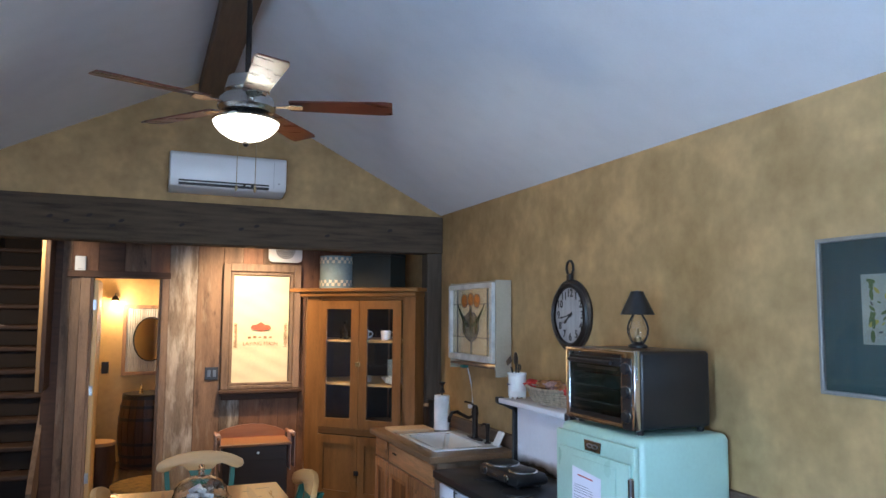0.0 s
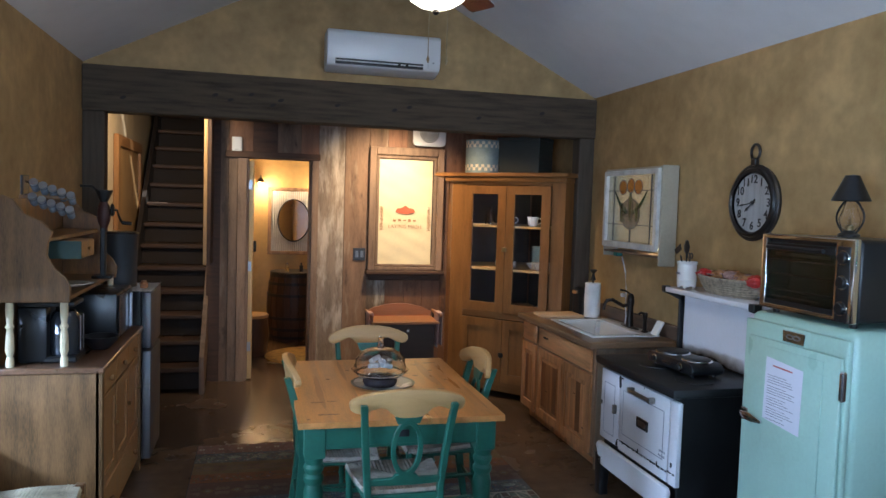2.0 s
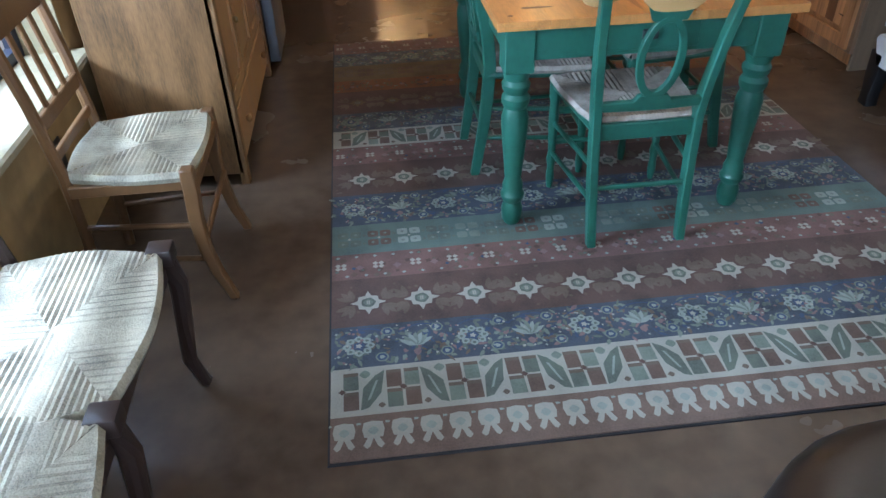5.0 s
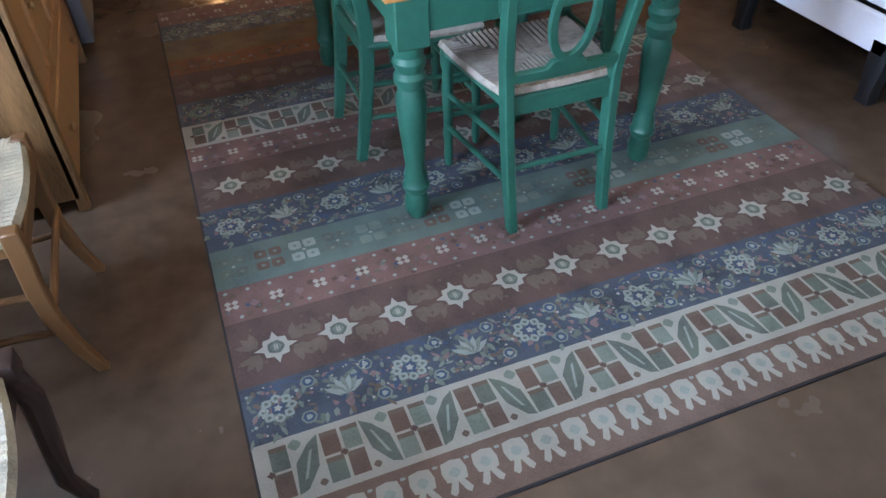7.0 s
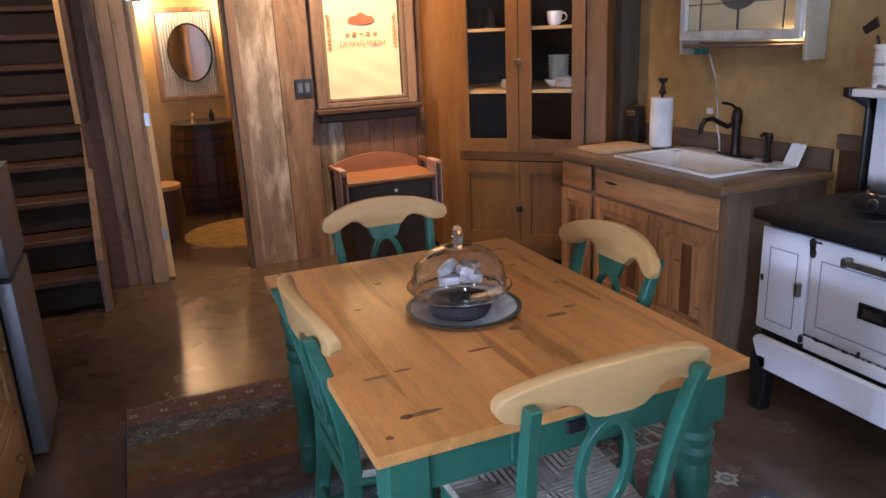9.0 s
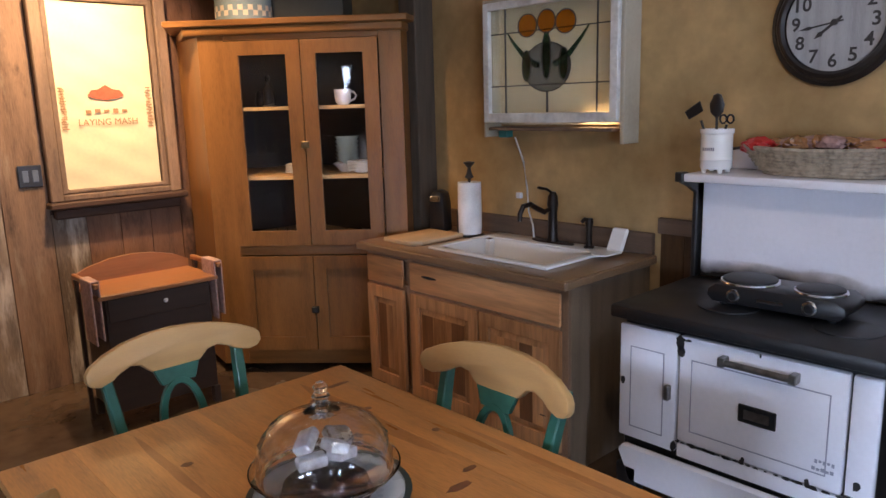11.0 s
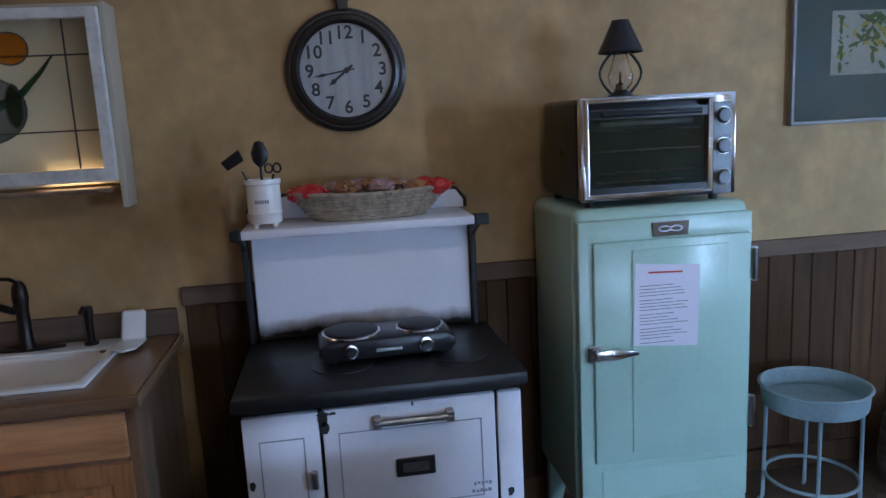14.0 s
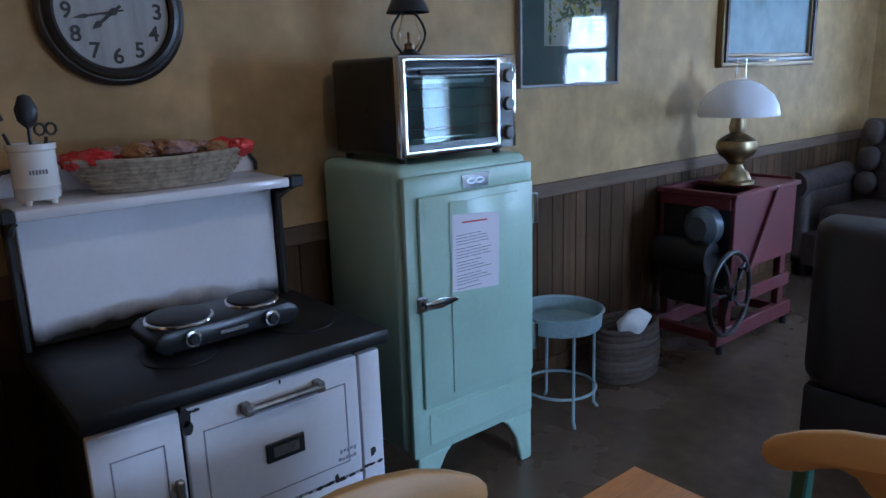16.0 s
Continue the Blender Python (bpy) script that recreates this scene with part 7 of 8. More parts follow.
bm = plate(bmnew(), crest, -0.004, 0.026)
for v in bm.verts:
    v.co.z -= 0.045 * (v.co.x / 0.26) ** 2
    v.co.y = 0.325 + (v.co.y - 0.252) * 0.86
bm.transform(tilt @ FY @ Matrix.Translation((0, 0.0, 0.0)))
part("crest_rail", soften(bm, 0.005, 2), cream_wood, ch, "pale maple crest rail", 50)
for at, turn in (((0.675, 4.70, 0), -90), ((1.17, 5.555, 0), 180), ((1.64, 4.77, 0), 90)):
    copy_thing(ch, pose(*at, 0, 0, turn))

# ---- rush chair and settee by the windows ----
honey = mat("honey_wood", (0.16, 0.075, 0.028), 0.4, var=0.25, scale=2, stretch=UP)
pale_rush = mat("pale_rush", (0.38, 0.33, 0.235), 0.72, var=0.7, scale=6, stretch=(2, 2, 1), fine=120, bump=1.0)
wc = thing("side_chair", "honey wood side chair with a slatted back and pale rush seat", "chair", (-0.61, 4.11, 0), -90)
for s in (-1, 1):
    bm = bmnew()
    tube(bm, [(s * 0.16, -0.03 + 0.02, 0.005), (s * 0.165, 0.0, 0.25), (s * 0.17, 0.0, 0.46), (s * 0.175, -0.02, 0.68), (s * 0.18, -0.055, 0.90)], 0.017, 8)
    part("back_post", bm, honey, wc)
    bm, prev = bmnew(), None
    for z, y, h in ((0.472, 0.345, 0.019), (0.40, 0.345, 0.021), (0.30, 0.338, 0.020), (0.20, 0.342, 0.018), (0.10, 0.362, 0.016), (0.0, 0.395, 0.014)):
        cur = [bm.verts.new((s * 0.198 + a * h, y + b * h, z)) for a, b in ((-1, -1), (1, -1), (1, 1), (-1, 1))]
        if prev:
            for k in range(4):
                bm.faces.new((prev[k], prev[(k + 1) % 4], cur[(k + 1) % 4], cur[k]))
        else:
            bm.faces.new(cur)
        prev = cur
    bm.faces.new(prev[::-1])
    part("front_leg", soften(bm, 0.004), honey, wc)
    for z in (0.16, 0.28):
        part("side_stretcher", cyl(bmnew(), (s * 0.163, 0.0, z), (s * 0.20, 0.355, z), 0.009, n=8), honey, wc)
    part("side_rail", bbox(s * 0.19 - 0.009, 0.01, 0.40, s * 0.19 + 0.009, 0.35, 0.435, 0.003), honey, wc)
part("front_stretcher", cyl(bmnew(), (-0.2, 0.355, 0.24), (0.2, 0.355, 0.24), 0.010, n=8), honey, wc)
part("front_rail", bbox(-0.19, 0.345, 0.395, 0.19, 0.365, 0.435, 0.003), honey, wc)
for z0, z1, y in ((0.50, 0.53, -0.004), (0.59, 0.635, -0.012)):
    part("back_rail", bbox(-0.165, y - 0.008, z0, 0.165, y + 0.008, z1, 0.003), honey, wc)
part("crest_rail", soften(plate(bmnew(), [(-0.19, 0.84), (0.19, 0.84), (0.195, 0.875), (0.10, 0.915), (0, 0.925), (-0.10, 0.915), (-0.195, 0.875)], 0.038, 0.062, FY), 0.005, 2), honey, wc)
for x in (-0.08, 0.0, 0.08):
    part("slat", soften(plate(bmnew(), [(x - 0.012, 0), (x + 0.012, 0), (x + 0.012, 0.235), (x - 0.012, 0.235)], -0.005, 0.005, Matrix.Translation((0, -0.012, 0.62)) @ pose(0, 0, 0, 9) @ FY), 0.002), honey, wc)
rush_seat(wc, [(-0.165, 0.01), (0.165, 0.01), (0.205, 0.345), (-0.205, 0.345)], 0.468, pale_rush, 0.035, 0.02, 0.003)
dark_wood = mat("dark_settee_wood", (0.035, 0.018, 0.013), 0.4, var=0.3, scale=2, stretch=UP)
bench = thing("settee", "long dark wooden settee with two pale rush seats along the wall", "settee", (-0.61, 3.53, 0), -90)
for k in range(4):
    x = 0.0 + 0.52 * k
    part("front_leg", tube(bmnew(), [(x, 0.345, 0.455), (x, 0.365, 0.36), (x, 0.35, 0.22), (x, 0.335, 0.10), (x, 0.36, 0.02), (x, 0.37, 0.012)], lambda s: 0.026 - 0.011 * s, 10), dark_wood, bench)
    part("corner_block", soften(box(bmnew(), x - 0.028, 0.315, 0.425, x + 0.028, 0.375, 0.472), 0.006, 2), dark_wood, bench)
    part("back_post", tube(bmnew(), [(x, -0.03, 0.0), (x, 0.0, 0.45), (x, -0.05, 0.80)], 0.018, 8), dark_wood, bench)
for k in range(3):
    x = 0.52 * k
    part("front_rail", bbox(x + 0.029, 0.335, 0.39, x + 0.491, 0.355, 0.43, 0.003), dark_wood, bench)
    part("back_rail", bbox(x + 0.019, -0.008, 0.40, x + 0.501, 0.008, 0.44, 0.003), dark_wood, bench)
    for z in (0.62, 0.76):
        part("ladder_slat", bbox(x + 0.019, -0.035 - (z - 0.62) * 0.12, z, x + 0.501, -0.022 - (z - 0.62) * 0.12, z + 0.05, 0.003), dark_wood, bench)
    rush_seat(bench, [(x + 0.02, 0.0), (x + 0.50, 0.0), (x + 0.495, 0.345), (x + 0.025, 0.345)], 0.468, pale_rush, 0.035, 0.035, 0.003)

# ---- hutch and what stands on it ----
hu = thing("hutch", "brown wooden hoosier-style hutch with pine doors and cream turned posts", "cabinet", (-0.70, 4.625, 0))
part("end_panel", bbox(0.0, 0.0, 0.05, 0.45, 0.02, 0.885, 0.003), hutch_wood, hu, "brown wooden end panel")
part("end_panel", bbox(0.0, 1.13, 0.05, 0.45, 1.15, 0.885, 0.003), hutch_wood, hu)
part("case", box(bmnew(), 0.0, 0.021, 0.06, 0.435, 1.129, 0.88), hutch_wood, hu)
part("countertop", bbox(-0.02, -0.02, 0.886, 0.475, 1.17, 0.915, 0.006), mat("worn_counter", (0.15, 0.075, 0.04), 0.3, var=0.35, scale=3, stretch=ALONG, clear=0.2), hu, "worn wooden countertop")
for y in (0.0, 1.11):
    part("corner_stile", bbox(0.43, y, 0.0, 0.465, y + 0.04, 0.885, 0.004), hutch_wood, hu)
    part("foot", bbox(0.0, y, 0.0, 0.05, y + 0.04, 0.05, 0.004), hutch_wood, hu)
for k, (y0, y1) in enumerate(((0.045, 0.39), (0.40, 0.75), (0.76, 1.105))):
    part("drawer_front", bbox(0.436, y0, 0.75, 0.455, y1, 0.87, 0.004), hutch_pine, hu, "pine drawer front")
    d = part("door", ring(bmnew(), [(y0, 0.30), (y1, 0.30), (y1, 0.74), (y0, 0.74)], [(y0 + 0.05, 0.35), (y1 - 0.05, 0.35), (y1 - 0.05, 0.69), (y0 + 0.05, 0.69)], 0.436, 0.456, Matrix(((0, 0, 1, 0), (1, 0, 0, 0), (0, 1, 0, 0), (0, 0, 0, 1)))), hutch_pine, hu, "pine framed door")
    part("panel", box(bmnew(), 0.436, y0 + 0.051, 0.351, 0.446, y1 - 0.051, 0.689), hutch_pine, d)
    part("knob", solid(bmnew(), [(0.008, 0), (0.016, 0.014), (0.010, 0.022)], 12, Matrix.Translation((0.456, (y0 + y1) / 2, 0.81)) @ pose(0, 0, 0, 0, 90)), hutch_wood, hu)
    part("door_knob", solid(bmnew(), [(0.008, 0), (0.014, 0.012), (0.009, 0.02)], 12, Matrix.Translation((0.456, y1 - 0.025, 0.54)) @ pose(0, 0, 0, 0, 90)), brass, hu)
for z in (0.40, 0.65):
    part("hinge", bbox(0.455, 0.03, z, 0.459, 0.05, z + 0.05, 0.001), black_iron, hu)
part("bottom_drawer", bbox(0.436, 0.045, 0.08, 0.457, 1.105, 0.285, 0.004), hutch_pine, hu, "long pine bottom drawer")
for y in (0.22, 0.93):
    part("knob", solid(bmnew(), [(0.009, 0), (0.02, 0.014), (0.012, 0.024)], 12, Matrix.Translation((0.457, y, 0.185)) @ pose(0, 0, 0, 0, 90)), hutch_wood, hu)
cream_paint = mat("cream_post_paint", (0.62, 0.52, 0.34), 0.45, var=0.12, scale=12)
for y in (0.03, 1.12):
    for x in (0.06, 0.29):
        part("turned_post", solid(bmnew(), [(0.018, 0.916), (0.018, 0.95), (0.012, 0.965), (0.02, 0.99), (0.018, 1.06), (0.013, 1.09), (0.02, 1.105), (0.013, 1.12), (0.018, 1.16), (0.018, 1.22)], 14, None, x, y), cream_paint, hu, "cream turned post")
prof_side = [(0.02, 1.221), (0.32, 1.221), (0.325, 1.29), (0.30, 1.34), (0.255, 1.38), (0.225, 1.44), (0.23, 1.50), (0.25, 1.55), (0.20, 1.60), (0.13, 1.63), (0.08, 1.70), (0.02, 1.72)]
for y in (0.0, 1.13):
    part("scrolled_side", soften(plate(bmnew(), prof_side, -(y + 0.02), -y, FY), 0.004), hutch_wood, hu, "scrolled wooden side")
part("shelf", bbox(0.02, 0.021, 1.225, 0.31, 1.129, 1.245, 0.003), hutch_wood, hu)
part("shelf", bbox(0.02, 0.021, 1.50, 0.22, 1.129, 1.52, 0.003), hutch_wood, hu)
part("back_panel", bbox(0.0, 0.0, 0.916, 0.018, 1.15, 1.70, 0.003), hutch_wood, hu)
part("spice_drawer", bbox(0.10, 0.33, 1.40, 0.30, 0.62, 1.49, 0.006), hutch_pine, hu, "small pine drawer box")
part("knob", solid(bmnew(), [(0.007, 0), (0.012, 0.012)], 10, Matrix.Translation((0.30, 0.48, 1.445)) @ pose(0, 0, 0, 0, 90)), brass, hu)
part("box_end", bbox(0.10, 0.321, 1.40, 0.30, 0.329, 1.49, 0.001), mat("green_tin", (0.05, 0.09, 0.07), 0.5), hu)
cm2 = thing("coffee_maker", "black and steel drip coffee maker on the hutch", "coffee maker", (-0.52, 4.82, 0.916))
part("body", soften(box(bmnew(), -0.11, -0.10, 0, 0.02, 0.10, 0.27), 0.015, 2), black, cm2)
part("base", soften(box(bmnew(), 0.0, -0.10, 0, 0.15, 0.10, 0.03), 0.008), black, cm2)
part("top", soften(box(bmnew(), -0.11, -0.10, 0.27, 0.14, 0.10, 0.295), 0.01, 2), black, cm2)
part("carafe", lathe(bmnew(), [(0, 0.031), (0.07, 0.031), (0.075, 0.06), (0.075, 0.20), (0.05, 0.24), (0.045, 0.24), (0.07, 0.20), (0.07, 0.06), (0, 0.036)], 28, None, 0.075, 0), mat("dark_carafe", (0.06, 0.065, 0.075), 0.1, 0.6), cm2, "dark glossy carafe")
for y in (-0.04, 0.02):
    part("trim_strip", bbox(0.151, y, 0.05, 0.154, y + 0.012, 0.22, 0.001), steel, cm2)
mw = thing("microwave", "black microwave oven at the back of the hutch", "microwave", (-0.62, 5.22, 0.916))
part("case", soften(box(bmnew(), 0.0, 0.0, 0.01, 0.34, 0.46, 0.27), 0.008, 2), black, mw)
part("door", bbox(0.341, 0.01, 0.02, 0.352, 0.33, 0.26, 0.003), mat("gloss_black", (0.01, 0.01, 0.012), 0.08), mw, "glossy black door")
part("control_panel", bbox(0.341, 0.335, 0.02, 0.35, 0.45, 0.26, 0.003), black, mw)
part("handle", bbox(0.353, 0.315, 0.04, 0.37, 0.328, 0.24, 0.003), steel, mw)
for y in (0.05, 0.41):
    part("foot", solid(bmnew(), [(0.015, 0), (0.015, 0.01)], 8, None, 0.17, y), black, mw)
cup = turned("bowl", "dark stoneware bowl on the hutch counter", "bowl", (-0.33, 5.06, 0.916), [(0.04, 0), (0.09, 0.05), (0.095, 0.07), (0.088, 0.07), (0.035, 0.01), (0, 0.01)], black_iron)
pl2 = turned("plate", "white plate on the hutch shelf", "plate", (-0.47, 5.1, 1.246), plate_prof, white_china)
rk = thing("spice_rack", "small dark scroll rack with a curved bracket", "rack", (-0.52, 4.70, 1.700))
part("board", bbox(-0.08, -0.05, 0.0, 0.12, 0.06, 0.018, 0.004), hutch_wood, rk)
part("back", bbox(-0.075, -0.045, 0.018, -0.062, 0.055, 0.11, 0.004), black_iron, rk)
for dz in (0.0, 0.062):
    part("rail", tube(bmnew(), [(-0.075, -0.012, 0.085 - dz), (0.13, -0.012, 0.012 - dz)], 0.005, 6), black_iron, rk)
for k in range(10):
    i, j = k % 5, k // 5
    b = thing("jar", "small glass jar with a silver lid in a tilted row", "jar", (0, 0, 0), 0, "spice jars")
    b.matrix_basis = pose(-0.535 + 0.039 * i, 4.66 - 0.02 * j, 1.762 - 0.014 * i - 0.066 * j, 60, 8, 0)
    part("glass", solid(bmnew(), [(0.017, -0.032), (0.019, 0.02), (0.016, 0.026)], 12), mat("pale_jar", (0.20, 0.22, 0.25), 0.12, var=0.6, scale=30), b)
    part("lid", solid(bmnew(), [(0.018, 0.0265), (0.018, 0.038)], 12), steel, b)
gr = thing("coffee_grinder", "dark iron hand-cranked mill with a wooden hopper board", "mill", (-0.43, 5.50, 1.366))
part("stand", bbox(0.012, -0.018, -0.12, 0.042, 0.018, 0.26, 0.006), black_iron, gr)
part("foot", bbox(-0.03, -0.04, -0.121, 0.08, 0.04, -0.105, 0.004), black_iron, gr)
part("body", solid(bmnew(), [(0.018, 0.17), (0.034, 0.21), (0.038, 0.25), (0.030, 0.30), (0.020, 0.32)], 16, None, 0.03, 0), mat("dark_red_iron", (0.05, 0.014, 0.011), 0.5, var=0.4), gr, "dark red cast body")
part("hopper", lathe(bmnew(), [(0.016, 0.321), (0.045, 0.39), (0.048, 0.39), (0.048, 0.384), (0.02, 0.321)], 18, None, 0.03, 0), black_iron, gr)
part("grinding_plate", solid(bmnew(), [(0.036, 0), (0.038, 0.006), (0.030, 0.014)], 16, Matrix.Translation((0.07, 0, 0.275)) @ pose(0, 0, 0, 0, 90)), black_iron, gr)
part("crank", tube(bmnew(), [(0.05, 0, 0.275), (0.10, 0, 0.275), (0.105, 0.03, 0.24), (0.11, 0.10, 0.20)], 0.007, 8), black_iron, gr, "bent iron crank")
part("crank_grip", tube(bmnew(), [(0.111, 0.10, 0.20), (0.165, 0.10, 0.195)], 0.011, 10), black_iron, gr)
part("clamp_arm", tube(bmnew(), [(0.03, -0.02, 0.36), (-0.02, -0.08, 0.41), (-0.07, -0.12, 0.41)], 0.008, 8), black_iron, gr)
bn = thing("canister", "tall dark tin canister on the small refrigerator", "canister", (-0.42, 6.08, 1.131))
part("can", solid(bmnew(), [(0.11, 0), (0.12, 0.34), (0.122, 0.345)], 24), mat("dark_slate_tin", (0.035, 0.04, 0.045), 0.45, var=0.2), bn)
part("lid", solid(bmnew(), [(0.124, 0.346), (0.12, 0.36), (0.02, 0.368)], 24), black, bn)
bt = thing("bottle_cap_jar", "small brown jar on the small refrigerator", "jar", (-0.25, 5.98, 1.131))
part("jar", solid(bmnew(), [(0.025, 0), (0.028, 0.03), (0.015, 0.04)], 14), red_wood, bt)
part("lid", solid(bmnew(), [(0.016, 0.0405), (0.016, 0.05)], 14), red_wood, bt)

mf = thing("mini_fridge", "narrow two-door refrigerator with silver doors and a black body", "refrigerator", (-0.70, 5.835, 0))
part("body", soften(box(bmnew(), 0.0, 0.0, 0.02, 0.455, 0.46, 1.125), 0.006), black, mf, "black body")
for z0, z1 in ((0.04, 0.742), (0.762, 1.118)):
    d = part("door", soften(box(bmnew(), 0.46, 0.0, z0, 0.515, 0.46, z1), 0.008, 2), mat("silver_door", (0.17, 0.17, 0.18), 0.45, 0.6, var=0.15), mf, "silver-grey door")
part("top_trim", bbox(0.0, 0.0, 1.1255, 0.515, 0.46, 1.130, 0.002), white_plastic, mf, "pale top trim")
for x in (0.03, 0.43):
    part("foot", solid(bmnew(), [(0.02, 0), (0.02, 0.02)], 10, None, x, 0.05), black, mf)
    part("foot", solid(bmnew(), [(0.02, 0), (0.02, 0.02)], 10, None, x, 0.41), black, mf)

# ---- air conditioner, fan, vent and switches ----
ac = thing("air_conditioner", "white wall-mounted split air conditioner with a dark louvre", "air conditioner", (1.376, 6.708, 2.877))
part("body", soften(plate(bmnew(), [(0.0, 0.145), (0.22, 0.145), (0.245, 0.12), (0.248, -0.06), (0.22, -0.12), (0.10, -0.145), (0.0, -0.145)], -0.435, 0.435, Matrix(((0, 0, 1, 0), (-1, 0, 0, 0), (0, 1, 0, 0), (0, 0, 0, 1)))), 0.012, 3), white_plastic, ac, "", 50)
part("louvre", bbox(-0.37, -0.247, -0.112, 0.30, -0.20, -0.072, 0.003, pose(0, 0.0, 0)), mat("dark_louvre", (0.03, 0.03, 0.035), 0.4), ac, "dark air slot")
part("vane", bbox(-0.37, -0.262, -0.095, 0.30, -0.248, -0.088, 0.002), white_plastic, ac)
part("side_seam", bbox(0.335, -0.2515, -0.10, 0.337, -0.2485, 0.11, 0), mat("grey_seam", (0.35, 0.35, 0.37), 0.5), ac)
for x in (0.10, 0.16):
    part("louvre_clip", bbox(x, -0.266, -0.105, x + 0.02, -0.262, -0.08, 0.002), black, ac)
part("indicator", bbox(0.37, -0.252, -0.065, 0.385, -0.2485, -0.055, 0), mat("grey_seam", (0.35, 0.35, 0.37)), ac)

FX, FYY = 1.195, 4.03
fan = thing("ceiling_fan", "five-blade ceiling fan with dark cherry blades and a lit glass bowl", "ceiling fan", (FX, FYY, 0))
nickel = mat("brushed_nickel", (0.55, 0.52, 0.48), 0.22, 1.0, var=0.1)
part("downrod", cyl(bmnew(), (0, 0, 2.84), (0, 0, 3.55), 0.013), bronze, fan)
part("canopy", solid(bmnew(), [(0.03, 3.43), (0.07, 3.47), (0.075, 3.53)], 24), bronze, fan, "dark canopy")
part("motor_housing", solid(bmnew(), [(0.06, 2.69), (0.115, 2.70), (0.13, 2.72), (0.12, 2.76), (0.09, 2.79), (0.10, 2.80), (0.085, 2.86), (0.03, 2.88)], 32), nickel, fan, "brushed nickel motor housing")
part("light_fitter", solid(bmnew(), [(0.145, 2.655), (0.15, 2.662), (0.12, 2.68), (0.06, 2.69)], 32), nickel, fan)
bowl = part("glass_bowl", lathe(bmnew(), [(0.0, 2.568), (0.03, 2.569), (0.075, 2.583), (0.115, 2.608), (0.138, 2.635), (0.146, 2.654)], 36), glow("lit_bowl", (1.0, 0.90, 0.74), 3.2), fan, "glowing frosted bowl", 80)
bowl.visible_shadow = False
part("finial", solid(bmnew(), [(0.006, 2.545), (0.016, 2.555), (0.012, 2.567)], 12), bronze, fan)
blade_wood = mat("dark_cherry_blade", (0.085, 0.022, 0.014), 0.28, var=0.35, scale=2, stretch=(1.2, 12, 12), clear=0.3)
for k in range(5):
    R = pose(0, 0, 2.735, 0, 0, -17 + 72 * k)
    iron = part("blade_iron", soften(plate(bmnew(), [(0.10, -0.018), (0.17, -0.012), (0.20, -0.035), (0.25, -0.03), (0.25, 0.03), (0.20, 0.035), (0.17, 0.012), (0.10, 0.018)], -0.006, 0.0, R), 0.002), nickel, fan, "nickel blade bracket")
    part("blade", soften(plate(bmnew(), [(0.19, -0.05), (0.62, -0.068), (0.655, -0.06), (0.66, 0.06), (0.62, 0.068), (0.19, 0.05)], 0.001, 0.008, R @ pose(0, 0, 0, -9)), 0.002), blade_wood, fan, "dark cherry blade")
for x in (-0.04, 0.04):
    part("pull_chain", cyl(bmnew(), (x, -0.05, 2.36), (x, -0.05, 2.60), 0.0018, n=6), brass, fan)
    part("chain_bob", solid(bmnew(), [(0.003, 2.33), (0.007, 2.345), (0.003, 2.36)], 8, None, x, -0.05), brass, fan)

vt = thing("wall_fan_vent", "square white wall ventilator with a round louvred grille", "vent", (2.09, YW - 0.002, 2.435))
part("plate", soften(ring(bmnew(), [(-0.165, -0.13), (0.165, -0.13), (0.165, 0.13), (-0.165, 0.13)] and [(0.165 * max(-1, min(1, 1.3 * math.cos(a))), 0.13 * max(-1, min(1, 1.3 * math.sin(a)))) for a in np.linspace(0, 2 * math.pi, 32, False)], [(0.095 * math.cos(a), 0.095 * math.sin(a)) for a in np.linspace(0, 2 * math.pi, 32, False)], 0.02, 0.045, face_y(0)), 0.003), white_plastic, vt)
part("recess", solid(bmnew(), [(0.096, 0.021), (0.096, 0.024)], 32, face_y(0)), mat("dark_recess", (0.05, 0.05, 0.05), 0.6), vt, "dark recess")
for r in (0.085, 0.065, 0.045, 0.025):
    part("grille_ring", ring(bmnew(), arc(0, 0, r, 0, 348, 29), arc(0, 0, r - 0.008, 0, 348, 29), 0.03, 0.042, face_y(0)), white_plastic, vt)
for k in range(3):
    part("grille_bar", box(bmnew(), -0.094, -0.036, -0.003, 0.094, -0.03, 0.003, pose(0, 0, 0, 0, 60 * k)), white_plastic, vt)
sw = thing("switch_plate", "dark double switch plate on the boarded wall", "switch", (1.426, YW - 0.003, 1.228))
part("plate", bbox(-0.06, -0.010, -0.06, 0.06, 0.0, 0.06, 0.004), mat("dark_plate", (0.03, 0.035, 0.05), 0.4, 0.2), sw)
for x in (-0.025, 0.025):
    part("rocker", bbox(x - 0.015, -0.015, -0.032, x + 0.015, -0.0101, 0.032, 0.003), mat("blue_grey_rocker", (0.12, 0.15, 0.2), 0.3), sw)
cb2 = thing("door_chime", "small white box on the wall above the doorway", "chime", (0.262, YW - 0.003, 2.235))
part("cover", bbox(-0.045, -0.03, -0.075, 0.045, 0.0, 0.07, 0.006), white_plastic, cb2)
part("slot", bbox(-0.02, -0.032, -0.05, 0.02, -0.0301, -0.045, 0), MATS["grey_seam"], cb2)
on = thing("wall_plaque", "carved dark wooden plaque hung high on the wall", "plaque", (XL + 0.003, 4.28, 2.38))
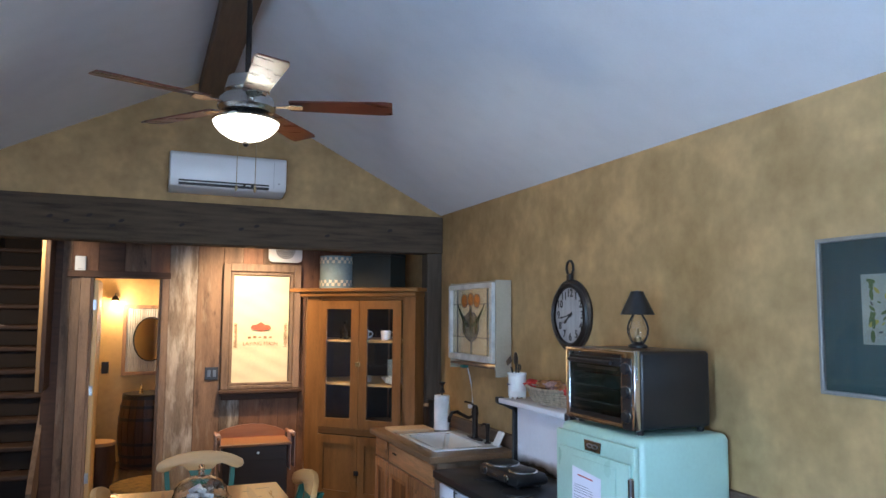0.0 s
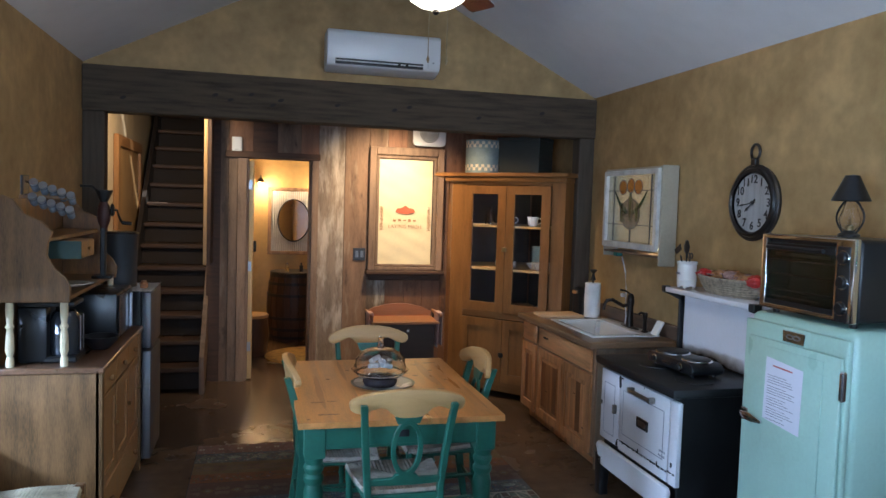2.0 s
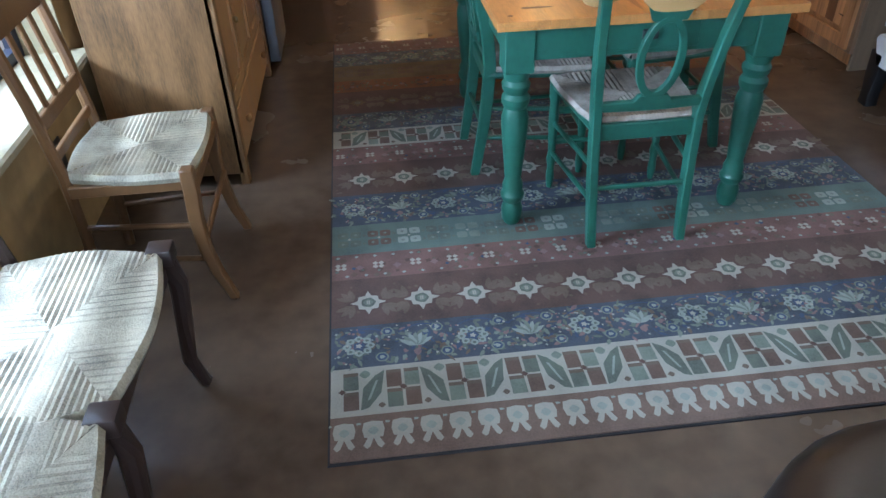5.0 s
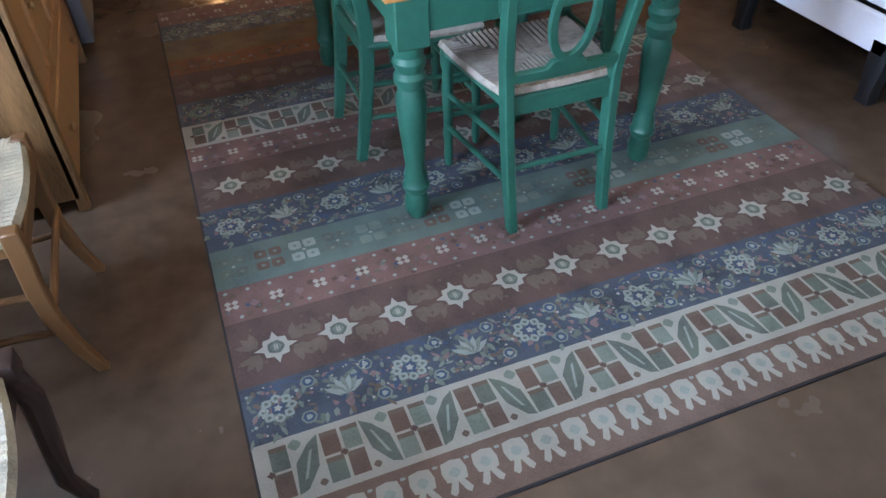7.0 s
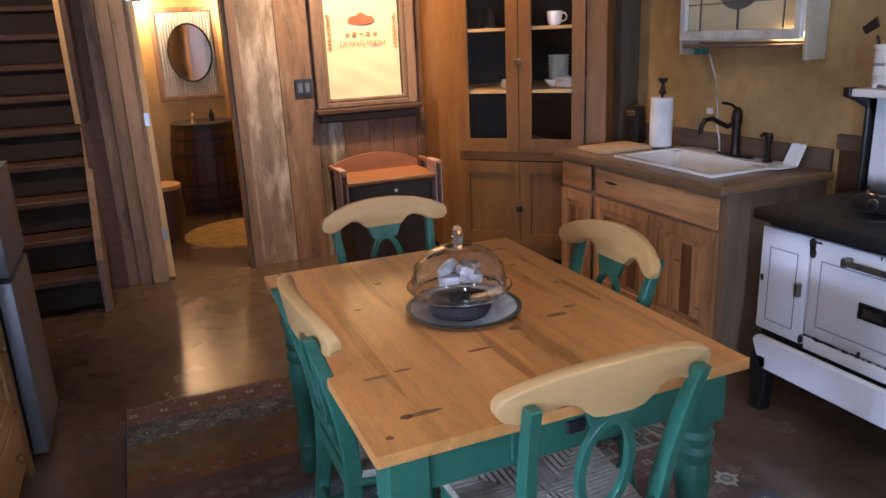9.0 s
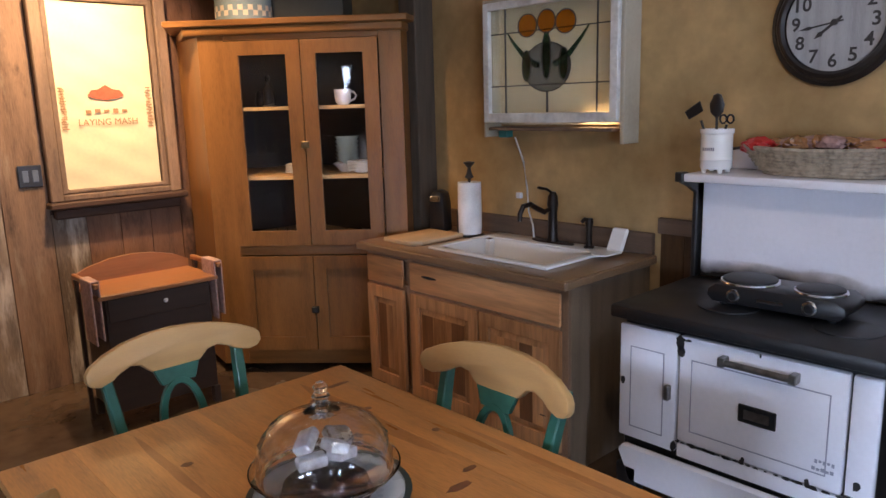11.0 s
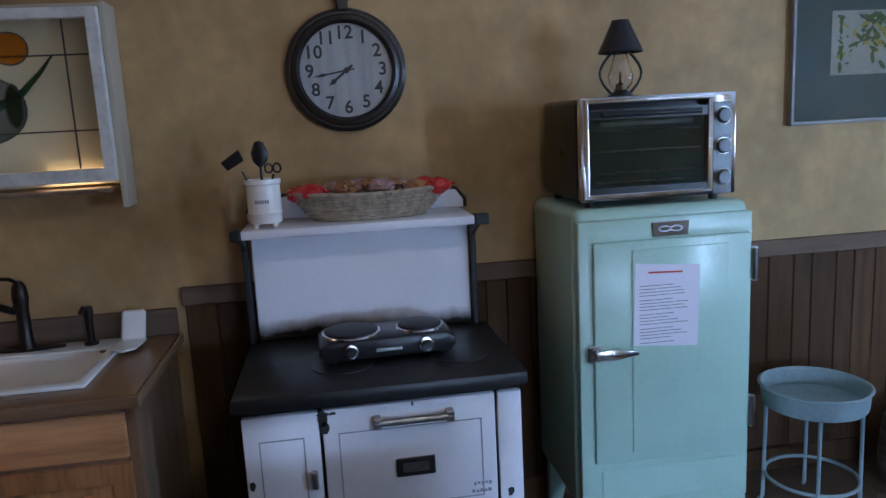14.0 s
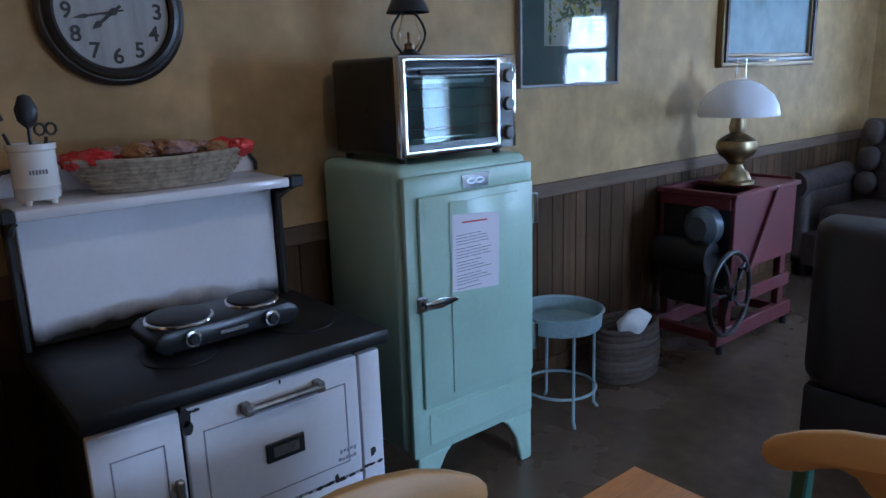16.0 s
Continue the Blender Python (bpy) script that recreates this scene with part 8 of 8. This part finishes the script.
part("board", soften(plate(bmnew(), arc(0, 0, 0.14, 0, 340, 17, 0.19), 0.0, 0.03, Matrix(((0, 0, 1, 0), (1, 0, 0, 0), (0, 1, 0, 0), (0, 0, 0, 1)))), 0.008, 2), mat("dark_carving", (0.05, 0.03, 0.02), 0.6), on)
part("relief", soften(plate(bmnew(), arc(0, 0, 0.07, 0, 320, 8, 0.12), 0.03, 0.05, Matrix(((0, 0, 1, 0), (1, 0, 0, 0), (0, 1, 0, 0), (0, 0, 0, 1)))), 0.008, 2), mat("red_brown_carving", (0.13, 0.05, 0.03), 0.6), on, "reddish carved relief")
wf = thing("alcove_window", "narrow orange-brown wooden window frame in the tan wall", "window", (XL, 0, 0))
for y0, y1, z0, z1 in ((7.87, 7.97, 0.95, 2.27), (9.1, 9.2, 0.95, 2.27), (7.971, 9.099, 2.17, 2.27), (7.971, 9.099, 0.95, 1.05)):
    part("casing", bbox(0.002, y0, z0, 0.045, y1, z1, 0.004), mat("orange_casing", (0.30, 0.14, 0.05), 0.4, stretch=UP, scale=2), wf)
part("shade", bbox(0.002, 7.971, 1.051, 0.02, 9.099, 2.169, 0), mat("amber_panel", (0.42, 0.24, 0.10), 0.5, stretch=UP, scale=2), wf, "amber wooden panel")

# ---- windows, shades and the yard ----
dark_metal = mat("dark_window_bar", (0.02, 0.025, 0.045), 0.4)
shade_m = mat("brown_woven_shade", (0.20, 0.14, 0.085), 0.85, var=0.55, scale=5, stretch=(1, 1.2, 40), fine=30, bump=0.8)
sill_m = mat("pale_plaster_sill", (0.37, 0.31, 0.20), 0.55, var=0.25, scale=4)
reveal_m = mat("cream_reveal_plaster", (0.27, 0.22, 0.13), 0.7, var=0.3, scale=4)
for n_, (y0, y1, z0, z1) in enumerate((W1, W2)):
    w = thing("window_%d" % (n_ + 1), "dark-barred casement window in a deep plaster reveal", "window")
    tagged(w, kind="structure")
    XG = XL - 0.17
    part("window_frame", ring(bmnew(), [(y0, z0), (y1, z0), (y1, z1), (y0, z1)], [(y0 + 0.04, z0 + 0.04), (y1 - 0.04, z0 + 0.04), (y1 - 0.04, z1 - 0.04), (y0 + 0.04, z1 - 0.04)], XG - 0.02, XG + 0.02, Matrix(((0, 0, 1, 0), (1, 0, 0, 0), (0, 1, 0, 0), (0, 0, 0, 1)))), dark_metal, w)
    for k in (1, 2):
        y = y0 + (y1 - y0) * k / 3
        part("glazing_bar", box(bmnew(), XG - 0.01, y - 0.009, z0 + 0.041, XG + 0.01, y + 0.009, z1 - 0.041), dark_metal, w)
    for k in range(1, 5):
        z = z0 + (z1 - z0) * k / 5
        part("glazing_bar", box(bmnew(), XG - 0.0095, y0 + 0.041, z - 0.009, XG + 0.0095, y1 - 0.041, z + 0.009), dark_metal, w)
    part("window_sill", bbox(XL - 0.15, y0 - 0.035, z0 - 0.03, XL + 0.07, y1 + 0.035, z0 + 0.004, 0.008), sill_m, w, "pale rounded sill")
    for ya, yb in ((y0, y0 + 0.006), (y1 - 0.006, y1)):
        part("window_reveal", box(bmnew(), XL - 0.148, ya, z0 + 0.005, XL - 0.001, yb, z1 - 0.001), reveal_m, w, "cream plastered reveal")
    sh = thing("roman_shade", "brown woven roman shade lowered halfway over the window", "shade", (XL, 0, 0), group="window shades")
    part("valance", soften(box(bmnew(), 0.004, y0 - 0.07, 1.98, 0.05, y1 + 0.04, 2.17), 0.006), shade_m, sh)
    bm = bmnew()
    prev = None
    for j in range(41):
        z = 1.98 - 0.72 * j / 40
        x = 0.012 + 0.018 * math.sin(math.pi * min(1, j / 34)) + (0.012 * math.sin((j - 30) * 0.9) if j > 30 else 0)
        cur = [bm.verts.new((x, y, z)) for y in (y0 - 0.05, y1 - 0.095 + 0.06 * j / 40)]
        if prev:
            bm.faces.new((prev[0], prev[1], cur[1], cur[0]))
        prev = cur
    o = part("woven_panel", bm, shade_m, sh, "", 80)
    md = o.modifiers.new("thickness", "SOLIDIFY")
    md.thickness = 0.003
    for j, z in enumerate((1.235, 1.20)):
        part("fold", soften(box(bmnew(), 0.008 + 0.006 * j, y0 - 0.05, z - 0.035, 0.045 - 0.006 * j, y1 - 0.035, z + 0.02 - 0.02 * j), 0.01, 2), shade_m, sh)
cord = thing("shade_cord", "thin pale pull cord hanging beside the window", "cord", (XL + 0.06, 3.74, 0))
part("cord", cyl(bmnew(), (0, 0, 0.55), (0, 0, 1.95), 0.0011, n=6), cream_wood, cord)
part("tassel", solid(bmnew(), [(0.003, 0.54), (0.007, 0.52), (0.004, 0.50)], 8), cream_wood, cord)
ot = thing("wall_outlet", "black wall outlet low on the plaster wall", "outlet", (XL + 0.001, 4.33, 0.33))
part("plate", bbox(0, -0.035, -0.06, 0.008, 0.035, 0.06, 0.003), black, ot)
part("socket", bbox(0.008, -0.016, -0.04, 0.011, 0.016, 0.04, 0.002), black_iron, ot)

# glazed entry door in the west wall and the first south window, seen in reflections; the second is an unseen addition
# for daylight
ed = thing("door_2", "entry door with a tall leaded glass pane", "door", (XL, 0, 0))
tagged(ed, kind="structure")
PX = Matrix(((0, 0, 1, 0), (1, 0, 0, 0), (0, 1, 0, 0), (0, 0, 0, 1)))
part("leaf", ring(bmnew(), [(0.23, 0.01), (1.21, 0.01), (1.21, 2.09), (0.23, 2.09)], [(0.55, 0.85), (0.89, 0.85), (0.89, 1.90), (0.55, 1.90)], -0.10, -0.05, PX), mat("dark_door", (0.10, 0.05, 0.025), 0.4, stretch=UP, scale=2), ed)
leaded = glass("textured_glass", (0.8, 0.92, 0.88), 0.35)
o = part("pane", box(bmnew(), -0.078, 0.551, 0.851, -0.072, 0.889, 1.899), leaded, ed)
o.visible_shadow = False
part("lead_ring", ring(bmnew(), arc(0.72, 1.40, 0.13, 0, 350, 35, 0.2), arc(0.72, 1.40, 0.122, 0, 350, 35, 0.192), -0.071, -0.066, PX), lead, ed)
part("lead_ring", ring(bmnew(), arc(0.72, 1.40, 0.07, 0, 350, 35), arc(0.72, 1.40, 0.064, 0, 350, 35), -0.071, -0.066, PX), lead, ed)
for z in (1.05, 1.70):
    part("lead_bar", box(bmnew(), -0.071, 0.551, z - 0.004, -0.066, 0.889, z + 0.004), lead, ed)
stained = [("red_pane", (0.7, 0.12, 0.08)), ("amber_pane", (0.9, 0.55, 0.12)), ("green_pane", (0.15, 0.5, 0.2))]
for n_, (x0, x1, z0, z1) in ((4, SOUTHW), (5, SOUTHW_ADDED)):
    ws = thing("window_%d" % n_, "tall end-wall window with small leaded panes", "window", (0, YS, 0))
    tagged(ws, kind="structure")
    part("window_frame", ring(bmnew(), [(x0, z0), (x1, z0), (x1, z1), (x0, z1)], [(x0 + 0.06, z0 + 0.06), (x1 - 0.06, z0 + 0.06), (x1 - 0.06, z1 - 0.06), (x0 + 0.06, z1 - 0.06)], 0.08, 0.13, face_y(0)), dark_metal, ws)
    for z in (1.36, 1.80):
        part("transom", box(bmnew(), x0 + 0.061, -0.12, z - 0.03, x1 - 0.061, -0.09, z + 0.03), dark_metal, ws)
    xm = (x0 + x1) / 2
    for z in (1.18, 1.58, 2.0):
        for r in (0.15, 0.10):
            part("lead_ring", ring(bmnew(), arc(xm, z, r, 0, 350, 35), arc(xm, z, r - 0.012, 0, 350, 35), 0.09, 0.10, face_y(0)), lead, ws)
        for k, (nm, c) in enumerate(stained):
            part("coloured_pane", plate(bmnew(), arc(xm + 0.05 * (k - 1), z - 0.06 + 0.05 * k, 0.03, 0, 330, 11, 0.05), 0.095, 0.099, face_y(0)), glass(nm, c, 0.1), ws, nm.replace("_", " "))
    for x in (xm - 0.2, xm + 0.2):
        part("lead_bar", box(bmnew(), x - 0.006, -0.105, z0 + 0.061, x + 0.006, -0.095, z1 - 0.061), lead, ws)

# ---- outside ----
structure("ground", box(bmnew(), -60, -60, -0.5, 60, 60, -0.2), mat("pale_gravel", (0.45, 0.46, 0.46), 0.95, var=0.3, scale=3), "pale gravel ground")
sid = mat("white_siding", (0.74, 0.78, 0.82), 0.6, var=0.08, scale=2)
fence = thing("board_fence", "white-painted vertical board fence outside the windows", "fence", (-2.3, 0, -0.2))
for k in range(46):
    y = -1.0 + 0.2 * k
    part("fence_board", box(bmnew(), 0, y, 0, 0.03, y + 0.185, 2.6), sid, fence)
part("fence_rail", box(bmnew(), -0.06, -1, 0.5, -0.001, 8.2, 0.6), sid, fence)
